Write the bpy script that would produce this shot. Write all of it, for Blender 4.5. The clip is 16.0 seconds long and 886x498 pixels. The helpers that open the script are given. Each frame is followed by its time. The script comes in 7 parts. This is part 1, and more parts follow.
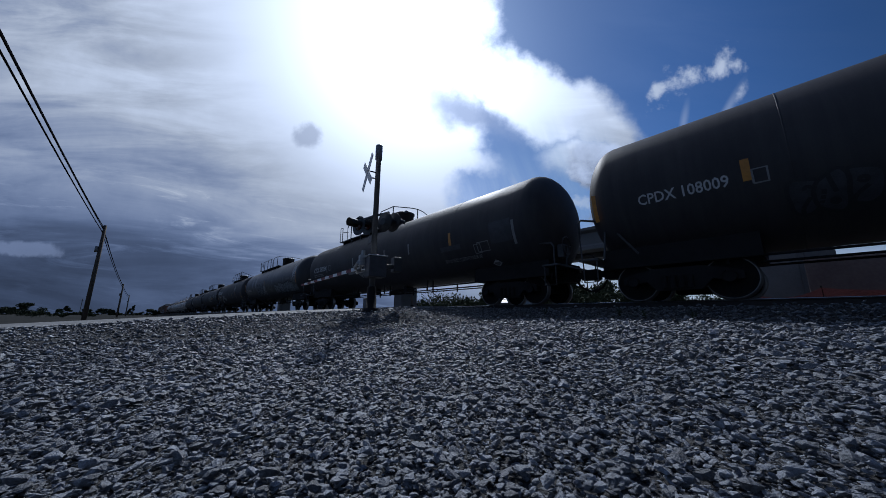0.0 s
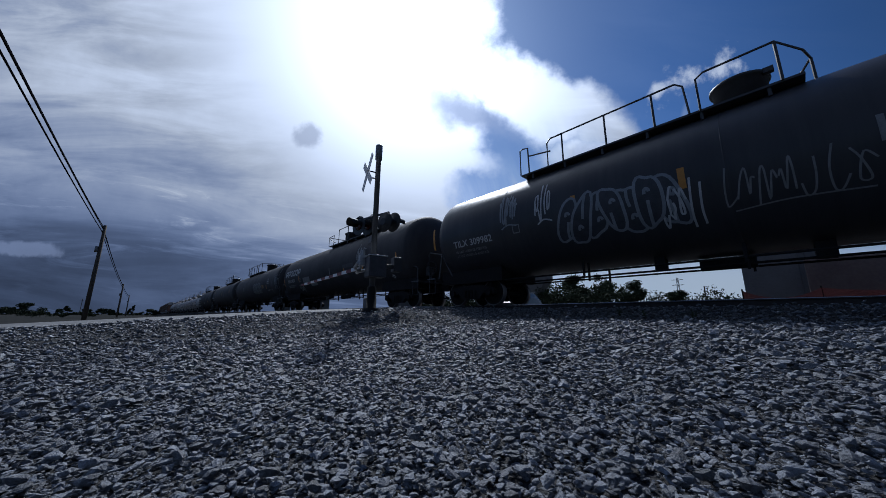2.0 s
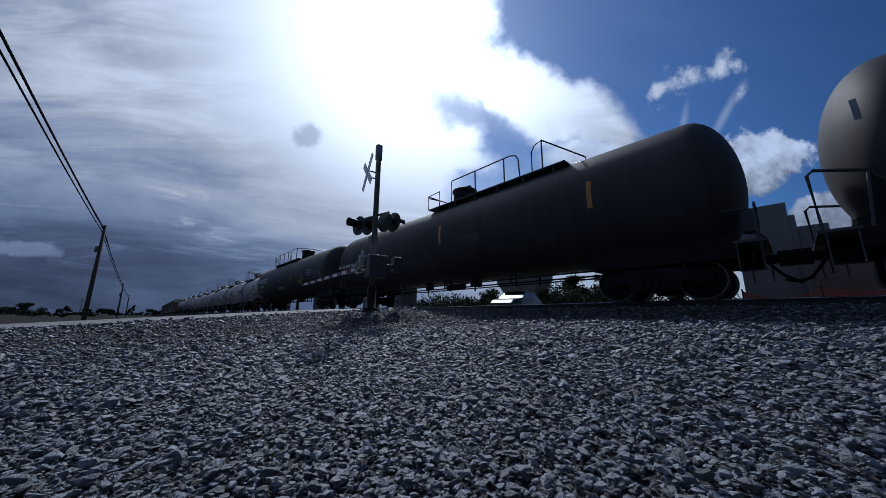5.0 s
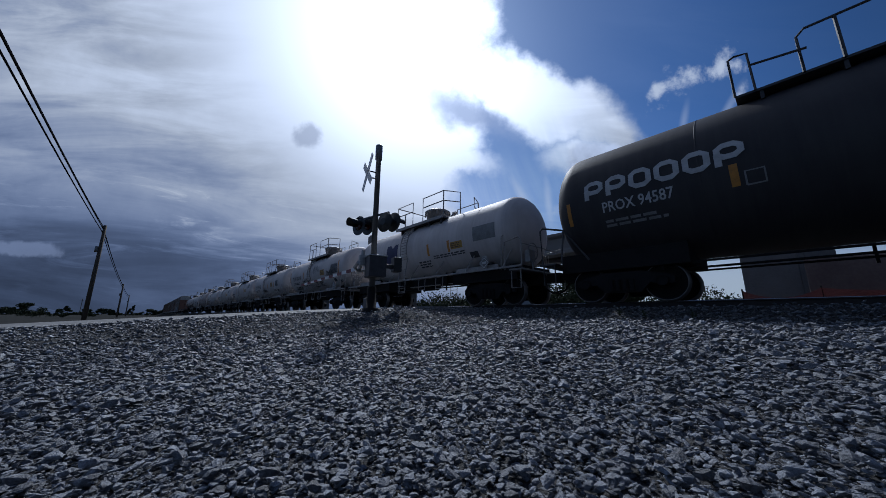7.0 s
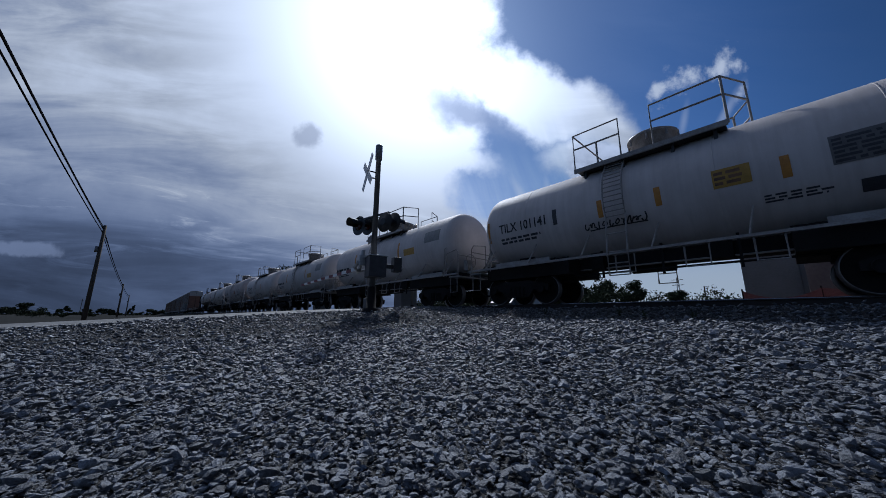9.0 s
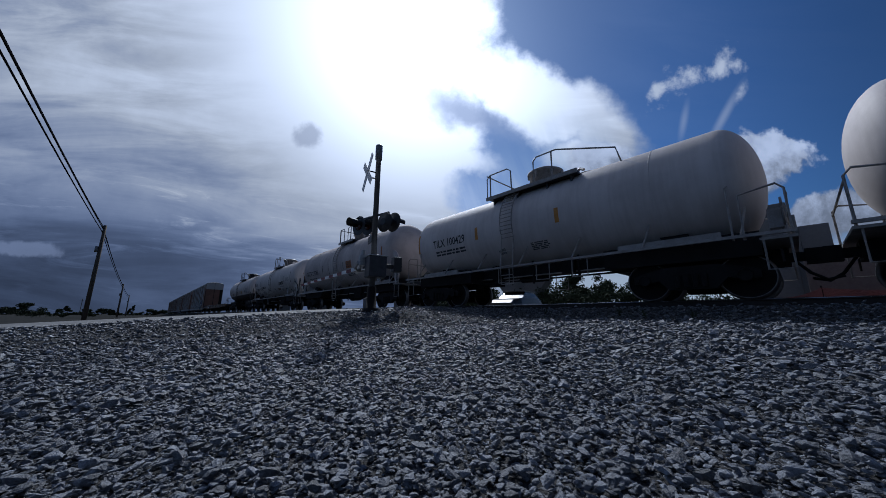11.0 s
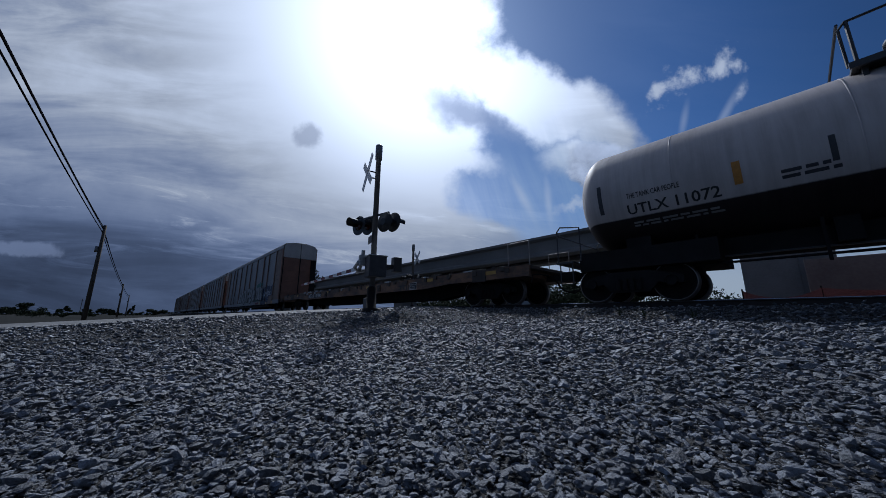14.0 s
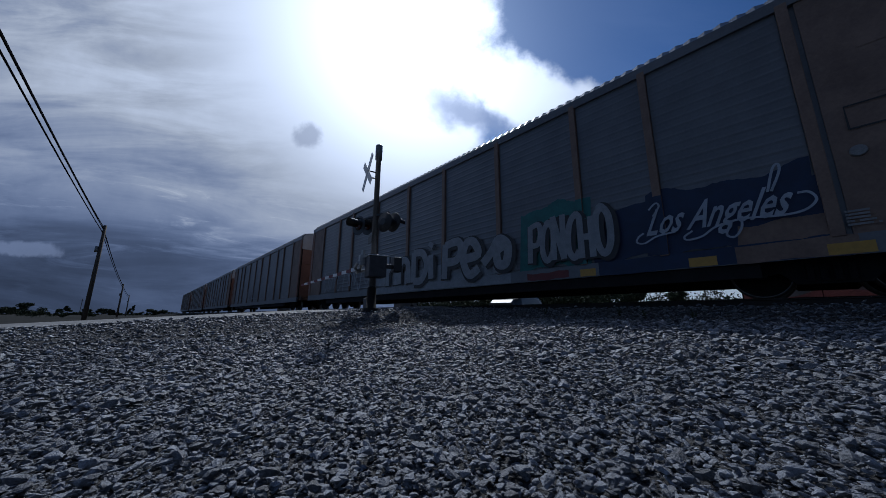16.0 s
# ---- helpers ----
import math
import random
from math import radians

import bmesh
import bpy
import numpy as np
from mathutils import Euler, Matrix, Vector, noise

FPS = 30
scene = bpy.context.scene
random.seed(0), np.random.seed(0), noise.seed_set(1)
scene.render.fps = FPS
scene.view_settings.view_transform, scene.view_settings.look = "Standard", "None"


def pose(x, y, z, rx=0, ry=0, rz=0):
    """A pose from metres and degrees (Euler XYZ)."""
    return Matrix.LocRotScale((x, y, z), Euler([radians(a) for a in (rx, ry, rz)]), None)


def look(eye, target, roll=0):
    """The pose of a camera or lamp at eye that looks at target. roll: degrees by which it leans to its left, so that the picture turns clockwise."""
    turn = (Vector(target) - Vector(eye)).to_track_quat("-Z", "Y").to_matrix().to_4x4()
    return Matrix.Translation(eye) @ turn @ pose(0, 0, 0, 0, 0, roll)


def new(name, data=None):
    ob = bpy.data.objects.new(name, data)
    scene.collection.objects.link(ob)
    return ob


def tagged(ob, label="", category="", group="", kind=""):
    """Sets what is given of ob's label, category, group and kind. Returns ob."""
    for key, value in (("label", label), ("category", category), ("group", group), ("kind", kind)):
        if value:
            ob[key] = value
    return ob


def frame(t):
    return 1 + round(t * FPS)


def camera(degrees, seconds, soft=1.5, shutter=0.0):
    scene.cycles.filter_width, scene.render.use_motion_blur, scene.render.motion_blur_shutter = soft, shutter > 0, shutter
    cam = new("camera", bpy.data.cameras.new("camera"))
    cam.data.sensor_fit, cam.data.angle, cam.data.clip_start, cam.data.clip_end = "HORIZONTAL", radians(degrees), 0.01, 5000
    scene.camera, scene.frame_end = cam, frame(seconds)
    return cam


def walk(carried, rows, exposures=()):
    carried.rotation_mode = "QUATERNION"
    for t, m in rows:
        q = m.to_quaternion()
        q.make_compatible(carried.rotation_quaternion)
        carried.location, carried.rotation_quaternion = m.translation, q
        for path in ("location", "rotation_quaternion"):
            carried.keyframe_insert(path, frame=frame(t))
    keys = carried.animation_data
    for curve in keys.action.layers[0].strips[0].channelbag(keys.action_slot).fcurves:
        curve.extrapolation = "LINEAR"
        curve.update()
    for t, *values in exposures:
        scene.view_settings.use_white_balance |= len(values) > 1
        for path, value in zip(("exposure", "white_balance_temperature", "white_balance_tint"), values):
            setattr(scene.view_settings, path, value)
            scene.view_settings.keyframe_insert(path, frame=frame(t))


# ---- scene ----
from collections import defaultdict

EXPO, KELVIN, TINT = -1.0, 5600, 10
SKYMUL, SKYPOWER, SUNPOWER = 0.10, 1.10, 5.0

# The camera rests on the gravel; the track runs along x, its rail tops at z = 0.
CAM = Matrix(((0.67439, 0.14794, 0.72340, 0.0),
              (0.73834, -0.14436, -0.65879, 0.0),
              (0.00697, 0.97840, -0.20658, -0.398),
              (0.0, 0.0, 0.0, 1.0)))
cam = camera(108.43, 16.0, soft=0.8)
walk(cam, [(0.0, CAM), (16.0, CAM)], exposures=[(t, EXPO + d, KELVIN, TINT) for t, d in ((0.0, -0.02), (4.0, 0.0), (9.0, -0.11), (12.5, -0.16), (15.0, -0.23), (16.0, -0.15))])

TRACK = 9.85          # distance of the track's centre line
SPEED = 16.7          # metres a second
# small unevenness of the train's run: seconds and metres ahead of the mean
RUN = ((0.0, 0.0), (0.5, 0.08), (1.0, 0.14), (1.5, -0.09), (2.0, 0.23), (2.5, -0.14), (3.0, -0.11), (3.5, 0.02),
       (4.0, 0.07), (6.5, 0.0), (7.0, 0.13), (7.5, -0.26), (8.0, 0.24), (8.5, -0.11), (9.0, 0.02), (11.5, -0.21),
       (12.0, -0.1), (12.5, 0.38), (13.0, 0.1), (13.5, -0.6), (14.0, 0.45), (14.5, 0.0), (15.0, -0.03),
       (15.5, -0.11), (16.0, 0.13))

# ---- sky, sun ----
SUN_DIR = Vector((-0.575, 0.412, 0.707)).normalized()


class Nodes:
    """Short hand for building node trees."""

    def __init__(self, tree):
        self.t = tree
        tree.nodes.clear()

    def n(self, kind, **props):
        nd = self.t.nodes.new(kind)
        for k, v in props.items():
            if k == "op":
                nd.operation = v
            elif k == "clamp":
                nd.use_clamp = v
            elif k == "blend":
                nd.blend_type = v
            elif k == "data":
                nd.data_type = v
            elif k == "dims":
                nd.noise_dimensions = v
            elif k == "mtype":
                nd.vector_type = v
            elif k == "interp":
                nd.interpolation_type = v
        return nd

    def put(self, sock, v):
        if isinstance(v, bpy.types.NodeSocket):
            self.t.links.new(v, sock)
        elif v is not None:
            sock.default_value = v

    def math(self, op, a, b=None, c=None, clamp=False):
        nd = self.n("ShaderNodeMath", op=op, clamp=clamp)
        for i, v in enumerate((a, b, c)):
            self.put(nd.inputs[i], v)
        return nd.outputs[0]

    def vmath(self, op, a, b=None):
        nd = self.n("ShaderNodeVectorMath", op=op)
        self.put(nd.inputs[0], a)
        self.put(nd.inputs[1], b)
        return nd.outputs["Value"] if op == "DOT_PRODUCT" or op == "LENGTH" else nd.outputs[0]

    def noise(self, vec, scale, detail=4.0, rough=0.55, dist=0.0):
        nd = self.n("ShaderNodeTexNoise")
        self.put(nd.inputs["Vector"], vec)
        for key, v in (("Scale", scale), ("Detail", detail), ("Roughness", rough), ("Distortion", dist)):
            self.put(nd.inputs[key], v)
        return nd.outputs["Fac"]

    def step(self, v, lo, hi, a=0.0, b=1.0):
        nd = self.n("ShaderNodeMapRange", interp="SMOOTHSTEP")
        for i, q in enumerate((v, lo, hi, a, b)):
            self.put(nd.inputs[i], q)
        return nd.outputs[0]

    def mix(self, f, a, b, blend="MIX"):
        nd = self.n("ShaderNodeMix", data="RGBA", blend=blend)
        self.put(nd.inputs[0], f)
        self.put(nd.inputs[6], a)
        self.put(nd.inputs[7], b)
        return nd.outputs[2]

    def comb(self, x, y, z):
        nd = self.n("ShaderNodeCombineXYZ")
        for i, v in enumerate((x, y, z)):
            self.put(nd.inputs[i], v)
        return nd.outputs[0]


def rgb(r, g, b):
    return (r, g, b, 1.0)


def make_world():
    world = bpy.data.worlds.new("sky")
    scene.world = world
    world.use_nodes = True
    N = Nodes(world.node_tree)
    way = N.n("ShaderNodeTexCoord").outputs["Generated"]
    sky = N.n("ShaderNodeTexSky")
    sky.sky_type, sky.sun_disc = "NISHITA", False
    sky.sun_elevation = math.asin(SUN_DIR.z)
    sky.sun_rotation = math.atan2(SUN_DIR.x, SUN_DIR.y)
    sky.air_density, sky.dust_density, sky.ozone_density = 1.0, 0.4, 3.0
    blue = N.mix(1.0, sky.outputs[0], rgb(SKYMUL * 0.55, SKYMUL * 0.82, SKYMUL * 1.15), "MULTIPLY")
    # three fixed axes of the sky: a east-west one, an upward one and one towards the cloud bank
    h = N.vmath("DOT_PRODUCT", way, (0.67439, 0.73834, 0.00697))
    v = N.vmath("DOT_PRODUCT", way, (0.14794, -0.14436, 0.97840))
    ahead = N.vmath("DOT_PRODUCT", way, (-0.72340, 0.65879, 0.20658))
    w = N.math("MAXIMUM", ahead, 0.15)
    u, v = N.math("DIVIDE", h, w), N.math("DIVIDE", v, w)
    flat = N.comb(u, v, 0.0)
    fade = N.step(u, 0.6, 1.5, 1.0, 0.66)
    blue = N.mix(1.0, blue, N.comb(fade, fade, fade), "MULTIPLY")
    toward = N.vmath("DOT_PRODUCT", way, tuple(SUN_DIR))
    warp = N.noise(flat, 2.6, 6.0, 0.6)
    warp2 = N.noise(N.vmath("ADD", flat, (5.2, 1.3, 0.0)), 2.6, 6.0, 0.6)
    wu = N.math("ADD", u, N.math("MULTIPLY", N.math("SUBTRACT", warp, 0.5), 0.32))
    wv = N.math("ADD", v, N.math("MULTIPLY", N.math("SUBTRACT", warp2, 0.5), 0.32))

    def blob(cx, cy, rx, ry, tilt=0.0, soft=0.55, raw=False):
        """An uneven oval patch of cloud: its middle, half sizes and tilt."""
        a, b = (u, v) if raw else (wu, wv)
        dx, dy = N.math("SUBTRACT", a, cx), N.math("SUBTRACT", b, cy)
        c, s = math.cos(tilt), math.sin(tilt)
        p = N.math("ADD", N.math("MULTIPLY", dx, c / rx), N.math("MULTIPLY", dy, s / rx))
        q = N.math("ADD", N.math("MULTIPLY", dx, -s / ry), N.math("MULTIPLY", dy, c / ry))
        r = N.math("SQRT", N.math("ADD", N.math("MULTIPLY", p, p), N.math("MULTIPLY", q, q)))
        return N.step(r, 1.0 + soft * 0.5, 1.0 - soft, 0.0, 1.0)

    def most(*items):
        out = items[0]
        for it in items[1:]:
            out = N.math("MAXIMUM", out, it)
        return out

    # the great sheet of cloud and the arm that reaches out of it
    fine = N.noise(flat, 9.0, 8.0, 0.62)
    ragged = N.math("MULTIPLY", N.math("SUBTRACT", fine, 0.5), 0.10)
    side = N.math("ADD", wu, ragged)
    edge = N.step(v, 0.20, 0.34, 0.02, 0.13)
    edge = N.math("ADD", edge, N.step(v, 0.14, 0.02, 0.0, 0.22))
    sheet = N.step(N.math("SUBTRACT", side, edge), 0.05, -0.05)
    arm = most(blob(0.30, 0.485, 0.31, 0.110, -0.42, 0.38), blob(0.50, 0.375, 0.12, 0.085, -0.4, 0.6), blob(0.43, 0.29, 0.12, 0.07, -0.3, 0.7),
               blob(0.0, 0.285, 0.17, 0.065, -0.12, 0.5))
    sheet = N.math("MULTIPLY", most(sheet, arm), N.step(ahead, 0.10, 0.48))
    # thinner patch in it, wisps and streaks below
    thin = N.math("MULTIPLY", blob(0.09, 0.43, 0.17, 0.062, -0.22, 0.75), 0.85)
    streak = N.noise(N.comb(N.math("MULTIPLY", u, 1.0), N.math("MULTIPLY", N.math("ADD", v, N.math("MULTIPLY", u, 0.07)), 5.0), 0.0), 1.5, 7.0, 0.58, 0.5)
    rays = N.noise(N.comb(N.math("MULTIPLY", N.math("ADD", u, N.math("MULTIPLY", v, 0.35)), 7.0), N.math("MULTIPLY", v, 1.1), 0.0), 1.6, 5.0, 0.6, 0.3)
    veil = N.math("MULTIPLY", N.step(u, 0.62, 0.12), N.step(v, 0.34, 0.02))
    veil = N.math("MULTIPLY", veil, N.step(rays, 0.30, 0.72, 0.45, 1.0))
    # brightness of the layer: dim low down, brilliant round the sun
    da = N.math("DIVIDE", N.math("SUBTRACT", u, -0.13), 1.0)
    db = N.math("SUBTRACT", v, 0.66)
    dist = N.math("SQRT", N.math("ADD", N.math("MULTIPLY", da, da), N.math("MULTIPLY", db, db)))
    core = N.math("POWER", N.math("MAXIMUM", toward, 0.0), 26.0)
    halo = N.math("POWER", N.math("MAXIMUM", toward, 0.0), 5.0)
    base = N.math("ADD", N.step(v, -0.10, 0.55, 0.10, 0.58), N.math("ADD", N.math("MULTIPLY", halo, 1.05), N.math("MULTIPLY", core, 1.9)))
    base = N.math("ADD", base, N.math("MULTIPLY", blob(0.02, 0.13, 0.50, 0.30, 0.0, 1.0, True), 0.22))
    base = N.math("ADD", base, N.math("MULTIPLY", blob(0.30, 0.45, 0.42, 0.24, -0.5, 1.0, True), 0.42))
    thread = N.noise(N.comb(N.math("MULTIPLY", u, 1.6), N.math("MULTIPLY", N.math("ADD", v, N.math("MULTIPLY", u, 0.10)), 11.0), 3.0), 1.3, 8.0, 0.62, 1.4)
    low = N.step(v, 0.34, 0.06)
    glint = N.math("MULTIPLY", N.step(thread, 0.54, 0.76, 0.0, 0.75), low)
    bands = N.math("MULTIPLY", N.step(streak, 0.30, 0.70, 0.66, 1.32), N.step(fine, 0.3, 0.7, 0.95, 1.05))
    bands = N.math("MULTIPLY", bands, N.math("ADD", 0.96, glint))
    calm = N.step(halo, 0.25, 0.75)
    base = N.math("MULTIPLY", base, N.math("ADD", N.math("MULTIPLY", bands, N.math("SUBTRACT", 1.0, calm)), calm))
    tint = N.mix(N.step(base, 0.12, 0.9), rgb(0.66, 0.87, 1.42), rgb(0.93, 0.985, 1.10))
    layer = N.mix(1.0, N.comb(base, base, base), tint, "MULTIPLY")
    out = N.mix(N.math("MULTIPLY", halo, 0.12), blue, layer)
    out = N.mix(N.math("MULTIPLY", veil, 0.46), out, N.mix(1.0, layer, rgb(1.75, 1.72, 1.62), "MULTIPLY"))
    # unseen broken cloud over the rest of the sky, added to fill shaded sides
    rest = N.math("MULTIPLY", N.step(ahead, 0.15, -0.25), N.step(N.noise(way, 2.2, 5.0, 0.55), 0.35, 0.65, 0.35, 0.9))
    out = N.mix(rest, out, rgb(0.185, 0.215, 0.28))
    out = N.mix(sheet, out, layer)
    out = N.mix(thin, out, rgb(0.62, 0.74, 1.05))
    pale = N.math("MULTIPLY", blob(0.37, 0.17, 0.26, 0.22, 0.0, 1.0, True), N.step(rays, 0.25, 0.75, 0.10, 0.7))
    out = N.mix(pale, out, rgb(0.46, 0.66, 0.94))
    haze = N.math("MULTIPLY", N.step(v, 0.14, -0.10), N.step(u, -0.25, 0.45))
    out = N.mix(N.math("MULTIPLY", haze, 0.85), out, rgb(0.72, 0.78, 0.84))

    # heaped clouds over the far fields, wisps above, one dark puff
    puff = N.noise(N.vmath("ADD", flat, (2.7, 8.1, 0.0)), 5.5, 9.0, 0.62, 0.15)

    def heap(cx, cy, rx, ry, tilt=0.0, lo=0.28, hi=0.46, gain=1.5):
        body = blob(cx, cy, rx, ry, tilt, 0.95, True)
        cloud = N.step(N.math("ADD", N.math("MULTIPLY", body, 0.75), N.math("MULTIPLY", N.math("SUBTRACT", puff, 0.5), gain)), lo, hi)
        return N.math("MULTIPLY", cloud, N.step(body, 0.02, 0.22))
    bank = most(heap(0.83, 0.205, 0.35, 0.105, 0.14), heap(0.98, 0.28, 0.22, 0.10, 0.0), heap(0.56, 0.10, 0.16, 0.06), heap(1.28, 0.11, 0.30, 0.10, 0.12), heap(0.50, 0.25, 0.14, 0.09))
    lit = N.math("ADD", N.step(N.math("ADD", N.math("SUBTRACT", v, N.math("MULTIPLY", u, 0.05)), N.math("MULTIPLY", N.math("SUBTRACT", puff, 0.5), 0.55)), 0.08, 0.30, 0.52, 1.05), 0.0)
    sunward = N.noise(N.vmath("ADD", flat, (2.675, 8.135, 0.0)), 5.5, 9.0, 0.62, 0.15)
    lit = N.math("ADD", N.math("SUBTRACT", lit, 0.06), N.math("MULTIPLY", N.math("SUBTRACT", puff, sunward), 1.6))
    lit = N.math("MAXIMUM", N.math("MINIMUM", lit, 1.12), 0.36)
    shade = N.mix(1.0, N.comb(lit, lit, lit), rgb(0.86, 0.95, 1.16), "MULTIPLY")
    out = N.mix(N.math("MULTIPLY", bank, 0.93), out, shade)
    wisp = most(heap(0.80, 0.54, 0.19, 0.075, 0.48, 0.42, 0.90, 2.9), heap(0.93, 0.575, 0.08, 0.04, -0.3, 0.38, 0.90, 3.2), heap(0.665, 0.49, 0.06, 0.034, 0.6, 0.36, 0.90, 3.0), heap(0.94, 0.50, 0.03, 0.07, -0.5, 0.36, 1.0, 2.4))
    out = N.mix(N.math("MULTIPLY", wisp, 0.85), out, rgb(1.0, 1.06, 1.18))
    trail = most(N.math("MULTIPLY", blob(0.88, 0.416, 0.11, 0.014, 1.07, 1.0, True), 0.30), N.math("MULTIPLY", blob(0.754, 0.40, 0.06, 0.012, 1.39, 1.0, True), 0.24),
                 N.math("MULTIPLY", blob(0.40, 0.125, 0.075, 0.014, 0.0, 0.9), 0.55), N.math("MULTIPLY", blob(0.25, 0.16, 0.014, 0.07, 0.5, 1.0, True), 0.40), N.math("MULTIPLY", blob(0.33, 0.15, 0.012, 0.07, 0.1, 1.0, True), 0.35))
    out = N.mix(trail, out, rgb(0.95, 1.02, 1.15))
    dark = N.math("MULTIPLY", heap(-0.422, 0.345, 0.068, 0.056, 0.0, 0.26, 0.60, 1.5), 0.62)
    out = N.mix(dark, out, rgb(0.50, 0.56, 0.72))
    lens = N.math("MULTIPLY", heap(-1.34, 0.002, 0.17, 0.036, -0.06, 0.36, 0.62, 1.5), 0.5)
    out = N.mix(lens, out, rgb(0.42, 0.50, 0.72))
    bg = N.n("ShaderNodeBackground")
    N.put(bg.inputs[0], out)
    bg.inputs[1].default_value = SKYPOWER
    outn = N.n("ShaderNodeOutputWorld")
    N.t.links.new(bg.outputs[0], outn.inputs[0])


make_world()
sun = new("sun", bpy.data.lights.new("sun", "SUN"))
sun.data.energy, sun.data.angle, sun.data.color = SUNPOWER, radians(1.2), (1.0, 0.96, 0.9)
sun.matrix_world = look(SUN_DIR * 60, (0, 0, 0))

# ---- materials ----
def material(name, base, dark=None, rough=0.7, metal=0.0, scale=3.0, fine=40.0, bump=0.15, bump_dist=0.01, amount=0.6,
             random_tone=0.0, island_tone=0.0, stretch=None, spec=0.5):
    """A painted, stony or metal surface: two tones mixed by coarse and fine grain, with relief."""
    mat = bpy.data.materials.new(name)
    mat.use_nodes = True
    N = Nodes(mat.node_tree)
    pos = N.n("ShaderNodeTexCoord").outputs["Object"]
    if stretch:
        pos = N.vmath("MULTIPLY", pos, stretch)
    dark = dark or tuple(c * 0.6 for c in base)
    coarse = N.noise(pos, scale, 5.0, 0.6)
    grain = N.noise(pos, fine, 4.0, 0.6)
    f = N.step(N.math("ADD", N.math("MULTIPLY", coarse, 0.65), N.math("MULTIPLY", grain, 0.35)), 0.5 - 0.5 * (1.05 - amount), 0.5 + 0.5 * (1.05 - amount))
    col = N.mix(f, rgb(*dark), rgb(*base))
    if random_tone or island_tone:
        src = N.n("ShaderNodeObjectInfo").outputs["Random"] if random_tone else N.n("ShaderNodeNewGeometry").outputs["Random Per Island"]
        amt = random_tone or island_tone
        k = N.math("ADD", 1.0 - amt, N.math("MULTIPLY", src, 2 * amt))
        col = N.mix(1.0, col, N.comb(k, k, k), "MULTIPLY")
    b = N.n("ShaderNodeBsdfPrincipled")
    N.put(b.inputs["Base Color"], col)
    N.put(b.inputs["Roughness"], N.math("ADD", rough - 0.08, N.math("MULTIPLY", grain, 0.16), clamp=True))
    b.inputs["Metallic"].default_value = metal
    b.inputs["Specular IOR Level"].default_value = spec
    if bump:
        bp = N.n("ShaderNodeBump")
        bp.inputs["Strength"].default_value, bp.inputs["Distance"].default_value = bump, bump_dist
        N.put(bp.inputs["Height"], grain)
        N.put(b.inputs["Normal"], bp.outputs[0])
    out = N.n("ShaderNodeOutputMaterial")
    N.t.links.new(b.outputs[0], out.inputs[0])
    return mat


def tank_paint(name, base, dark, rough=0.4, streak=0.5, lower=None, split=0.0):
    """Tank paint with dirt that has run down the sides; below the height split another colour."""
    mat = bpy.data.materials.new(name)
    mat.use_nodes = True
    N = Nodes(mat.node_tree)
    pos = N.n("ShaderNodeTexCoord").outputs["Object"]
    runs = N.noise(N.vmath("MULTIPLY", pos, (3.2, 0.5, 0.22)), 1.6, 6.0, 0.65, 0.3)
    grime = N.noise(pos, 0.7, 5.0, 0.6)
    grain = N.noise(pos, 30.0, 3.0, 0.6)
    f = N.step(N.math("ADD", N.math("MULTIPLY", runs, streak), N.math("MULTIPLY", grime, 1.0 - streak)), 0.36, 0.62)
    col = N.mix(f, rgb(*dark), rgb(*base))
    if lower:
        z = N.n("ShaderNodeSeparateXYZ")
        N.put(z.inputs[0], pos)
        cut = N.step(N.math("ADD", z.outputs[2], N.math("MULTIPLY", grain, 0.02)), split - 0.01, split + 0.03)
        col = N.mix(cut, N.mix(f, rgb(*[c * 0.6 for c in lower]), rgb(*lower)), col)
    b = N.n("ShaderNodeBsdfPrincipled")
    N.put(b.inputs["Base Color"], col)
    N.put(b.inputs["Roughness"], N.math("ADD", rough - 0.06, N.math("MULTIPLY", grime, 0.22), clamp=True))
    b.inputs["Specular IOR Level"].default_value = 0.3
    bp = N.n("ShaderNodeBump")
    bp.inputs["Strength"].default_value, bp.inputs["Distance"].default_value = 0.12, 0.01
    N.put(bp.inputs["Height"], N.math("ADD", N.math("MULTIPLY", grime, 2.0), grain))
    N.put(b.inputs["Normal"], bp.outputs[0])
    out = N.n("ShaderNodeOutputMaterial")
    N.t.links.new(b.outputs[0], out.inputs[0])
    return mat


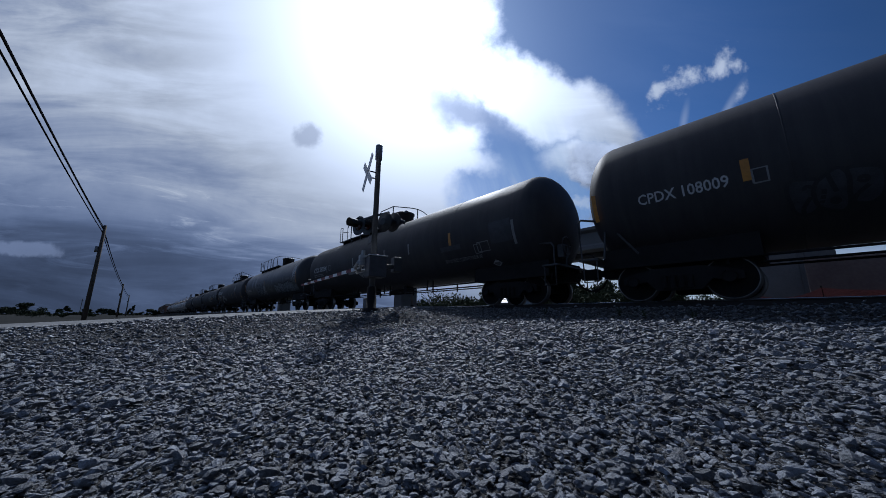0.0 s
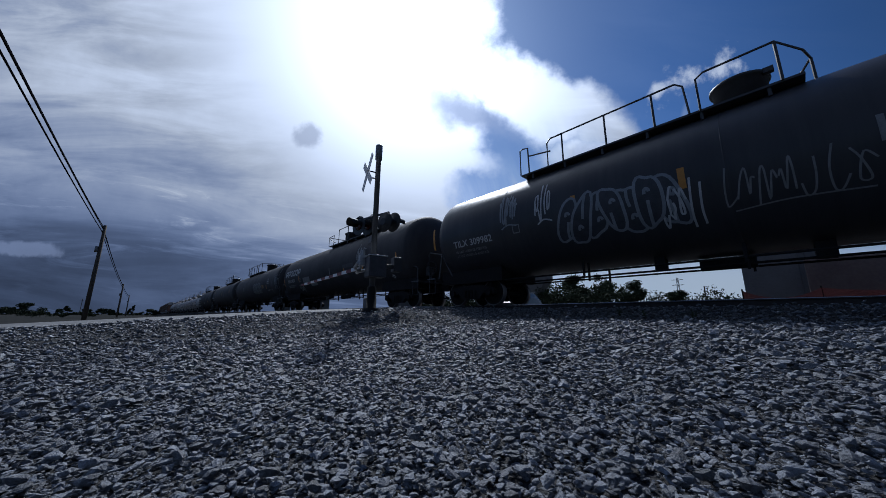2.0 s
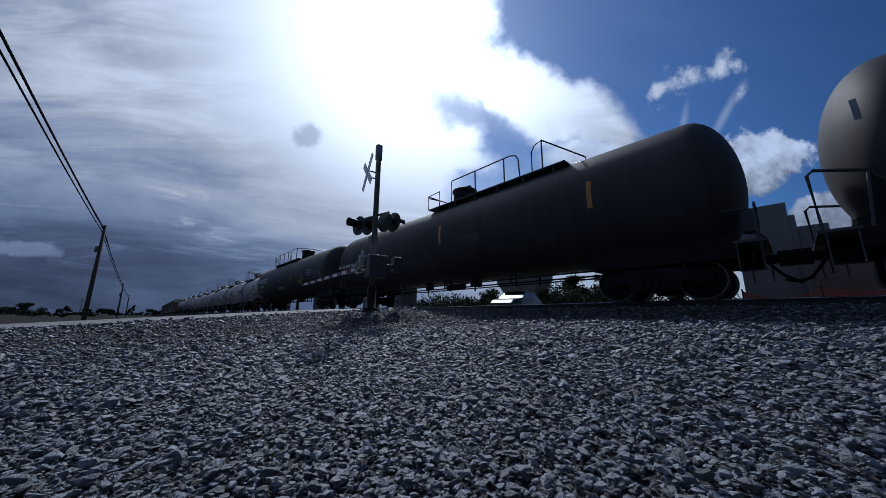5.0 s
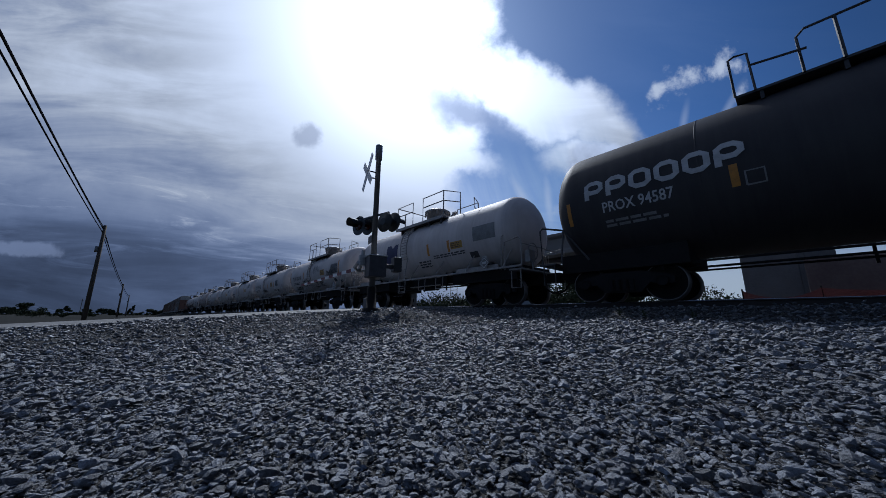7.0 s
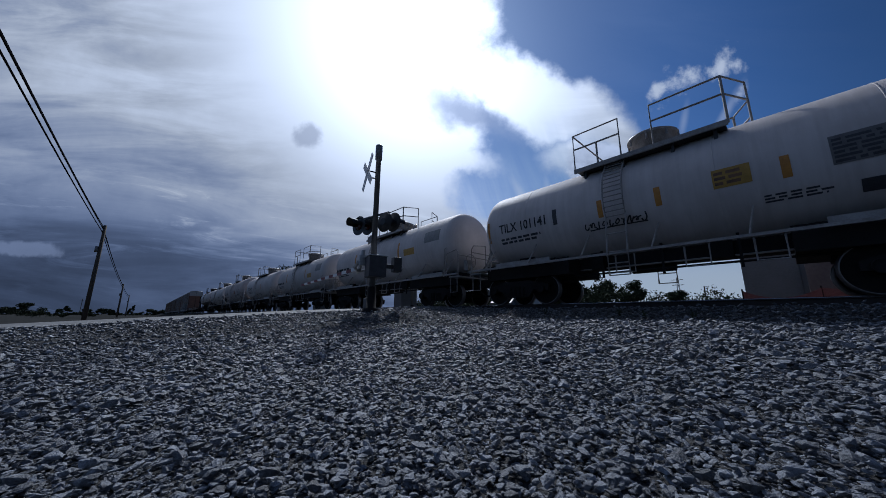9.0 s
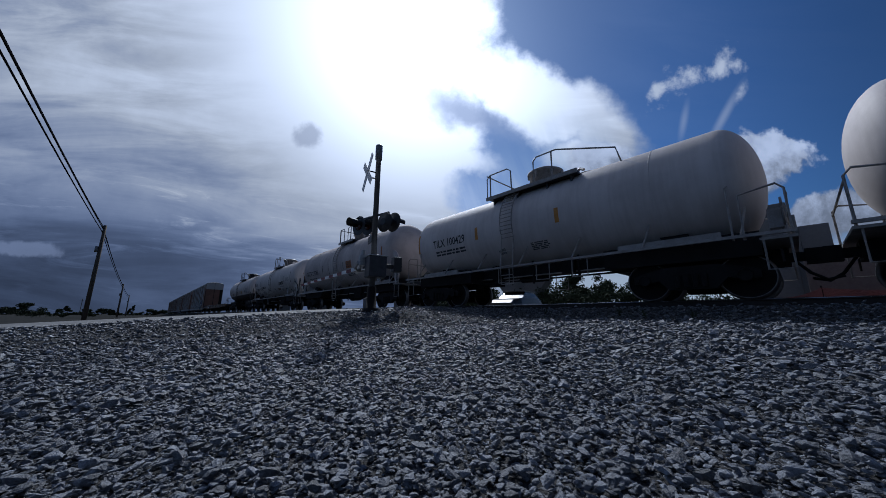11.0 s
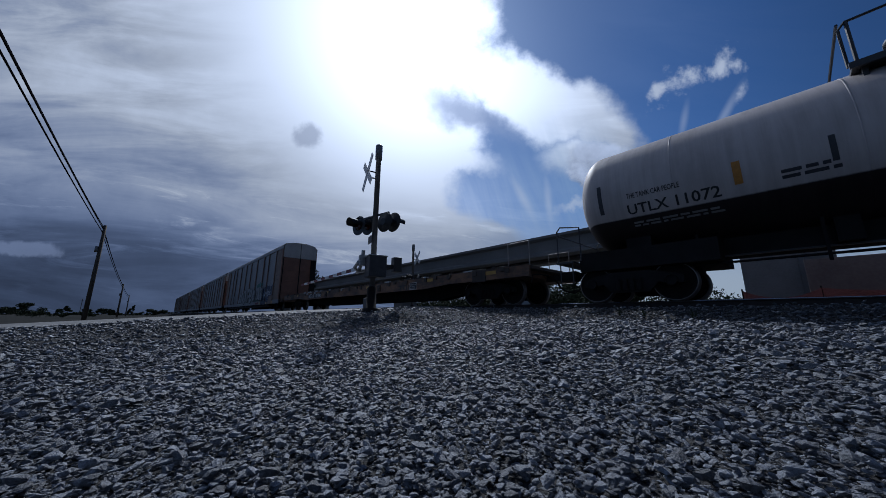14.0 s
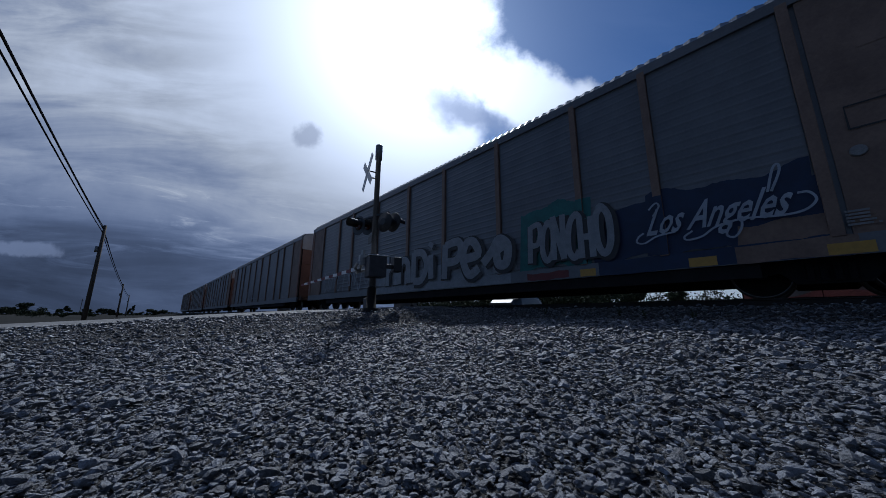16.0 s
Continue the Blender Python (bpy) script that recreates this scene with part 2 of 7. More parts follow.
M = dict(
    # bed coloured near black as the shade in the gaps between stones
    gravel=material("shaded_gravel_bed", (0.04, 0.04, 0.042), (0.014, 0.014, 0.015), 0.9, scale=9, fine=26, bump=1.0, bump_dist=0.05, amount=0.75),
    stone=material("crushed_stone", (0.208, 0.225, 0.258), (0.052, 0.057, 0.067), 0.5, scale=30, fine=130, bump=0.9, bump_dist=0.010, island_tone=0.58),
    ballast=material("ballast_stone", (0.075, 0.074, 0.073), (0.035, 0.035, 0.035), 0.9, scale=14, fine=120, bump=0.5, bump_dist=0.004, island_tone=0.4),
    asphalt=material("asphalt", (0.14, 0.14, 0.14), (0.085, 0.085, 0.085), 0.75, scale=1.2, fine=90, bump=0.3, bump_dist=0.004),
    rail=material("rail_steel", (0.032, 0.026, 0.023), (0.02, 0.016, 0.014), 0.8, 0.0, scale=2, fine=60),
    railtop=material("rail_head", (0.55, 0.55, 0.55), (0.4, 0.4, 0.4), 0.25, 1.0, scale=3, fine=60, bump=0.05),
    tie=material("tie_wood", (0.10, 0.08, 0.065), (0.05, 0.04, 0.035), 0.85, scale=3, fine=40, random_tone=0.3, stretch=(4, 1, 4)),
    steel=material("dark_steel", (0.024, 0.023, 0.024), (0.014, 0.0135, 0.014), 0.85, 0.0, scale=2, fine=40, spec=0.12),
    wheel=material("wheel_steel", (0.018, 0.016, 0.016), (0.011, 0.010, 0.010), 0.85, 0.0, scale=4, fine=50, spec=0.12),
    rim=material("wheel_rim", (0.27, 0.245, 0.235), (0.16, 0.145, 0.14), 0.45, 0.85, scale=6, fine=60),
    black=tank_paint("black_tank", (0.036, 0.033, 0.0355), (0.050, 0.046, 0.047), 0.58),
    black_gloss=tank_paint("black_tank_glossy", (0.043, 0.042, 0.046), (0.058, 0.056, 0.058), 0.34),
    white=tank_paint("white_tank", (0.62, 0.57, 0.55), (0.49, 0.445, 0.425), 0.58, 0.40),
    white_warm=tank_paint("white_tank_stained", (0.53, 0.475, 0.455), (0.38, 0.33, 0.315), 0.68, 0.35),
    twotone=tank_paint("two_tone_tank", (0.56, 0.51, 0.49), (0.42, 0.375, 0.355), 0.5, lower=(0.026, 0.020, 0.022), split=2.05),
    railing=material("railing_paint", (0.05, 0.05, 0.055), (0.03, 0.03, 0.03), 0.5, scale=5),
    railing_white=material("railing_white", (0.36, 0.34, 0.325), (0.2, 0.18, 0.165), 0.5, scale=5),
    letter=material("letter_white", (0.55, 0.55, 0.55), (0.38, 0.38, 0.38), 0.6, scale=8, bump=0.0),
    letter_black=material("letter_black", (0.018, 0.018, 0.021), (0.03, 0.03, 0.03), 0.6, scale=8, bump=0.0),
    yellow=material("yellow_mark", (0.56, 0.25, 0.035), (0.38, 0.165, 0.03), 0.5, scale=9, bump=0.0),
    rust_plate=material("rust_plate", (0.085, 0.055, 0.045), (0.04, 0.03, 0.028), 0.8, scale=4, fine=30),
    orange_mark=material("orange_mark", (0.36, 0.125, 0.04), (0.2, 0.085, 0.04), 0.6, scale=9, bump=0.0),
    yellow_sign=material("yellow_plate", (0.47, 0.275, 0.045), (0.33, 0.19, 0.035), 0.5, scale=9, bump=0.0),
    patch=material("patch_grey", (0.26, 0.26, 0.26), (0.16, 0.16, 0.16), 0.6, scale=5, bump=0.0),
    panel_grey=material("panel_grey", (0.17, 0.165, 0.165), (0.11, 0.107, 0.107), 0.6, scale=5, bump=0.0),
    patch_dark=material("patch_dark", (0.06, 0.06, 0.07), (0.03, 0.03, 0.035), 0.6, scale=5, bump=0.0),
    paint_blue=material("spray_blue", (0.03, 0.035, 0.11), (0.02, 0.02, 0.06), 0.6, scale=4, bump=0.0),
    paint_teal=material("spray_teal", (0.03, 0.17, 0.155), (0.02, 0.09, 0.09), 0.6, scale=3, bump=0.0),
    paint_deep=material("spray_deep_blue", (0.012, 0.028, 0.078), (0.009, 0.018, 0.048), 0.6, scale=3, bump=0.0),
    paint_silver=material("spray_silver", (0.27, 0.285, 0.305), (0.17, 0.185, 0.20), 0.55, scale=5, bump=0.0),
    paint_pale=material("spray_pale_blue", (0.36, 0.40, 0.46), (0.25, 0.28, 0.33), 0.55, scale=5, bump=0.0),
    paint_red=material("spray_red", (0.16, 0.03, 0.03), (0.08, 0.02, 0.02), 0.6, scale=3, bump=0.0),
    galv=material("galvanised", (0.22, 0.225, 0.23), (0.14, 0.14, 0.145), 0.5, 0.5, scale=6, fine=50),
    sign_white=material("sign_white", (0.75, 0.75, 0.75), (0.6, 0.6, 0.6), 0.5, scale=6, bump=0.03),
    sign_grey=material("weathered_aluminium", (0.40, 0.41, 0.42), (0.26, 0.27, 0.28), 0.45, 0.4, scale=6, bump=0.03),
    signal_black=material("signal_black", (0.03, 0.03, 0.032), (0.02, 0.02, 0.02), 0.5, scale=6),
    lens=material("red_lens", (0.06, 0.006, 0.006), (0.03, 0.004, 0.004), 0.15, scale=30),
    gate_red=material("gate_red", (0.20, 0.03, 0.03), (0.12, 0.02, 0.02), 0.5, scale=6),
    wood=material("pole_wood", (0.11, 0.085, 0.065), (0.05, 0.04, 0.03), 0.85, scale=2, fine=25, stretch=(6, 6, 0.5)),
    wire=material("wire", (0.022, 0.022, 0.024), (0.018, 0.018, 0.02), 0.95, scale=2, bump=0.0, spec=0.0),
    rack=material("rack_panel", (0.150, 0.158, 0.172), (0.095, 0.100, 0.108), 0.36, 0.0, scale=0.9, fine=18),
    rack_post=material("rack_post", (0.23, 0.155, 0.115), (0.125, 0.08, 0.06), 0.6, scale=1.5, fine=20),
    rack_end=material("rack_end", (0.26, 0.128, 0.085), (0.16, 0.08, 0.056), 0.6, scale=1.0, fine=18),
    rack_white=material("rack_white", (0.52, 0.50, 0.48), (0.34, 0.31, 0.29), 0.6, scale=1.0, fine=18),
    deck=material("flatcar_paint", (0.215, 0.115, 0.062), (0.07, 0.047, 0.038), 0.7, scale=1.1, fine=7, amount=0.82, stretch=(1.0, 1.0, 2.2)),
    deck_old=material("flatcar_worn", (0.07, 0.052, 0.04), (0.035, 0.028, 0.025), 0.75, scale=0.8, fine=12),
    concrete=material("concrete", (0.20, 0.198, 0.195), (0.14, 0.138, 0.135), 0.85, scale=0.5, fine=14),
    concrete_dark=material("concrete_weathered", (0.22, 0.215, 0.21), (0.14, 0.135, 0.13), 0.88, scale=0.5, fine=14),
    earth=material("red_earth", (0.30, 0.155, 0.15), (0.20, 0.10, 0.10), 0.9, scale=1.2, fine=14, bump=0.6, bump_dist=0.05),
    leaf=material("leaf", (0.060, 0.074, 0.042), (0.028, 0.036, 0.021), 0.85, scale=2, fine=10, island_tone=0.5, spec=0.1),
    bark=material("bark", (0.10, 0.08, 0.06), (0.05, 0.04, 0.03), 0.9, scale=4, fine=25, stretch=(3, 3, 0.6)),
    dry_grass=material("dry_grass", (0.052, 0.053, 0.052), (0.030, 0.031, 0.030), 0.95, scale=0.05, fine=3, bump=0.5, bump_dist=0.1, spec=0.0),
    car_paint=material("car_paint", (0.045, 0.047, 0.05), (0.035, 0.035, 0.037), 0.32, scale=3, bump=0.0),
    glass=material("car_glass", (0.02, 0.02, 0.022), (0.015, 0.015, 0.015), 0.24, scale=3, bump=0.0),
    rubber=material("rubber", (0.02, 0.02, 0.02), (0.012, 0.012, 0.012), 0.8, scale=8),
    brown_wall=material("brown_wall", (0.23, 0.185, 0.165), (0.14, 0.105, 0.095), 0.85, scale=0.7, fine=12),
    wall=material("far_wall", (0.4, 0.38, 0.36), (0.28, 0.27, 0.26), 0.8, scale=0.4, fine=8),
)


# ---- mesh helpers ----
def box(bm, cx, cy, cz, sx, sy, sz, rot=None):
    m = Matrix.Translation((cx, cy, cz)) @ (rot or Matrix()) @ Matrix.Diagonal((sx, sy, sz, 1))
    return bmesh.ops.create_cube(bm, size=1.0, matrix=m)["verts"]


def rod(bm, a, b, r, n=8, r2=None):
    a, b = Vector(a), Vector(b)
    d = b - a
    m = Matrix.Translation((a + b) / 2) @ d.to_track_quat("Z", "Y").to_matrix().to_4x4()
    bmesh.ops.create_cone(bm, cap_ends=True, segments=n, radius1=r, radius2=r if r2 is None else r2, depth=d.length, matrix=m)


def tube(bm, pts, r, n=6):
    """A round bar bent along the points, one closed skin."""
    pts = [Vector(p) for p in pts]
    rings = []
    for i, p in enumerate(pts):
        d = (pts[min(i + 1, len(pts) - 1)] - pts[max(i - 1, 0)]).normalized()
        q = d.to_track_quat("Z", "Y")
        rings.append([bm.verts.new(p + q @ Vector((r * math.cos(2 * math.pi * j / n), r * math.sin(2 * math.pi * j / n), 0))) for j in range(n)])
    for a, b in zip(rings, rings[1:]):
        for j in range(n):
            bm.faces.new((a[j], a[(j + 1) % n], b[(j + 1) % n], b[j]))
    bm.faces.new(rings[0][::-1])
    bm.faces.new(rings[-1])


def lathe(bm, profile, n=32, axis="X", smooth=True, center=(0, 0, 0)):
    """Turns (along, radius) pairs about the x or z axis."""
    c = Vector(center)
    rings = []
    for s, r in profile:
        ring = []
        for j in range(n):
            a = 2 * math.pi * j / n
            v = (s, r * math.cos(a), r * math.sin(a)) if axis == "X" else (r * math.cos(a), r * math.sin(a), s) if axis == "Z" else (r * math.cos(a), s, r * math.sin(a))
            ring.append(bm.verts.new(c + Vector(v)))
        rings.append(ring)
    for a, b in zip(rings, rings[1:]):
        for j in range(n):
            f = bm.faces.new((a[j], a[(j + 1) % n], b[(j + 1) % n], b[j]))
            f.smooth = smooth
    bm.faces.new(rings[0][::-1])
    bm.faces.new(rings[-1])


def mesh_of(bm, name, mats, bevel=0.0):
    if bevel:
        bmesh.ops.bevel(bm, geom=bm.edges[:], offset=bevel, segments=2, affect="EDGES", profile=0.6)
    bmesh.ops.recalc_face_normals(bm, faces=bm.faces[:])
    me = bpy.data.meshes.new(name)
    bm.to_mesh(me)
    bm.free()
    for m in mats if isinstance(mats, (list, tuple)) else [mats]:
        me.materials.append(m)
    return me


def part(name, bm, mat, parent=None, label="", bevel=0.0, m=None):
    """Links a bmesh, or a mesh made before, as one object under a thing or a part."""
    me = bm if isinstance(bm, bpy.types.Mesh) else mesh_of(bm, name, mat, bevel)
    ob = new(name, me)
    if m is not None:
        ob.matrix_basis = m
    if parent is not None:
        ob.parent = parent
    if label:
        ob["label"] = label
    return ob


def thing(name, label, category, group="", kind="", m=None):
    ob = new(name)
    ob.empty_display_size = 0.2
    if m is not None:
        ob.matrix_basis = m
    return tagged(ob, label, category, group, kind)


CACHE = {}


def cached(key, build):
    """A mesh that alike parts share."""
    if key not in CACHE:
        CACHE[key] = build()
    return CACHE[key]


def text_bm(words, size):
    """The words as a flat mesh in the x-z plane, starting at the origin, capitals about `size` high."""
    cu = bpy.data.curves.new("lettering", "FONT")
    cu.body, cu.size = words, size / 0.69
    cu.resolution_u, cu.offset = 2, size * 0.022
    ob = bpy.data.objects.new("lettering", cu)
    scene.collection.objects.link(ob)
    me = bpy.data.meshes.new_from_object(ob.evaluated_get(bpy.context.evaluated_depsgraph_get()))
    bm = bmesh.new()
    bm.from_mesh(me)
    bpy.data.objects.remove(ob)
    bpy.data.curves.remove(cu)
    bpy.data.meshes.remove(me)
    bmesh.ops.transform(bm, matrix=Matrix(((1, 0, 0, 0), (0, 0, -1, 0), (0, 1, 0, 0), (0, 0, 0, 1))), verts=bm.verts[:])
    return bm


# ---- ground ----
def smooth(a, b, x):
    t = np.clip((x - a) / (b - a), 0.0, 1.0)
    return t * t * (3 - 2 * t)


ROAD_X0, ROAD_X1 = -17.6, -9.6


def road_z(y):
    """The road's height along its way up to the crossing and down again."""
    return -0.95 + 0.89 * smooth(-9.0, 10.5, y) - 0.36 * smooth(11.6, 15.6, y) - 0.34 * smooth(27.0, 55.0, y)


def ground_z(x, y):
    """Height of the ground: a gravel lot that rises to the ballast, and the road's ramp up to the crossing."""
    x, y = np.asarray(x, float), np.asarray(y, float)
    z = -1.02 + 0.53 * smooth(-0.8, 7.0, y) + 0.29 * smooth(6.8, 8.3, y)
    z = z - 0.5 * smooth(11.4, 13.4, y)
    z = z + 0.035 * np.sin(x * 0.9 + 0.4) * np.sin(y * 0.8 + 1.0) * smooth(1.0, 3.0, y) * (1 - smooth(6.5, 7.5, y))
    road = road_z(y)
    side = smooth(-4.2, -9.3, x) * smooth(-24.0, -18.0, x)
    near = np.maximum(z, road - 0.03)
    z = z * (1 - side) + near * side
    z = z + 0.19 * np.exp(-((x + 6.9) / 0.8) ** 2 - ((y - 4.9) / 0.6) ** 2)
    far = smooth(-20.0, -40.0, x)
    z = z * (1 - far * 0.999) + far * (-1.35 + 1.15 * smooth(5.0, 8.3, y) - 0.9 * smooth(11.4, 14.4, y))
    return z


def grid_axis(near, far, fine, n):
    mid = np.arange(-near, near + 1e-6, fine)
    out = near * (far / near) ** (np.arange(1, n + 1) / n)
    return np.concatenate([-out[::-1], mid, out])


def make_ground():
    xs, ys = grid_axis(24.0, 3500.0, 0.3, 26), grid_axis(24.0, 3500.0, 0.3, 26)
    X, Y = np.meshgrid(xs, ys, indexing="ij")
    Z = ground_z(X, Y)
    nx, ny = X.shape
    co = np.stack([X, Y, Z], -1).reshape(-1, 3)
    i = np.arange(nx * ny).reshape(nx, ny)
    quads = np.stack([i[:-1, :-1], i[1:, :-1], i[1:, 1:], i[:-1, 1:]], -1).reshape(-1, 4)
    me = mesh_arrays("ground", co, quads)
    cx = co[quads[:, 0]]
    field = (np.abs(cx[:, 0] + 4) > 22) | (cx[:, 1] > 22) | (cx[:, 1] < -15)
    me.materials.append(M["gravel"])
    me.materials.append(M["dry_grass"])
    me.polygons.foreach_set("material_index", field.astype(np.int32))
    me.polygons.foreach_set("use_smooth", np.ones(len(quads), bool))
    tagged(new("ground", me), "grey gravel lot giving way to dry grassy fields", "ground", kind="structure")


def mesh_arrays(name, co, faces):
    me = bpy.data.meshes.new(name)
    k = faces.shape[1]
    me.vertices.add(len(co))
    me.vertices.foreach_set("co", np.ascontiguousarray(co, np.float32).ravel())
    me.loops.add(faces.size)
    me.loops.foreach_set("vertex_index", np.ascontiguousarray(faces, np.int32).ravel())
    me.polygons.add(len(faces))
    me.polygons.foreach_set("loop_start", np.arange(0, faces.size, k, dtype=np.int32))
    me.polygons.foreach_set("loop_total", np.full(len(faces), k, np.int32))
    me.polygons.foreach_set("use_smooth", np.zeros(len(faces), bool))
    me.update(calc_edges=True)
    return me


RNG = np.random.default_rng(7)


def stone_shape(flat, points):
    """An angular slab of crushed stone: the hull of scattered points."""
    bm = bmesh.new()
    p = RNG.normal(size=(points, 3))
    p /= np.linalg.norm(p, axis=1)[:, None]
    p *= RNG.uniform(0.84, 1.0, (points, 1))
    p *= np.array([1.0, RNG.uniform(0.55, 0.85), flat])
    vs = [bm.verts.new(tuple(q)) for q in p]
    bmesh.ops.convex_hull(bm, input=vs)
    loose = [v for v in bm.verts if not v.link_faces]
    bmesh.ops.delete(bm, geom=loose, context="VERTS")
    bm.verts.index_update()
    v = np.array([q.co for q in bm.verts])
    f = np.array([[q.index for q in p.verts] for p in bm.faces if len(p.verts) == 3])
    bm.free()
    return v, f


def stones(name, x, y, size, lift, points, mat, label, tilt=0.5, rounded=False):
    """Loose stones at the places given, one joined mesh."""
    kinds = 40
    pick = RNG.integers(0, kinds, len(x))
    all_co, all_f, base = [], [], 0
    for kind in range(kinds):
        v, f = stone_shape(RNG.uniform(0.28, 0.54), points)
        sel = np.nonzero(pick == kind)[0]
        n = len(sel)
        a = RNG.uniform(0, 2 * np.pi, n)
        tx, ty = RNG.normal(0, tilt, n), RNG.normal(0, tilt, n)
        ca, sa = np.cos(a), np.sin(a)
        cx, sx, cy, sy = np.cos(tx), np.sin(tx), np.cos(ty), np.sin(ty)
        zero, one = np.zeros(n), np.ones(n)
        rz = np.stack([np.stack([ca, -sa, zero], -1), np.stack([sa, ca, zero], -1), np.stack([zero, zero, one], -1)], 1)
        rx = np.stack([np.stack([one, zero, zero], -1), np.stack([zero, cx, -sx], -1), np.stack([zero, sx, cx], -1)], 1)
        ry = np.stack([np.stack([cy, zero, sy], -1), np.stack([zero, one, zero], -1), np.stack([-sy, zero, cy], -1)], 1)
        co = np.einsum("nij,vj->nvi", rx @ ry @ rz, v) * size[sel][:, None, None]
        co += np.stack([x[sel], y[sel], ground_z(x[sel], y[sel]) + lift[sel]], -1)[:, None, :]
        all_co.append(co.reshape(-1, 3))
        all_f.append((f[None] + (base + np.arange(n) * len(v))[:, None, None]).reshape(-1, 3))
        base += n * len(v)
    me = mesh_arrays(name, np.concatenate(all_co), np.concatenate(all_f))
    if rounded:
        me.polygons.foreach_set("use_smooth", np.ones(len(me.polygons), bool))
    me.materials.append(mat)
    return tagged(new(name, me), label, "gravel", kind="stuff")


def scatter(n, r0, r1, a0, a1):
    """Even spread over a ring sector of the lot round the origin; angles from +y towards +x."""
    r = np.sqrt(RNG.uniform(r0 * r0, r1 * r1, n))
    a = np.radians(RNG.uniform(a0, a1, n))
    return r * np.sin(a), r * np.cos(a)


def make_stones():
    def keep(x, y, size):
        ok = (y < 8.35) & ~((x < ROAD_X1 + 0.1) & (x > ROAD_X0 - 0.1))
        return x[ok], y[ok], size[ok]

    def sizes(n):
        return np.clip(RNG.lognormal(math.log(0.0168), 0.40, n), 0.007, 0.046)

    for n, r0, r1, points, grow, fill in ((27000, 0.9, 3.0, 15, 0.92, "near"), (58000, 3.0, 6.5, 11, 1.24, "middle"), (54000, 6.5, 13.0, 8, 1.55, "outer")):
        x, y = scatter(n, r0, r1, -104, 10)
        s = sizes(n) * grow
        x, y, s = keep(x, y, s)
        stones("gravel_" + fill, x, y, s, s * RNG.uniform(-0.35, 1.45, len(s)), points, M["stone"], "loose grey crushed stone covering the lot", 0.24, r0 > 5)
    # the rest of the lot round the camera
    for n, r0, r1, a0, a1, grow, fill in ((5000, 0.12, 0.9, -180, 180, 1.0, "centre"), (17000, 0.9, 8.5, 10, 256, 1.9, "rear")):
        x, y = scatter(n, r0, r1, a0, a1)
        s = sizes(n) * grow
        x, y, s = keep(x, y, s)
        stones("gravel_" + fill, x, y, s, s * RNG.uniform(-0.2, 1.15, len(s)), 7, M["stone"], "loose grey crushed stone covering the lot", 0.24)
    n = 16000
    x, y = RNG.uniform(-24, 9, n), RNG.uniform(7.2, 11.6, n)
    s = np.clip(RNG.lognormal(math.log(0.03), 0.3, n), 0.015, 0.06)
    ok = ~((x < ROAD_X1 + 0.2) & (x > ROAD_X0 - 0.2))
    stones("ballast", x[ok], y[ok], s[ok], s[ok] * 0.3, 8, M["ballast"], "dark grey track ballast around the wooden ties", 0.5)


def make_road():
    bm = bmesh.new()
    ys = np.concatenate([np.arange(-160, -6, 7.0), np.arange(-6, 31, 0.6), np.arange(31, 140, 8.0)])
    ys = [float(v) for v in ys if not 8.9 < v < 10.8]
    rows = []
    for yy in ys:
        z = float(road_z(yy))
        ring = []
        for k in range(7):
            u = k / 6
            ring.append(bm.verts.new((ROAD_X0 + (ROAD_X1 - ROAD_X0) * u, yy, z + 0.05 * (1 - (2 * u - 1) ** 2) + 0.01)))
        rows.append((yy, ring))
    for (ya, a), (yb, b) in zip(rows, rows[1:]):
        if yb - ya > 1.5 and -7 < ya < 12:
            continue
        for k in range(6):
            bm.faces.new((a[k], a[k + 1], b[k + 1], b[k]))
    geom = bmesh.ops.extrude_face_region(bm, geom=bm.faces[:])["geom"]
    bmesh.ops.translate(bm, verts=[g for g in geom if isinstance(g, bmesh.types.BMVert)], vec=(0, 0, -0.14))
    road = tagged(part("road", bm, M["asphalt"]), "worn grey asphalt road climbing to the level crossing", "road", kind="structure")
    # crossing panels between and beside the rails
    for y0, y1 in ((8.15, 9.0), (9.22, 10.48), (10.70, 11.55)):
        for i in range(4):
            bm = bmesh.new()
            box(bm, ROAD_X0 + 1.0 + 2.0 * i, (y0 + y1) / 2, -0.07, 1.97, y1 - y0 - 0.02, 0.13)
            part("panel", bm, M["concrete_dark"], road, bevel=0.01)
    # white edge lines
    for xx in (ROAD_X0 + 0.35, ROAD_X1 - 0.35):
        bm = bmesh.new()
        pts = [(yy, float(road_z(yy))) for yy in np.arange(-40, 4.1, 0.8)]
        prev = None
        for yy, z in pts:
            cur = [bm.verts.new((xx + d, yy, z + 0.05 * (1 - (2 * (xx - ROAD_X0) / (ROAD_X1 - ROAD_X0) - 1) ** 2) + 0.018)) for d in (-0.06, 0.06)]
            if prev:
                bm.faces.new((prev[0], prev[1], cur[1], cur[0]))
            prev = cur
        part("edge_line", bm, M["sign_white"], road)


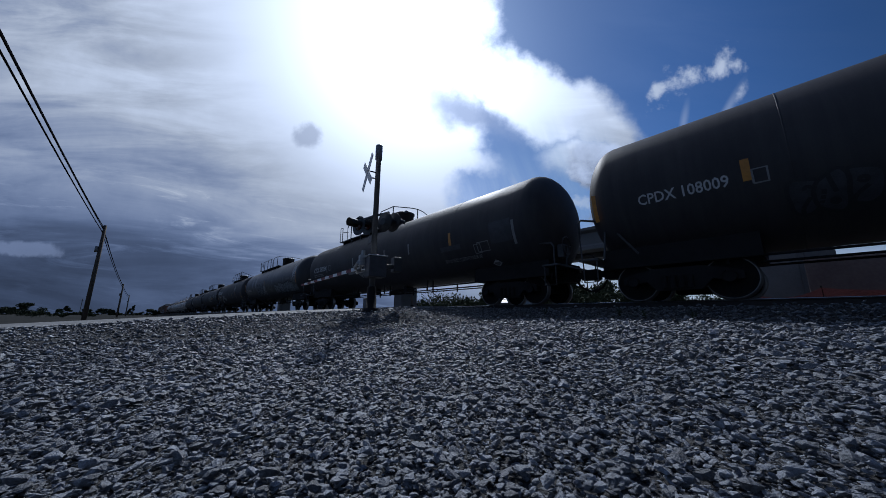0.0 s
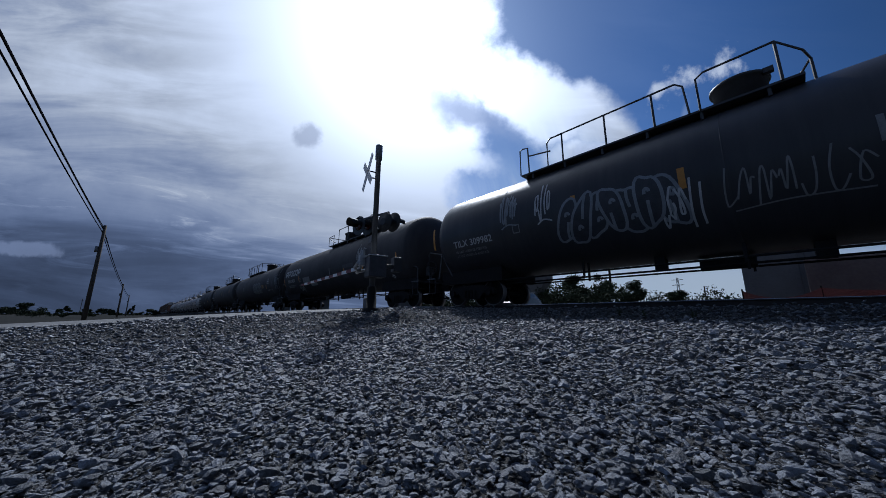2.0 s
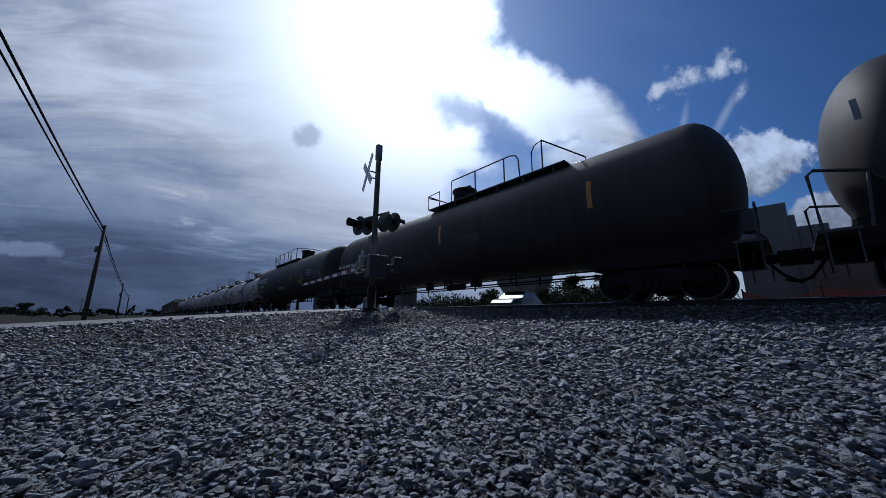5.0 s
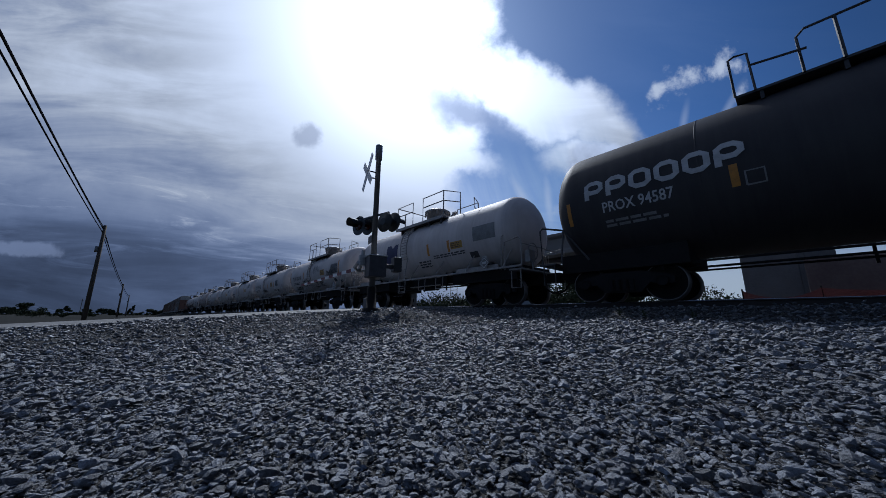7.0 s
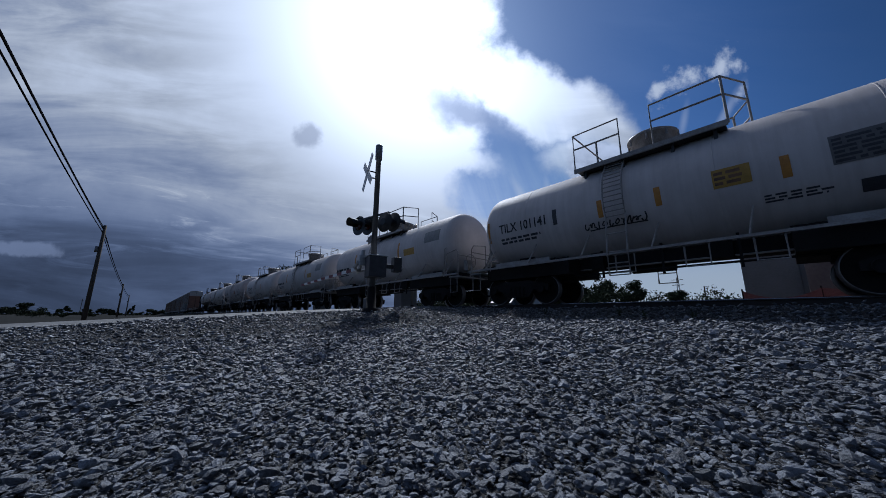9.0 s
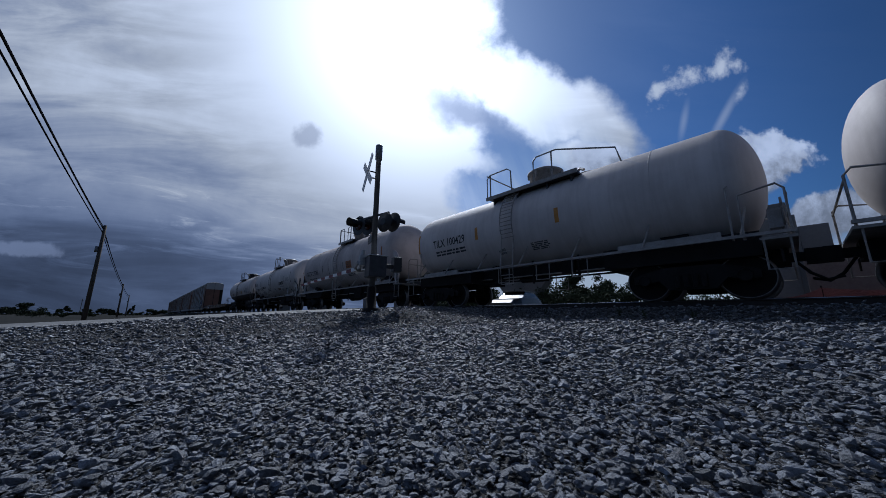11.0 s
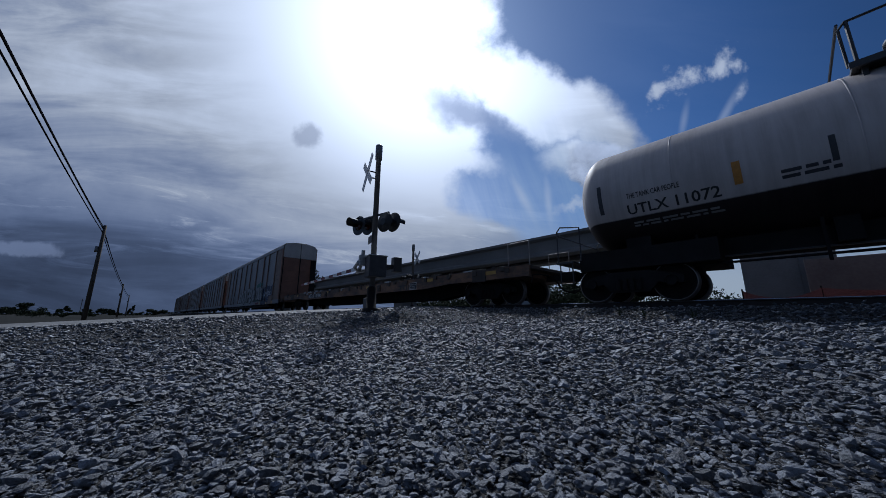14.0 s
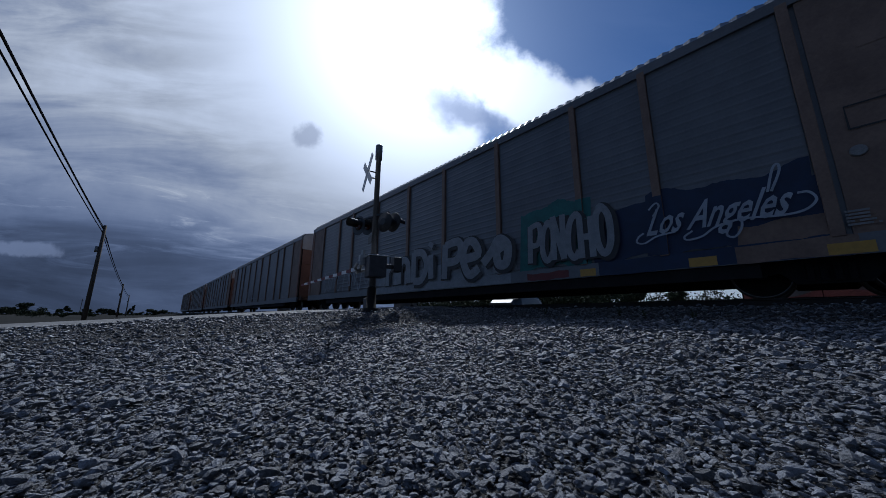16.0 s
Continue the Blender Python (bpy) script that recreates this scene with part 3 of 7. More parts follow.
def make_track():
    track = thing("railway_track", "steel rails spiked on dark wooden ties in ballast", "railway track", kind="structure", m=pose(0, TRACK, 0))

    def rail_bm(x0, x1):
        bm = bmesh.new()
        prof = [(-0.07, -0.178), (0.07, -0.178), (0.07, -0.165), (0.012, -0.14), (0.012, -0.045), (0.037, -0.035), (0.037, -0.014), (0.031, -0.004), (0.022, 0.0), (-0.022, 0.0),
                (-0.031, -0.004), (-0.037, -0.014), (-0.037, -0.035), (-0.012, -0.045), (-0.012, -0.14), (-0.07, -0.165)]
        ends = [[bm.verts.new((x, a, b)) for a, b in prof] for x in (x0, x1)]
        n = len(prof)
        for j in range(n):
            f = bm.faces.new((ends[0][j], ends[0][(j + 1) % n], ends[1][(j + 1) % n], ends[1][j]))
            if j in (6, 7, 8, 9, 10):
                f.material_index = 1
        bm.faces.new(ends[0][::-1])
        bm.faces.new(ends[1])
        return bm
    me = mesh_of(rail_bm(-900, 300), "rail", [M["rail"], M["railtop"]])
    for y in (-0.7555, 0.7555):
        part("rail", me, None, track, m=pose(0, y, 0))

    def tie():
        bm = bmesh.new()
        box(bm, 0, 0, -0.265, 0.22, 2.6, 0.17)
        return mesh_of(bm, "tie", M["tie"], 0.012)
    me = cached("tie", tie)
    for i in range(60):
        x = 4.0 - 0.5 * i
        if ROAD_X0 - 0.1 < x < ROAD_X1 + 0.1:
            continue
        part("tie", me, None, track, m=pose(x, random.uniform(-0.04, 0.04), random.uniform(-0.012, 0.006), 0, 0, random.uniform(-1, 1)))


make_ground()
make_stones()
make_road()
make_track()


# ---- train ----
WHEELS = {-1: [], 1: []}      # near and far wheels of all trucks


def build_truck(parent, x, wheel_r=0.457):
    """A two-axle truck under a car: side frames with springs, bolster, four wheels on two axles."""
    t = new("truck")
    t.empty_display_size = 0.2
    t.parent = parent
    t.matrix_basis = pose(x, 0, 0)

    def frame_mesh():
        bm = bmesh.new()
        pts = [(-1.12, 0.56), (-0.98, 0.62), (-0.45, 0.74), (0.45, 0.74), (0.98, 0.62), (1.12, 0.56), (1.12, 0.40), (0.90, 0.38), (0.62, 0.44), (0.42, 0.22),
               (-0.42, 0.22), (-0.62, 0.44), (-0.90, 0.38), (-1.12, 0.40)]
        a = [bm.verts.new((p, -0.07, q)) for p, q in pts]
        b = [bm.verts.new((p, 0.07, q)) for p, q in pts]
        bm.faces.new(a)
        bm.faces.new(b[::-1])
        for j in range(len(pts)):
            k = (j + 1) % len(pts)
            bm.faces.new((a[k], a[j], b[j], b[k]))
        for sx in (-0.89, 0.89):
            lathe(bm, [(-0.13, 0.13), (-0.15, 0.11), (0.10, 0.13)], 12, "Y", center=(sx, 0, wheel_r))
        for k in range(4):
            rod(bm, (-0.24 + 0.16 * k, -0.09, 0.27), (-0.24 + 0.16 * k, -0.09, 0.55), 0.055, 8)
        return mesh_of(bm, "side_frame", M["steel"])

    def wheel_mesh():
        bm = bmesh.new()
        lathe(bm, [(-0.055, wheel_r - 0.07), (-0.065, wheel_r - 0.026), (-0.072, wheel_r - 0.018), (-0.06, wheel_r), (0.055, wheel_r + 0.004), (0.065, wheel_r + 0.026), (0.08, wheel_r + 0.02),
                   (0.08, wheel_r - 0.06), (0.03, wheel_r - 0.10), (0.01, 0.2), (0.07, 0.13), (0.07, 0.06), (-0.11, 0.06), (-0.11, 0.13), (-0.03, 0.2), (-0.02, wheel_r - 0.10)], 40, "Y")
        for f in bm.faces:
            c = f.calc_center_median()
            if c.xz.length > wheel_r - 0.035:
                f.material_index = 1
        return mesh_of(bm, "wheel", [M["wheel"], M["rim"]])

    def bolster_mesh():
        bm = bmesh.new()
        box(bm, 0, 0, 0.55, 0.36, 2.1, 0.26)
        box(bm, 0, 0, 0.74, 0.55, 0.55, 0.14)
        return mesh_of(bm, "bolster", M["steel"], 0.02)

    def axle_mesh():
        bm = bmesh.new()
        rod(bm, (0, -1.0, wheel_r), (0, 1.0, wheel_r), 0.075, 12)
        return mesh_of(bm, "axle", M["steel"])
    sf, wh, bo, ax = cached("sf", frame_mesh), cached("wh", wheel_mesh), cached("bo", bolster_mesh), cached("ax", axle_mesh)
    part("bolster", bo, None, t)
    for s in (-1, 1):
        part("side_frame", sf, None, t, m=pose(0, s * 1.0, 0, 0, 0, 0 if s < 0 else 180))
        part("axle", ax, None, t, m=pose(s * 0.889, 0, 0))
        for e in (-1, 1):
            w = part("wheel", wh, None, t)
            w.matrix_parent_inverse = pose(s * 0.889, e * 0.755, wheel_r, 0, 0, 0 if e < 0 else 180)
            WHEELS[e].append(w)


def coupler_mesh():
    bm = bmesh.new()
    box(bm, -0.28, 0, 0.86, 0.66, 0.16, 0.18)
    box(bm, 0.10, 0.02, 0.86, 0.24, 0.30, 0.30)
    box(bm, 0.20, -0.11, 0.86, 0.14, 0.12, 0.28)
    tube(bm, [(-0.2, -0.22, 0.80), (0.0, -0.24, 0.50), (0.2, -0.16, 0.36), (0.42, -0.1, 0.42)], 0.03)
    tube(bm, [(-0.35, -0.05, 0.90), (-0.35, -0.9, 0.92), (-0.32, -1.35, 0.86), (-0.32, -1.42, 0.62)], 0.018)
    return mesh_of(bm, "coupler", M["steel"], 0.0)


def wrap(bm, R, zc, x, z, lift=0.006):
    """Bends a flat sheet in x-z round the near side of a tank: its own z runs along the girth."""
    zs = [v.co.z for v in bm.verts]
    lo, hi = min(zs), max(zs)
    step = 0.09
    k = lo + step
    while k < hi - 0.02:
        bmesh.ops.bisect_plane(bm, geom=bm.verts[:] + bm.edges[:] + bm.faces[:], plane_co=(0, 0, k), plane_no=(0, 0, 1))
        k += step
    a0 = math.asin(max(-1, min(1, (z - zc) / R)))
    for v in bm.verts:
        a = a0 + v.co.z / R
        rr = R + lift - v.co.y
        v.co = Vector((x + v.co.x, -rr * math.cos(a), zc + rr * math.sin(a)))
    return bm


def sheet_bm(w, h, skew=0.0, rag=0.0, seed=1):
    """A thin plate or paint patch in x-z."""
    rnd = random.Random(seed)
    bm = bmesh.new()
    n = 40 if rag else 1
    pa, pb, fa, fb = rnd.uniform(0, 6), rnd.uniform(0, 6), rnd.uniform(5, 8), rnd.uniform(11, 17)
    top = [(w * i / n, h + rag * (0.6 * math.sin(pa + fa * i / n) + 0.35 * math.sin(pb + fb * i / n) + rnd.uniform(-0.12, 0.12))) for i in range(n + 1)]
    bot = [(w * i / n, rag * (0.6 * math.sin(pb + fa * i / n) + 0.35 * math.sin(pa + fb * i / n) + rnd.uniform(-0.12, 0.12))) for i in range(n + 1)]
    up = [bm.verts.new((x + skew, 0, z)) for x, z in top]
    dn = [bm.verts.new((x, 0, z)) for x, z in bot]
    for i in range(n):
        bm.faces.new((dn[i], dn[i + 1], up[i + 1], up[i]))
    return bm


def bars_bm(w, h, rows, seed=1):
    """Writing too small to read: rows of short bars."""
    rnd = random.Random(seed)
    bm = bmesh.new()
    rh = h / rows
    for r in range(rows):
        x = 0.0
        end = w * rnd.uniform(0.75, 1.0)
        while x < end:
            ww = min(rnd.uniform(0.08, 0.30) * max(1.0, rh * 8), end - x + 0.02)
            vs = [bm.verts.new((x + a, 0, r * rh + b)) for a, b in ((0, 0), (ww, 0), (ww, rh * 0.6), (0, rh * 0.6))]
            bm.faces.new(vs)
            x += ww + 0.05 * max(1.0, rh * 8)
    return bm


def stroke_bm(lines, width):
    """Painted strokes: flat ribbons along lines of points in x-z."""
    bm = bmesh.new()
    for turn, pts in enumerate(lines):
        # each stroke lies a hair over the one before, and climbs a little where it crosses itself
        pts = [Vector((p[0], -0.0012 * turn - 0.00006 * i, p[1])) for i, p in enumerate(pts)]
        prev = None
        for i, p in enumerate(pts):
            d = (pts[min(i + 1, len(pts) - 1)] - pts[max(i - 1, 0)]).normalized()
            s = Vector((-d.z, 0, d.x)) * width / 2
            cur = (bm.verts.new(p + s), bm.verts.new(p - s))
            if prev:
                bm.faces.new((prev[0], prev[1], cur[1], cur[0]))
            prev = cur
    return bm


def flow(points, n=5):
    """A smooth run through the points."""
    out = []
    for i in range(len(points) - 1):
        p0, p1, p2, p3 = points[max(i - 1, 0)], points[i], points[i + 1], points[min(i + 2, len(points) - 1)]
        for k in range(n):
            t = k / n
            out.append(tuple(0.5 * (2 * p1[c] + (p2[c] - p0[c]) * t + (2 * p0[c] - 5 * p1[c] + 4 * p2[c] - p3[c]) * t * t + (3 * p1[c] - p0[c] - 3 * p2[c] + p3[c]) * t ** 3) for c in (0, 1)))
    out.append(tuple(points[-1]))
    return out


def squiggle(cx, cz, w, h, rnd):
    """One quick curved stroke in a box, a loop, hook, arch or wave; it stands for no letter."""
    kind = rnd.randrange(5)
    if kind == 0:
        a0, turn = rnd.uniform(0, 6.28), rnd.choice((-1, 1)) * rnd.uniform(4.5, 8.5)
        pts = [(0.42 * (0.45 + 0.55 * q) * math.cos(a0 + turn * q), 0.42 * (0.45 + 0.55 * q) * math.sin(a0 + turn * q)) for q in np.linspace(0, 1, 11)]
    elif kind == 1:
        pts = [(-0.1, 0.6), (-0.18, 0.1), (-0.08, -0.4), (0.2, -0.48), (0.45, -0.15)]
    elif kind == 2:
        pts = [(-0.45, -0.4), (-0.3, 0.3), (-0.05, 0.42), (0.1, -0.3), (0.3, 0.25), (0.5, 0.1)]
    elif kind == 3:
        pts = [(-0.5, 0.12), (-0.1, 0.3), (0.1, -0.25), (-0.25, -0.3), (0.0, 0.1), (0.5, 0.35)]
    else:
        pts = [(-0.2, 0.55), (0.02, -0.1), (-0.12, -0.55)]
    side = rnd.choice((-1, 1))
    pts = [(cx + w * (side * x + 0.18 * z + rnd.uniform(-0.07, 0.07)), cz + h * (z + rnd.uniform(-0.07, 0.07))) for x, z in pts]
    return flow(pts, 5)


def scrawl(w, h, n, seed, width=0.06):
    """A sprayed tag: quick hooked strokes side by side that spell nothing."""
    rnd = random.Random(seed)
    n = n + 1
    lines = [squiggle(w * (i + 0.5) / n, h * (0.5 + rnd.uniform(-0.08, 0.08)), w / n * rnd.uniform(0.8, 1.2), h * rnd.uniform(0.7, 1.05), rnd) for i in range(n)]
    if rnd.random() < 0.6:
        lines.append(flow([(w * 0.1, -0.05 * h), (w * 0.5, 0.04 * h), (w * 0.98, -0.02 * h)]))
    return stroke_bm(lines, width * 0.85)


def throwup(w, h, n, seed):
    """Fat rounded graffiti shapes that spell nothing: overlapping filled lobes, and their outlines and inner strokes."""
    rnd = random.Random(seed)
    fill, line = bmesh.new(), bmesh.new()
    pitch = w / n
    for i in range(n):
        cx, cz = pitch * (i + 0.5), h * (0.5 + rnd.uniform(-0.06, 0.06))
        rx, rz = pitch * rnd.uniform(0.60, 0.74), h * rnd.uniform(0.42, 0.52)
        lean = rnd.uniform(-0.18, 0.22)
        p1, p2, a2, a3 = rnd.uniform(0, 6.28), rnd.uniform(0, 6.28), rnd.uniform(0.05, 0.13), rnd.uniform(0.04, 0.11)
        ring = []
        for j in range(26):
            a = 2 * math.pi * j / 26
            c, s = math.cos(a), math.sin(a)
            r = (abs(c) ** 2.8 + abs(s) ** 2.8) ** (-1 / 2.8) * (1 + a2 * math.sin(2 * a + p1) + a3 * math.sin(3 * a + p2))
            ring.append((cx + rx * r * c + lean * rz * r * s, cz + rz * r * s))
        deep = -0.003 * (rnd.choice((0, 1)) + 2 * (i % 2))
        hub = fill.verts.new((cx, deep, cz))
        vs = [fill.verts.new((x, deep, z)) for x, z in ring]
        for j in range(26):
            fill.faces.new((hub, vs[j], vs[(j + 1) % 26]))
        strokes = [ring + ring[:2]]
        # a notch from the edge and one or two small eyes
        k = rnd.choice((5, 6, 7, 18, 19, 20))
        x0, z0 = ring[k]
        strokes.append(flow([(x0, z0), (x0 + (cx - x0) * 0.5 + rnd.uniform(-0.1, 0.1) * rx, z0 + (cz - z0) * 0.45), (cx + rnd.uniform(-0.3, 0.3) * rx, cz + (z0 - cz) * rnd.uniform(-0.1, 0.25))]))
        ex, ez = cx + rnd.uniform(-0.3, 0.3) * rx, cz - (z0 - cz) * rnd.uniform(0.25, 0.5)
        strokes.append([(ex + rx * 0.20 * math.cos(q), ez + rz * 0.13 * math.sin(q)) for q in np.linspace(0, rnd.choice((3.6, 6.6)), 9)])
        one = stroke_bm(strokes, min(0.075, 0.13 * pitch + 0.02))
        me = bpy.data.meshes.new("strokes")
        bmesh.ops.translate(one, verts=one.verts[:], vec=(0, deep - 0.0015, 0))
        one.to_mesh(me)
        one.free()
        line.from_mesh(me)
        bpy.data.meshes.remove(me)
    return fill, line


class TankCar:
    """A tank car; x runs forward along the train, the camera sees its -y side."""

    def __init__(self, label, front, rear, R, zc, paint, style, walk_x, dome_front=True, round_rails=False, reach=1.0, gap=0.47, nose=0.0, tail=0.0, shield=(), rails=()):
        self.post_up = 0.0                # how far the placard stands above the usual
        self.rails = dict(rails)          # bent end rails of the cars with head braces
        self.nose, self.tail, self.shield = nose, tail, shield      # how far each head reaches past the usual
        self.reach = reach          # length of the platform against the common one
        self.walk_x, self.dome_front, self.round_rails = walk_x, dome_front, round_rails
        self.front, self.rear, self.R, self.zc = front, rear, R, zc
        self.mid = (front + rear) / 2
        self.L = front - rear
        self.half = self.L / 2 - gap          # half length of the tank
        self.car = thing("tank_car", label, "tank car", "cars of the freight train")
        self.car["mid"] = self.mid
        self.light = style == "acid"
        self.pressure = style == "lpg"
        self.rail_mat = M["railing_white"] if self.light else M["railing"]
        self.paint = paint
        self.tank(paint)
        self.underframe()
        self.trucks()
        (self.top_lpg if style == "lpg" else self.top_acid)()
        self.ends()

    def tank(self, paint):
        R, hl = self.R, self.half
        depth = 0.50 * R
        left = []
        for k in range(13):
            a = math.pi / 2 * k / 12
            left.append((-hl + depth - depth * math.cos(a), max(R * math.sin(a), 0.03)))
        body = [(x - self.tail, r) for x, r in left] + [(-hl + depth + 0.35, R), (-hl * 0.5, R), (0.0, R), (hl * 0.5, R), (hl - depth - 0.35, R)]
        body += [(-x + self.nose, r) for x, r in left[::-1]]
        bm = bmesh.new()
        lathe(bm, body, 56, "X", center=(0, 0, self.zc))
        part("tank", bm, paint, self.car)
        # weld seams round the shell
        for k in ((-0.62, -0.2, 0.24, 0.66) if self.R < 1.6 else (-0.6, 0.0, 0.6)):
            bm = bmesh.new()
            lathe(bm, [(k * hl - 0.016, R - 0.01), (k * hl - 0.010, R + 0.005), (k * hl + 0.010, R + 0.005), (k * hl + 0.016, R - 0.01)], 56, "X", center=(0, 0, self.zc))
            part("weld_seam", bm, paint, self.car)

    def underframe(self):
        L, R, zc, hl = self.L, self.R, self.zc, self.half
        for s in (-1, 1):
            bm = bmesh.new()
            box(bm, s * (L / 2 - 1.9), 0, 0.86, 2.9, 0.42, 0.36)
            box(bm, s * (L / 2 - 2.3), 0, 1.08, 3.0, 2.1, 0.5)
            # saddle that cradles the tank
            pts = [(-0.85, 1.02), (0.85, 1.02)] + [(R * math.sin(a) * 1.01, zc - R * math.cos(a) * 1.01) for a in np.linspace(0.6, -0.6, 9)]
            a = [bm.verts.new((s * (L / 2 - 2.25) - 0.28, y, z)) for y, z in pts]
            b = [bm.verts.new((s * (L / 2 - 2.25) + 0.28, y, z)) for y, z in pts]
            bm.faces.new(a)
            bm.faces.new(b[::-1])
            for j in range(len(pts)):
                k = (j + 1) % len(pts)
                bm.faces.new((a[k], a[j], b[j], b[k]))
            part("underframe", bm, M["steel"], self.car)
        cm = cached("coupler", coupler_mesh)
        part("coupler", cm, None, self.car, m=pose(L / 2 - 0.22, 0, 0))
        part("coupler", cm, None, self.car, m=pose(-L / 2 + 0.22, 0, 0, 0, 0, 180))
        bm = bmesh.new()
        bot = zc - R
        if not self.pressure:
            sill = bmesh.new()
            box(sill, 0, 0, (bot + 1.0) / 2, L - 6.0, 0.60, bot - 0.96)
            part("centre_sill", sill, M["steel"], self.car)
            # railing paint draws the line of light that the flange catches
            sill = bmesh.new()
            box(sill, 0, -0.31, 0.985, L - 6.0, 0.10, 0.03)
            part("sill_flange", sill, self.rail_mat, self.car)
        for yy, zz in ((-0.62, 0.66),) if self.shield else ((-0.62, 0.80),) if not self.pressure else ((-0.95, bot - 0.18), (-0.62, bot - 0.28), (0.9, bot - 0.18)):
            tube(bm, [(-hl + 2.3, yy, zz), (hl - 2.3, yy, zz)], 0.028)
            for k in range(5):
                xx = -hl + 2.6 + (2 * hl - 5.2) * k / 4
                box(bm, xx, yy, (zz + bot) / 2, 0.05, 0.05, bot - zz + 0.25)
        part("brake_piping", bm, M["steel"], self.car)
        bm = bmesh.new()
        low, size = (0.16, 0.14) if self.pressure else (0.62, 0.22) if self.shield else (0.30, 0.20)
        rod(bm, (-0.9, 0.1, bot - low), (0.1, 0.1, bot - low), size, 16)
        part("air_reservoir", bm, M["steel"], self.car)
        bm = bmesh.new()
        box(bm, 1.1, -0.25, bot - size * 0.7, 2.0 * size, 0.4, 2.2 * size)
        if self.shield:
            box(bm, 0.95, -0.3, 0.80, 0.8, 0.5, 0.40)
            box(bm, 2.1, -0.3, 0.90, 0.3, 0.3, 0.2)
        part("control_valve", bm, M["steel"], self.car)
        bm = bmesh.new()
        box(bm, -1.6, -0.4, bot - size * 0.6, 1.6 * size, 0.3, 2.4 * size)
        part("outlet_valve", bm, M["steel"], self.car)
        if self.light:
            # side running boards with posts
            for y in (-1.48, 1.48):
                bm = bmesh.new()
                box(bm, 0, y, 1.17, 2 * hl + 0.5, 0.07, 0.06)
                for k in range(7):
                    xx = -hl + 0.5 + (2 * hl - 1.0) * k / 6
                    yb = y * 0.72
                    tube(bm, [(xx, y, 1.16), (xx + 0.12, yb, zc - math.sqrt(max(R * R - yb * yb, 0.01)) + 0.03)], 0.022)
                part("running_board", bm, self.rail_mat, self.car)
            for xx in () if self.shield else (-0.8, 0.6, 1.7):
                bm = bmesh.new()
                tube(bm, [(xx, -1.42, 1.15), (xx, -1.44, 0.68), (xx + 0.42, -1.44, 0.68), (xx + 0.42, -1.42, 1.15)], 0.02)
                part("sill_step", bm, self.rail_mat, self.car)

    def trucks(self):
        for s in (-1, 1):
            build_truck(self.car, s * (self.L / 2 - (2.35 if self.pressure else 1.90 if self.shield else 2.0)))

    def handrail(self, pts, posts, z0, name="handrail", r=0.024):
        bm = bmesh.new()
        tube(bm, pts, r)
        for q in posts:
            tube(bm, [(q[0], q[1], z0), (q[0], q[1], q[2])], r * 1.15)
        part(name, bm, self.rail_mat, self.car)

    def rail_at(self, pts, posts, z0):
        d = self.walk_x
        k = self.reach
        self.handrail([(x * k + d, y, z) for x, y, z in pts], [(x * k + d, y, z) for x, y, z in posts], z0)

    def top_lpg(self):
        """A long walkway on the crown with handrails on both sides and the valve dome."""
        top = self.zc + self.R
        zp = top - 0.18
        x0 = self.walk_x
        x1 = x0 + 6.62
        flip = self.dome_front

        def X(x):
            return x if flip else -x + (x0 + x1)
        for y in (-1.02, 1.02):
            bm = bmesh.new()
            box(bm, x0 + 3.2, y * 0.93, zp, 6.4, 0.42, 0.05)
            for k in range(6):
                xx = x0 + 0.4 + k * 1.1
                box(bm, xx, y * 0.9, zp - 0.08, 0.06, 0.40, 0.24)
            if not flip:
                bmesh.ops.transform(bm, matrix=Matrix.Translation((x0 + x1, 0, 0)) @ Matrix.Diagonal((-1, 1, 1, 1)), verts=bm.verts[:])
            part("walkway", bm, M["railing"], self.car)
        zt = zp + 0.90
        for y in (-1.18, 1.18) if flip else ():
            # end hoop
            self.handrail([(X(x0), y, zp), (X(x0), y, zt), (X(x0 + 0.10), y, zt + 0.04), (X(x0 + 0.30), y, zt), (X(x0 + 0.32), y, zp)], [], zp)
            self.handrail([(X(x0 + 0.3), y, zt - 0.30), (X(x0 + 1.1), y, zt - 0.42)], [], zp)
            # long rail
            self.handrail([(X(x0 + 1.0), y, zp), (X(x0 + 1.0), y, zt - 0.12), (X(x0 + 1.12), y, zt), (X(x0 + 4.4), y, zt), (X(x0 + 4.55), y, zt - 0.14), (X(x0 + 4.6), y, zp)],
                          [(X(x0 + 1.5), y, zt), (X(x0 + 2.75), y, zt), (X(x0 + 3.9), y, zt)], zp)
        if flip:
            # cage round the dome
            y = 1.18
            self.handrail([(X(x0 + 4.8), -y, zp), (X(x0 + 4.8), -y, zt - 0.1), (X(x0 + 4.95), -y, zt), (X(x0 + 6.1), -y, zt), (X(x0 + 6.5), -0.45, zt), (X(x0 + 6.62), 0.0, zt), (X(x0 + 6.5), 0.45, zt),
                           (X(x0 + 6.1), y, zt), (X(x0 + 4.95), y, zt), (X(x0 + 4.8), y, zt - 0.1), (X(x0 + 4.8), y, zp)], [(X(x0 + 6.1), -y, zt), (X(x0 + 6.1), y, zt), (X(x0 + 6.62), 0, zt)], zp)
        else:
            # the dome at the rear end, a long rail, and a steep hoop over the ladder at the other end
            b = x0 + 0.23
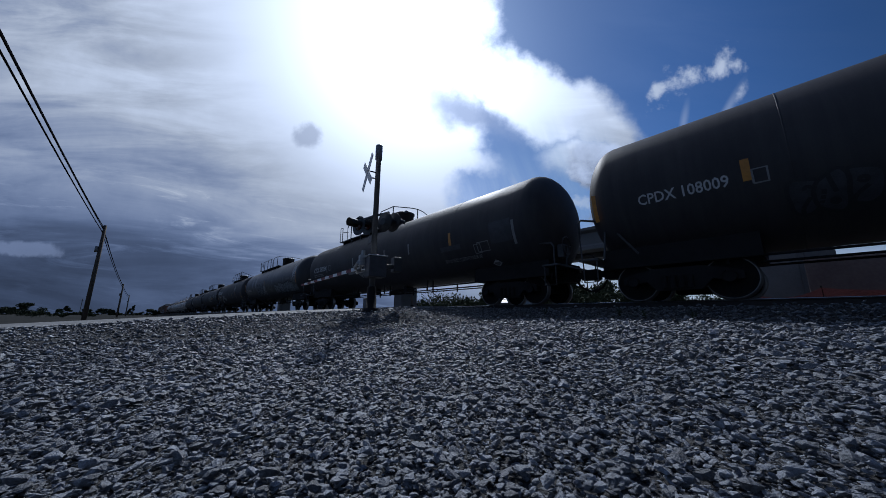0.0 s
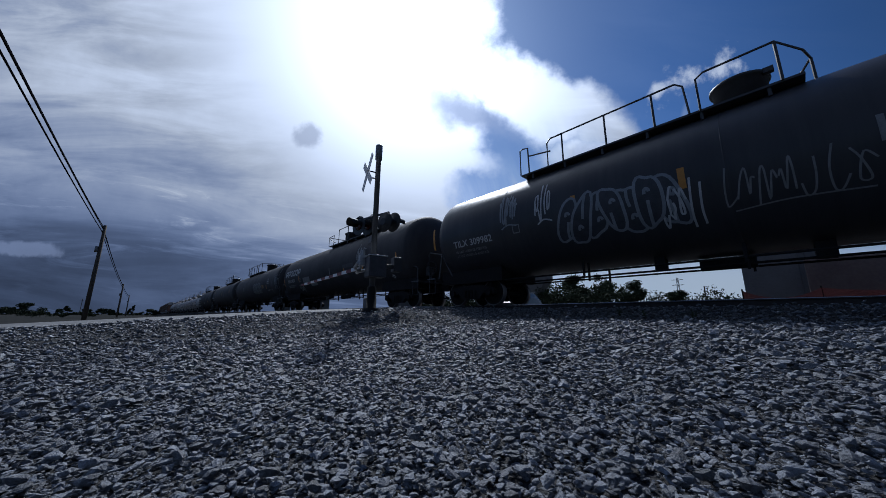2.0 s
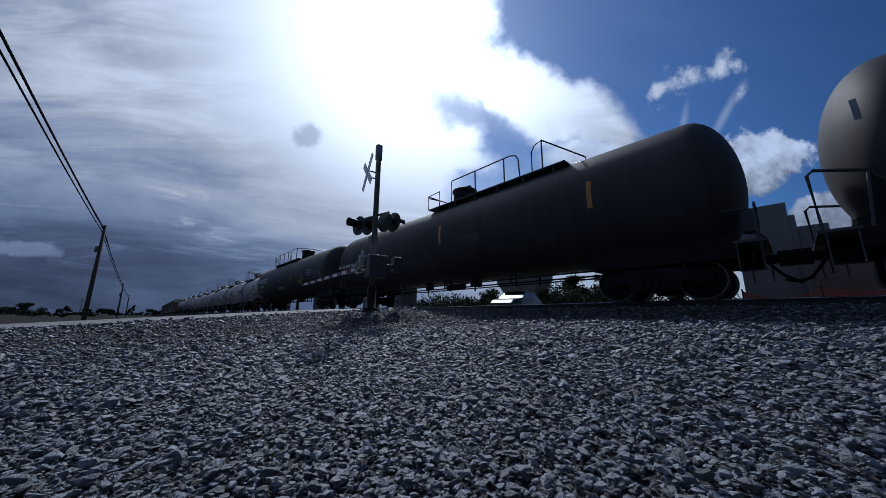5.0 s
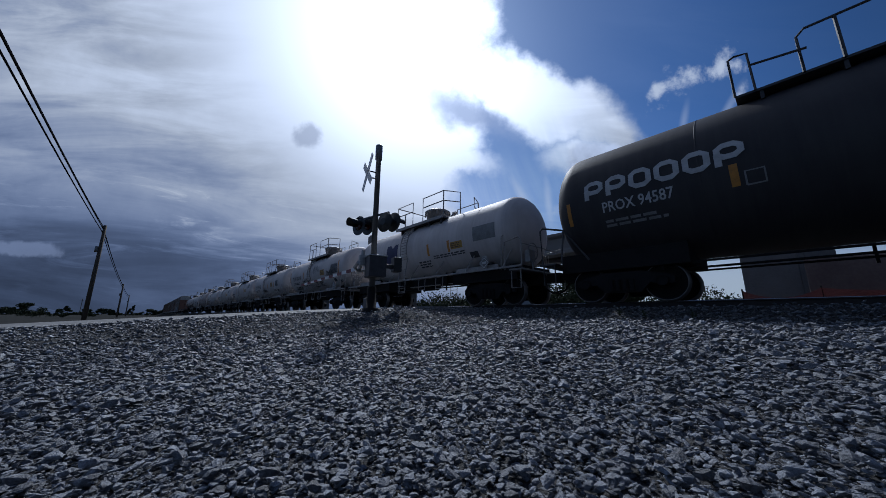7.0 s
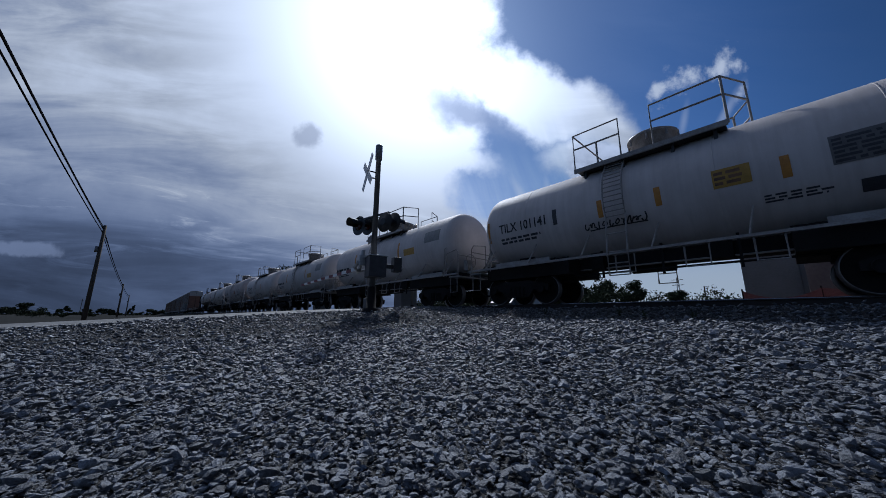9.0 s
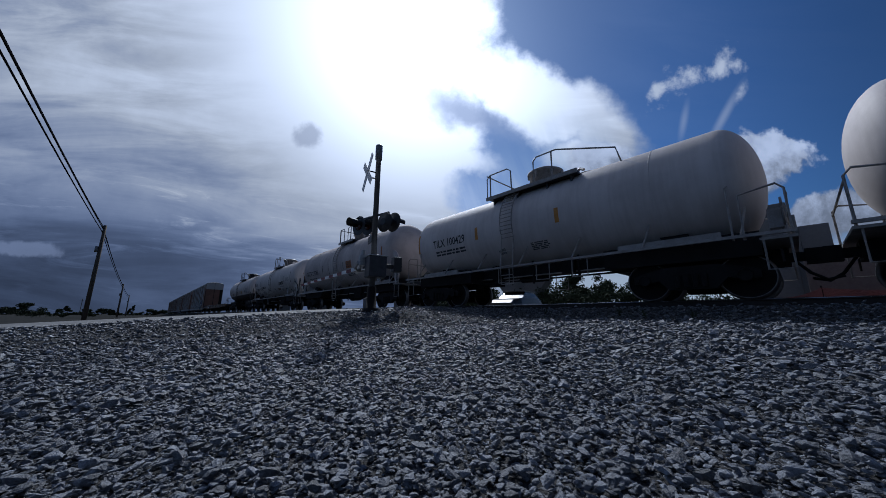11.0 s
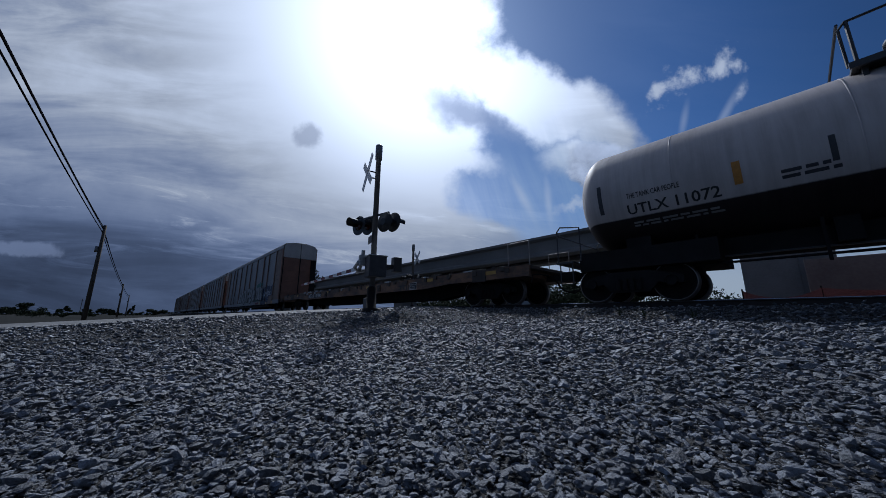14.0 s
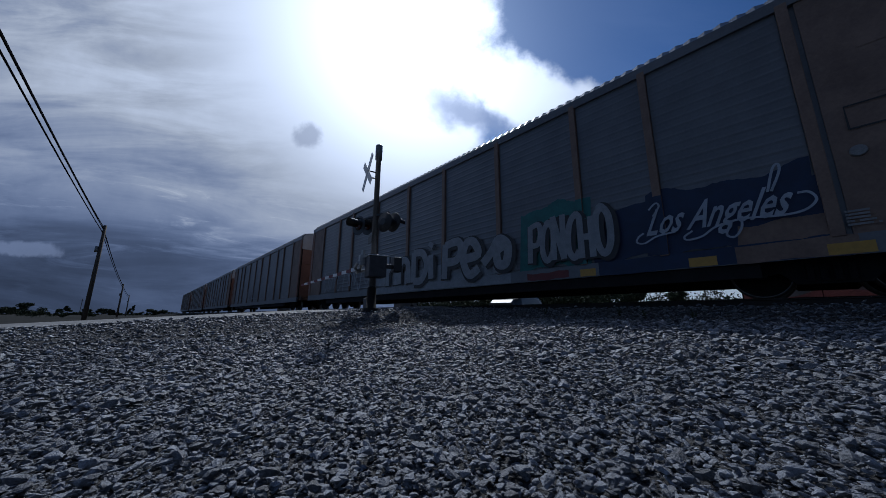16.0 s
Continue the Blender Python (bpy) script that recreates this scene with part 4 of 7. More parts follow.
            for y in (-1.18, 1.18):
                self.handrail([(b, y, zp), (b, y, zp + 0.62), (b + 0.75, y, zp + 0.66), (b + 0.75, y, zp)], [], zp)
                self.handrail([(b, y, zp + 0.55), (b + 1.0, y, zp + 0.12)], [], zp)
                self.handrail([(b + 1.5, y, zp), (b + 1.5, y, zt - 0.03), (b + 1.55, y, zt), (b + 4.45, y, zt), (b + 4.68, y, zt - 0.08), (b + 4.78, y, zt - 0.25), (b + 4.82, y, zp)],
                              [(b + 2.81, y, zt), (b + 4.18, y, zt)], zp)
                self.handrail([(b + 5.30, y, zp), (b + 5.30, y, zt - 0.2), (b + 5.42, y, zt), (b + 5.68, y, zt + 0.08), (b + 6.60, y * 0.1, zp + 0.42), (b + 6.64, y * 0.1, zp + 0.1)], [(b + 5.68, y, zt + 0.06)], zp)
            self.handrail([(b, -1.18, zp + 0.62), (b, 1.18, zp + 0.62)], [], zp)
        dome_x = x0 + 5.45 if flip else x0 + 1.36
        bm = bmesh.new()
        lathe(bm, [(top - 0.15, 0.50), (top + 0.62, 0.50), (top + 0.63, 0.56), (top + 0.70, 0.56), (top + 0.76, 0.46), (top + 0.78, 0.2)], 28, "Z", center=(dome_x, 0, 0))
        box(bm, dome_x + 0.52, -0.28, top + 0.66, 0.18, 0.12, 0.12)
        part("valve_dome", bm, M["railing"], self.car)

    def top_acid(self):
        """A short platform with a caged manway amidships and a ladder down the side."""
        top = self.zc + self.R
        zp = top - 0.24
        k = self.reach
        for y in (-0.92, 0.92):
            bm = bmesh.new()
            box(bm, -0.15 * k, y, zp, 3.3 * k, 0.5, 0.06)
            for xx in (-1.6, -0.6, 0.5, 1.3):
                box(bm, xx * k, y * 0.92, zp - 0.15, 0.07, 0.4, 0.26)
            part("platform", bm, M["railing"], self.car, m=pose(self.walk_x, 0, 0))
            bm = bmesh.new()
            box(bm, -0.15 * k, y * 1.29, zp - 0.01, 3.4 * k, 0.05, 0.12)
            part("platform_edge", bm, self.rail_mat, self.car, m=pose(self.walk_x, 0, 0))
        zt = zp + (0.92 if self.round_rails else 1.16)
        for y in (-1.12, 1.12):
            if self.round_rails:
                self.rail_at([(-1.85, y, zp), (-1.85, y, zt - 0.12), (-1.72, y, zt), (-0.95, y, zt), (-0.80, y, zt - 0.12), (-0.78, y, zp)], [(-1.7, y, zt)], zp)
                self.rail_at([(0.1, y, zp), (0.1, y, zt - 0.12), (0.22, y, zt), (0.9, y, zt), (2.5, y * 0.7, zt - 0.45), (2.6, y * 0.65, zp)], [(0.75, y, zt)], zp)
            else:
                self.rail_at([(-1.85, y, zp), (-1.85, y, zt), (-0.6, y, zt), (-0.6, y, zp)], [(-1.2, y, zt - 0.45)], zp)
                self.rail_at([(-1.85, y, zt - 0.45), (-0.6, y, zt - 0.45)], [], zp)
                self.rail_at([(0.15, y, zp), (0.15, y, zt), (1.55, y, zt), (1.9, y * 0.4, zt), (1.9, y * 0.4, zp)], [(1.55, y, zt)], zp)
                self.rail_at([(0.15, y, zt - 0.45), (1.55, y, zt - 0.45), (1.9, y * 0.4, zt - 0.45)], [], zp)
        self.rail_at([(-1.85, -1.12, zt), (-1.85, 1.12, zt)], [], zp)
        bm = bmesh.new()
        lathe(bm, [(top - 0.12, 0.52), (top + 0.46, 0.54), (top + 0.48, 0.62), (top + 0.56, 0.62), (top + 0.64, 0.48), (top + 0.68, 0.2)], 30, "Z", center=(-0.1, 0, 0))
        for i in range(8):
            a = math.pi * i / 4
            rod(bm, (-0.1 + 0.6 * math.cos(a), 0.6 * math.sin(a), top + 0.32), (-0.1 + 0.6 * math.cos(a), 0.6 * math.sin(a), top + 0.52), 0.03, 6)
        part("manway", bm, self.rail_mat, self.car, m=pose(self.walk_x, 0, 0))
        bm = bmesh.new()
        lathe(bm, [(top - 0.1, 0.16), (top + 0.2, 0.16), (top + 0.24, 0.10), (top + 0.34, 0.10)], 14, "Z", center=(0.95 * k, 0.1, 0))
        tube(bm, [(0.95 * k, 0.1, top + 0.25), (0.95 * k + 0.2, 0.0, top + 0.32), (0.95 * k + 0.35, -0.1, top + 0.2)], 0.05)
        part("valve", bm, self.rail_mat, self.car, m=pose(self.walk_x, 0, 0))
        for side in (-1, 1):
            bm = bmesh.new()
            arc = []
            for q in range(9):
                a = math.radians(62 - 82 * q / 8)
                arc.append((side * (self.R + 0.12) * math.cos(a), self.zc + (self.R + 0.12) * math.sin(a)))
            arc.append((side * 1.52, 1.2))
            arc.append((side * 1.50, 0.62))
            for xx in (-1.05, -0.58):
                tube(bm, [(xx, y, z) for y, z in arc], 0.024)
            ladder = part("ladder", bm, self.rail_mat, self.car, m=pose(self.walk_x + (0.0 if k == 1.0 else 0.3), 0, 0))
            rung = cached("rung" + self.rail_mat.name, self.rung_mesh)
            for k in range(len(arc) * 2 - 1):
                i, h = divmod(k, 2)
                y, z = arc[i] if not h else ((arc[i][0] + arc[i + 1][0]) / 2, (arc[i][1] + arc[i + 1][1]) / 2)
                part("rung", rung, None, ladder, m=pose(0, y, z))

    def rung_mesh(self):
        bm = bmesh.new()
        tube(bm, [(-1.05, 0, 0), (-0.58, 0, 0)], 0.015)
        return mesh_of(bm, "rung", self.rail_mat)

    def ends(self):
        """End platforms with grab rails, steps, brake wheel."""
        L, hl = self.L, self.half
        for s in (-1, 1):
            bm = bmesh.new()
            box(bm, s * (L / 2 - 0.55), 0, 1.08, 0.5, 2.9, 0.05)
            for y in (-1.4, 1.4):
                if self.pressure and s < 0:
                    tube(bm, [(s * (L / 2 - 0.38), y, 1.08), (s * (L / 2 - 0.34), y, 2.12), (s * (L / 2 - 0.42), y, 2.20), (s * (L / 2 - 1.02), y * 0.92, 2.05)], 0.03)
                    tube(bm, [(s * (L / 2 - 0.92), y * 0.95, 1.08), (s * (L / 2 - 1.02), y * 0.92, 2.05)], 0.028)
                    tube(bm, [(s * (L / 2 - 1.04), y * 0.92, 2.02), (s * (L / 2 - 1.72), y * 0.98, 1.10)], 0.028)
                elif s in self.rails:
                    rail = bmesh.new()
                    tube(rail, [(x, y, z) for x, z in self.rails[s]], 0.032)
                    # dark paint stands in for these rails being backlit
                    part("end_rail", rail, M["railing"], self.car)
                elif self.pressure:
                    tube(bm, [(s * (L / 2 - 0.42), y, 1.08), (s * (L / 2 - 0.42), y, 1.62), (s * (L / 2 - 0.50), y, 1.72), (s * (L / 2 - 0.95), y * 0.9, 1.80)], 0.026)
                else:
                    tube(bm, [(s * (L / 2 - 0.35), y, 1.08), (s * (L / 2 - 0.35), y, 2.0), (s * (L / 2 - 0.45), y, 2.12), (s * (L / 2 - 1.0), y, 2.02), (s * (L / 2 - 1.0), y, 1.1)], 0.022)
                tube(bm, [(s * (L / 2 - 0.4), y, 1.08), (s * (L / 2 - 0.4), y, 0.5), (s * (L / 2 - 0.75), y, 0.5), (s * (L / 2 - 0.75), y, 1.08)], 0.02)
            if not self.pressure and s not in self.rails:
                tube(bm, [(s * (L / 2 - 0.34), -1.4, 1.9), (s * (L / 2 - 0.34), 1.4, 1.9)], 0.02)
            part("end_platform", bm, self.rail_mat, self.car)
            if self.light:
                for y in (-1.27, 1.27):
                    bm = bmesh.new()
                    box(bm, s * (L / 2 - 2.35), y, 1.27, 2.0, 0.06, 0.17)
                    part("skirt_plate", bm, self.rail_mat, self.car, bevel=0.01)
                    bm = bmesh.new()
                    tube(bm, [(s * (hl - 0.62), y * 1.08, 1.12), (s * (hl - 0.62), y * 1.05, 2.25), (s * (hl - 0.55), y * 0.98, 2.34), (s * (hl - 0.45), y * 0.74, 2.36)], 0.02)
                    part("grab_bar", bm, self.rail_mat, self.car)
                for y in (-1.2, 1.2) if s > 0 else ():
                    if not self.shield:
                        break
                    vs = [(s * x, z) for x, z in self.shield]
                    bm = bmesh.new()
                    a = [bm.verts.new((x, y - 0.03, z)) for x, z in vs]
                    b = [bm.verts.new((x, y + 0.03, z)) for x, z in vs]
                    bm.faces.new(a)
                    bm.faces.new(b[::-1])
                    for j in range(len(vs)):
                        k = (j + 1) % len(vs)
                        bm.faces.new((a[k], a[j], b[j], b[k]))
                    part("head_brace", bm, self.paint, self.car, bevel=0.006)
        if self.rails:
            return
        bm = bmesh.new()
        s = 1
        tube(bm, [(s * (L / 2 - 0.42) , -0.6 + 0.28 * math.cos(a), 1.75 + 0.28 * math.sin(a)) for a in np.linspace(0, 2 * math.pi, 17)], 0.02)
        tube(bm, [(s * (L / 2 - 0.42), -0.88, 1.75), (s * (L / 2 - 0.42), -0.32, 1.75)], 0.015)
        tube(bm, [(s * (L / 2 - 0.45), -0.6, 1.1), (s * (L / 2 - 0.45), -0.6, 1.75)], 0.03)
        box(bm, s * (L / 2 - 0.55), -0.6, 1.6, 0.2, 0.3, 0.4)
        part("brake_wheel", bm, self.rail_mat, self.car)

    # --- markings; x along the car from its middle, z the height on the near side
    def put(self, name, bm, mat, x, z, label="", lift=0.006):
        return part(name, wrap(bm, self.R, self.zc, x, z, lift), mat, self.car, label)

    def words(self, words, size, x, z, width=0.0, mat=None):
        bm = text_bm(words, size)
        if width:
            k = width / max(v.co.x for v in bm.verts)
            bmesh.ops.transform(bm, matrix=Matrix.Diagonal((k, 1, 1, 1)), verts=bm.verts[:])
        self.put("lettering", bm, mat or M["letter"], x, z)

    def stripe(self, x, z, h=0.75, mat=None, w=0.13):
        self.put("reflector", sheet_bm(w, h), mat or M["yellow"], x, z)

    def plate(self, x, z, w, h, mat, label=""):
        self.put("placard", sheet_bm(w, h), mat, x, z, label, 0.008)

    def frame_plate(self, x, z, w, h, mat):
        self.put("placard_frame", stroke_bm([[(0, 0), (w, 0), (w, h), (0, h), (0, 0)]], 0.035), mat, x, z)

    def bars(self, x, z, w, h, rows, mat, seed=1, lift=0.006):
        tagged(self.put("small_writing", bars_bm(w, h, rows, seed), mat, x, z, "", lift), kind="stuff")

    def tag(self, x, z, w, h, n, mat, seed, width):
        self.put("graffiti", scrawl(w, h, n, seed, width), mat, x, z, "sprayed graffiti tag", 0.007)

    def bubbles(self, x, z, w, h, n, mat, line, seed):
        fill, outline = throwup(w, h, n, seed)
        self.put("graffiti_outline", outline, line, x, z, "", 0.009)
        self.put("graffiti_fill", fill, mat, x, z, "rounded fat graffiti shapes with outlines", 0.009)

    def patch_paint(self, x, z, w, h, mat, seed):
        self.put("paint_patch", sheet_bm(w, h, 0.1, 0.12, seed), mat, x, z, "ragged patch of sprayed dark paint", 0.008)

    def logo(self, x, z, w, h, mat):
        """The owner's name board as six plain blocks with notches."""
        lines, t, cell = [], h * 0.24, w / 6
        for i in range(6):
            a, b, lo, hi, r = i * cell + t / 2, i * cell + cell * 0.9 - t / 2, t / 2, h - t / 2, h * 0.2
            if i in (0, 1, 5):
                lo = h * 0.36
                lines.append([(a, 0), (a, lo + r)])
            ring = [(a + r, hi), (b - r, hi), (b, hi - r * 0.7), (b, lo + r * 0.7), (b - r, lo), (a + r, lo), (a, lo + r * 0.7), (a, hi - r * 0.7), (a + r, hi), (b - r, hi)]
            lines.append(ring)
        bm = stroke_bm(lines, t)
        self.put("name_board", bm, mat, x, z, "pale block-shaped owner mark")

    def diamond(self, x, z, w, h, mat, number=""):
        """A placard standing on its corner, a pale border on it and the number of the load, or a bar for it.
        On the pale cars it stands upright on a bracket over the running board."""
        def set_on(name, bm, m, px, pz, label, lift):
            if not self.light:
                return self.put(name, bm, m, px, pz, label, lift)
            bmesh.ops.translate(bm, verts=bm.verts[:], vec=(px, -1.405 - lift, pz - z + 1.24 + self.post_up))
            return part(name, bm, m, self.car, label)
        if self.light:
            bm = bmesh.new()
            box(bm, x + w / 2, -1.385, 1.42 + self.post_up / 2, w * 0.55, 0.03, 0.52 + self.post_up)
            part("placard_bracket", bm, self.rail_mat, self.car, bevel=0.006)
        bm = bmesh.new()
        bm.faces.new([bm.verts.new((p, 0, q)) for p, q in ((w / 2, -0.03), (w + 0.03, h / 2), (w / 2, h + 0.03), (-0.03, h / 2))])
        set_on("hazard_placard", bm, M["panel_grey"], x, z, "diamond hazard placard", 0.008)
        set_on("placard_border", stroke_bm([[(w / 2, 0.02), (w - 0.02, h / 2), (w / 2, h - 0.02), (0.02, h / 2), (w / 2, 0.02)]], 0.03), mat, x, z, "", 0.011)
        if number:
            bm = text_bm(number, h * 0.24)
            k = w * 0.62 / max(v.co.x for v in bm.verts)
            bmesh.ops.transform(bm, matrix=Matrix.Diagonal((k, 1, 1, 1)), verts=bm.verts[:])
            set_on("lettering", bm, mat, x + w * 0.19, z + h * 0.38, "", 0.011)
        else:
            set_on("small_writing", sheet_bm(w * 0.5, h * 0.2), mat, x + w * 0.25, z + h * 0.4, "", 0.011)


BLACK_LABEL = "black pressure tank car with walkway and valve dome on top"
WHITE_LABEL = "grimy white acid tank car with caged manway and side ladder"
CARS = []


def lpg(front, rear, walk_x, label=BLACK_LABEL, paint="black", dome_front=True, nose=0.15, tail=0.0):
    c = TankCar(label, front, rear, 1.70, 2.725, M[paint], "lpg", walk_x, dome_front, gap=0.64, nose=nose, tail=tail)
    CARS.append((c.car, c.mid))
    return c


def acid(front, rear, R, zc, walk_x, label=WHITE_LABEL, paint="white", rounded=False, reach=1.0, gap=0.55, nose=0.0, tail=0.0, shield=(), rails=()):
    c = TankCar(label, front, rear, R, zc, M[paint], "plain" if paint == "twotone" else "acid", walk_x, True, rounded, reach, gap, nose, tail, shield, rails)
    CARS.append((c.car, c.mid))
    return c


car_a = lpg(16.0, -4.1, -2.50, tail=0.25)
car_b = lpg(-4.1, -24.3, -5.25)
car_c = lpg(-24.3, -44.1, -5.07, paint="black_gloss", nose=-0.10)
car_d = lpg(-44.1, -63.8, -1.10, dome_front=False, nose=0.26, tail=-0.10)
car_e = lpg(-63.8, -83.3, -4.95, nose=0.42)
car_f = lpg(-83.3, -102.8, -1.10, dome_front=False)
car_g = lpg(-102.8, -122.3, -4.73)
car_h = acid(-122.3, -134.5, 1.35, 2.65, 0.25, tail=-0.28)
car_i = acid(-134.5, -146.4, 1.35, 2.65, 0.40)
car_j = acid(-146.4, -158.4, 1.35, 2.65, 0.10)
car_k = acid(-158.4, -170.8, 1.35, 2.65, 0.20)
car_l = acid(-170.8, -183.1, 1.35, 2.65, 0.20)
car_n = acid(-183.1, -195.5, 1.38, 2.68, 0.40, rounded=True, tail=0.12)
car_o = acid(-195.5, -209.5, 1.5, 2.9, 0.36, "brown-stained white acid tank car with a short caged platform", "white_warm", True, 0.58, 0.60, nose=-0.28,
             shield=((6.04, 1.12), (6.26, 1.12), (6.33, 1.70), (6.31, 2.24), (6.20, 2.50), (6.09, 2.65), (5.90, 2.78), (5.69, 2.88), (5.78, 2.30), (5.85, 1.85)),
             rails=((1, ((6.05, 2.36), (6.11, 2.34), (6.33, 2.05), (6.43, 1.80), (6.45, 1.08))), (-1, ((-6.48, 2.03), (-6.74, 2.40), (-6.78, 2.42), (-6.81, 2.36), (-6.84, 1.08)))))
car_p = acid(-209.5, -224.6, 1.47, 2.86, 0.47, rounded=True, reach=0.58, gap=0.78,
             shield=((6.27, 1.12), (6.57, 1.12), (6.75, 1.60), (6.74, 2.29), (6.55, 2.52), (6.36, 2.61), (6.19, 2.61), (6.07, 2.48), (5.99, 2.22), (6.01, 1.95), (6.08, 1.71), (6.19, 1.45)),
             rails=((1, ((6.34, 2.50), (7.03, 2.10), (7.30, 1.98), (7.35, 1.86), (7.31, 1.08))), (-1, ((-6.58, 2.17), (-6.84, 2.44), (-6.89, 2.47), (-6.93, 2.40), (-6.98, 1.08)))))


def end_fittings():
    """The upright plate at the rear of the brown-stained car, coloured white for the sunlight on it; hand brake gear
    and pipes at the front of the next.
    """
    bm = bmesh.new()
    box(bm, -6.50, 0, 2.10, 0.09, 2.5, 1.20)
    part("end_plate", bm, M["sign_white"], car_o.car, bevel=0.01)
    bm = bmesh.new()
    box(bm, -6.43, -1.12, 2.05, 0.10, 0.24, 0.95)
    box(bm, -6.40, -1.14, 2.50, 0.14, 0.20, 0.16)
    tube(bm, [(-6.42, -1.15, 2.55), (-6.42, -1.16, 2.82)], 0.02)
    tube(bm, [(-6.36, -1.0, 1.62), (-6.24, -1.0, 1.45), (-6.24, -1.0, 1.10)], 0.05)
    part("brake_gear", bm, M["railing"], car_o.car, bevel=0.02)
    bm = bmesh.new()
    box(bm, -5.50, -1.40, 1.48, 0.24, 0.03, 0.76, Matrix.Rotation(0.12, 4, "Y"))
    part("placard_bracket", bm, M["railing_white"], car_o.car, bevel=0.006)
    bm = bmesh.new()
    tube(bm, [(6.17, -1.30, 2.33), (6.60, -1.30, 2.16), (6.92, -1.26, 1.98)], 0.035)
    part("brake_pipe", bm, M["railing"], car_p.car)
    bm = bmesh.new()
    box(bm, 6.98, -0.95, 1.50, 0.20, 0.34, 0.86)
    box(bm, 7.00, -1.06, 1.96, 0.14, 0.22, 0.20)
    rod(bm, (6.95, -1.20, 1.76), (6.95, -1.08, 1.76), 0.10, 12)
    rod(bm, (6.98, -1.20, 1.40), (6.98, -1.08, 1.40), 0.07, 12)
    tube(bm, [(6.9, -1.2, 1.70), (7.10, -1.2, 1.40), (7.22, -1.2, 1.12)], 0.022)
    part("brake_gear", bm, M["railing_white"], car_p.car, bevel=0.02)
    bm = bmesh.new()
    tube(bm, [(6.20, -1.26, 1.45), (6.42, -1.26, 1.75), (6.47, -1.26, 1.80), (6.50, -1.26, 1.74), (6.42, -1.26, 1.2)], 0.028)
    part("brake_lever", bm, M["railing_white"], car_p.car)
    bm = bmesh.new()
    box(bm, -6.52, 0, 1.95, 0.07, 2.5, 1.35)
    box(bm, -6.47, -1.12, 2.40, 0.12, 0.22, 0.30)
    part("end_plate", bm, M["rust_plate"], car_p.car, "rust-brown plate before the tank's head", bevel=0.01)
    bm = bmesh.new()
    box(bm, -5.64, -1.40, 1.47, 0.14, 0.03, 0.80, Matrix.Rotation(-0.06, 4, "Y"))
    part("placard_bracket", bm, M["railing_white"], car_p.car, bevel=0.006)


end_fittings()
car_q = acid(-224.6, -239.0, 1.45, 2.83, 0.13, "tank car painted white above and black below", "twotone", True, 0.72, 0.80)


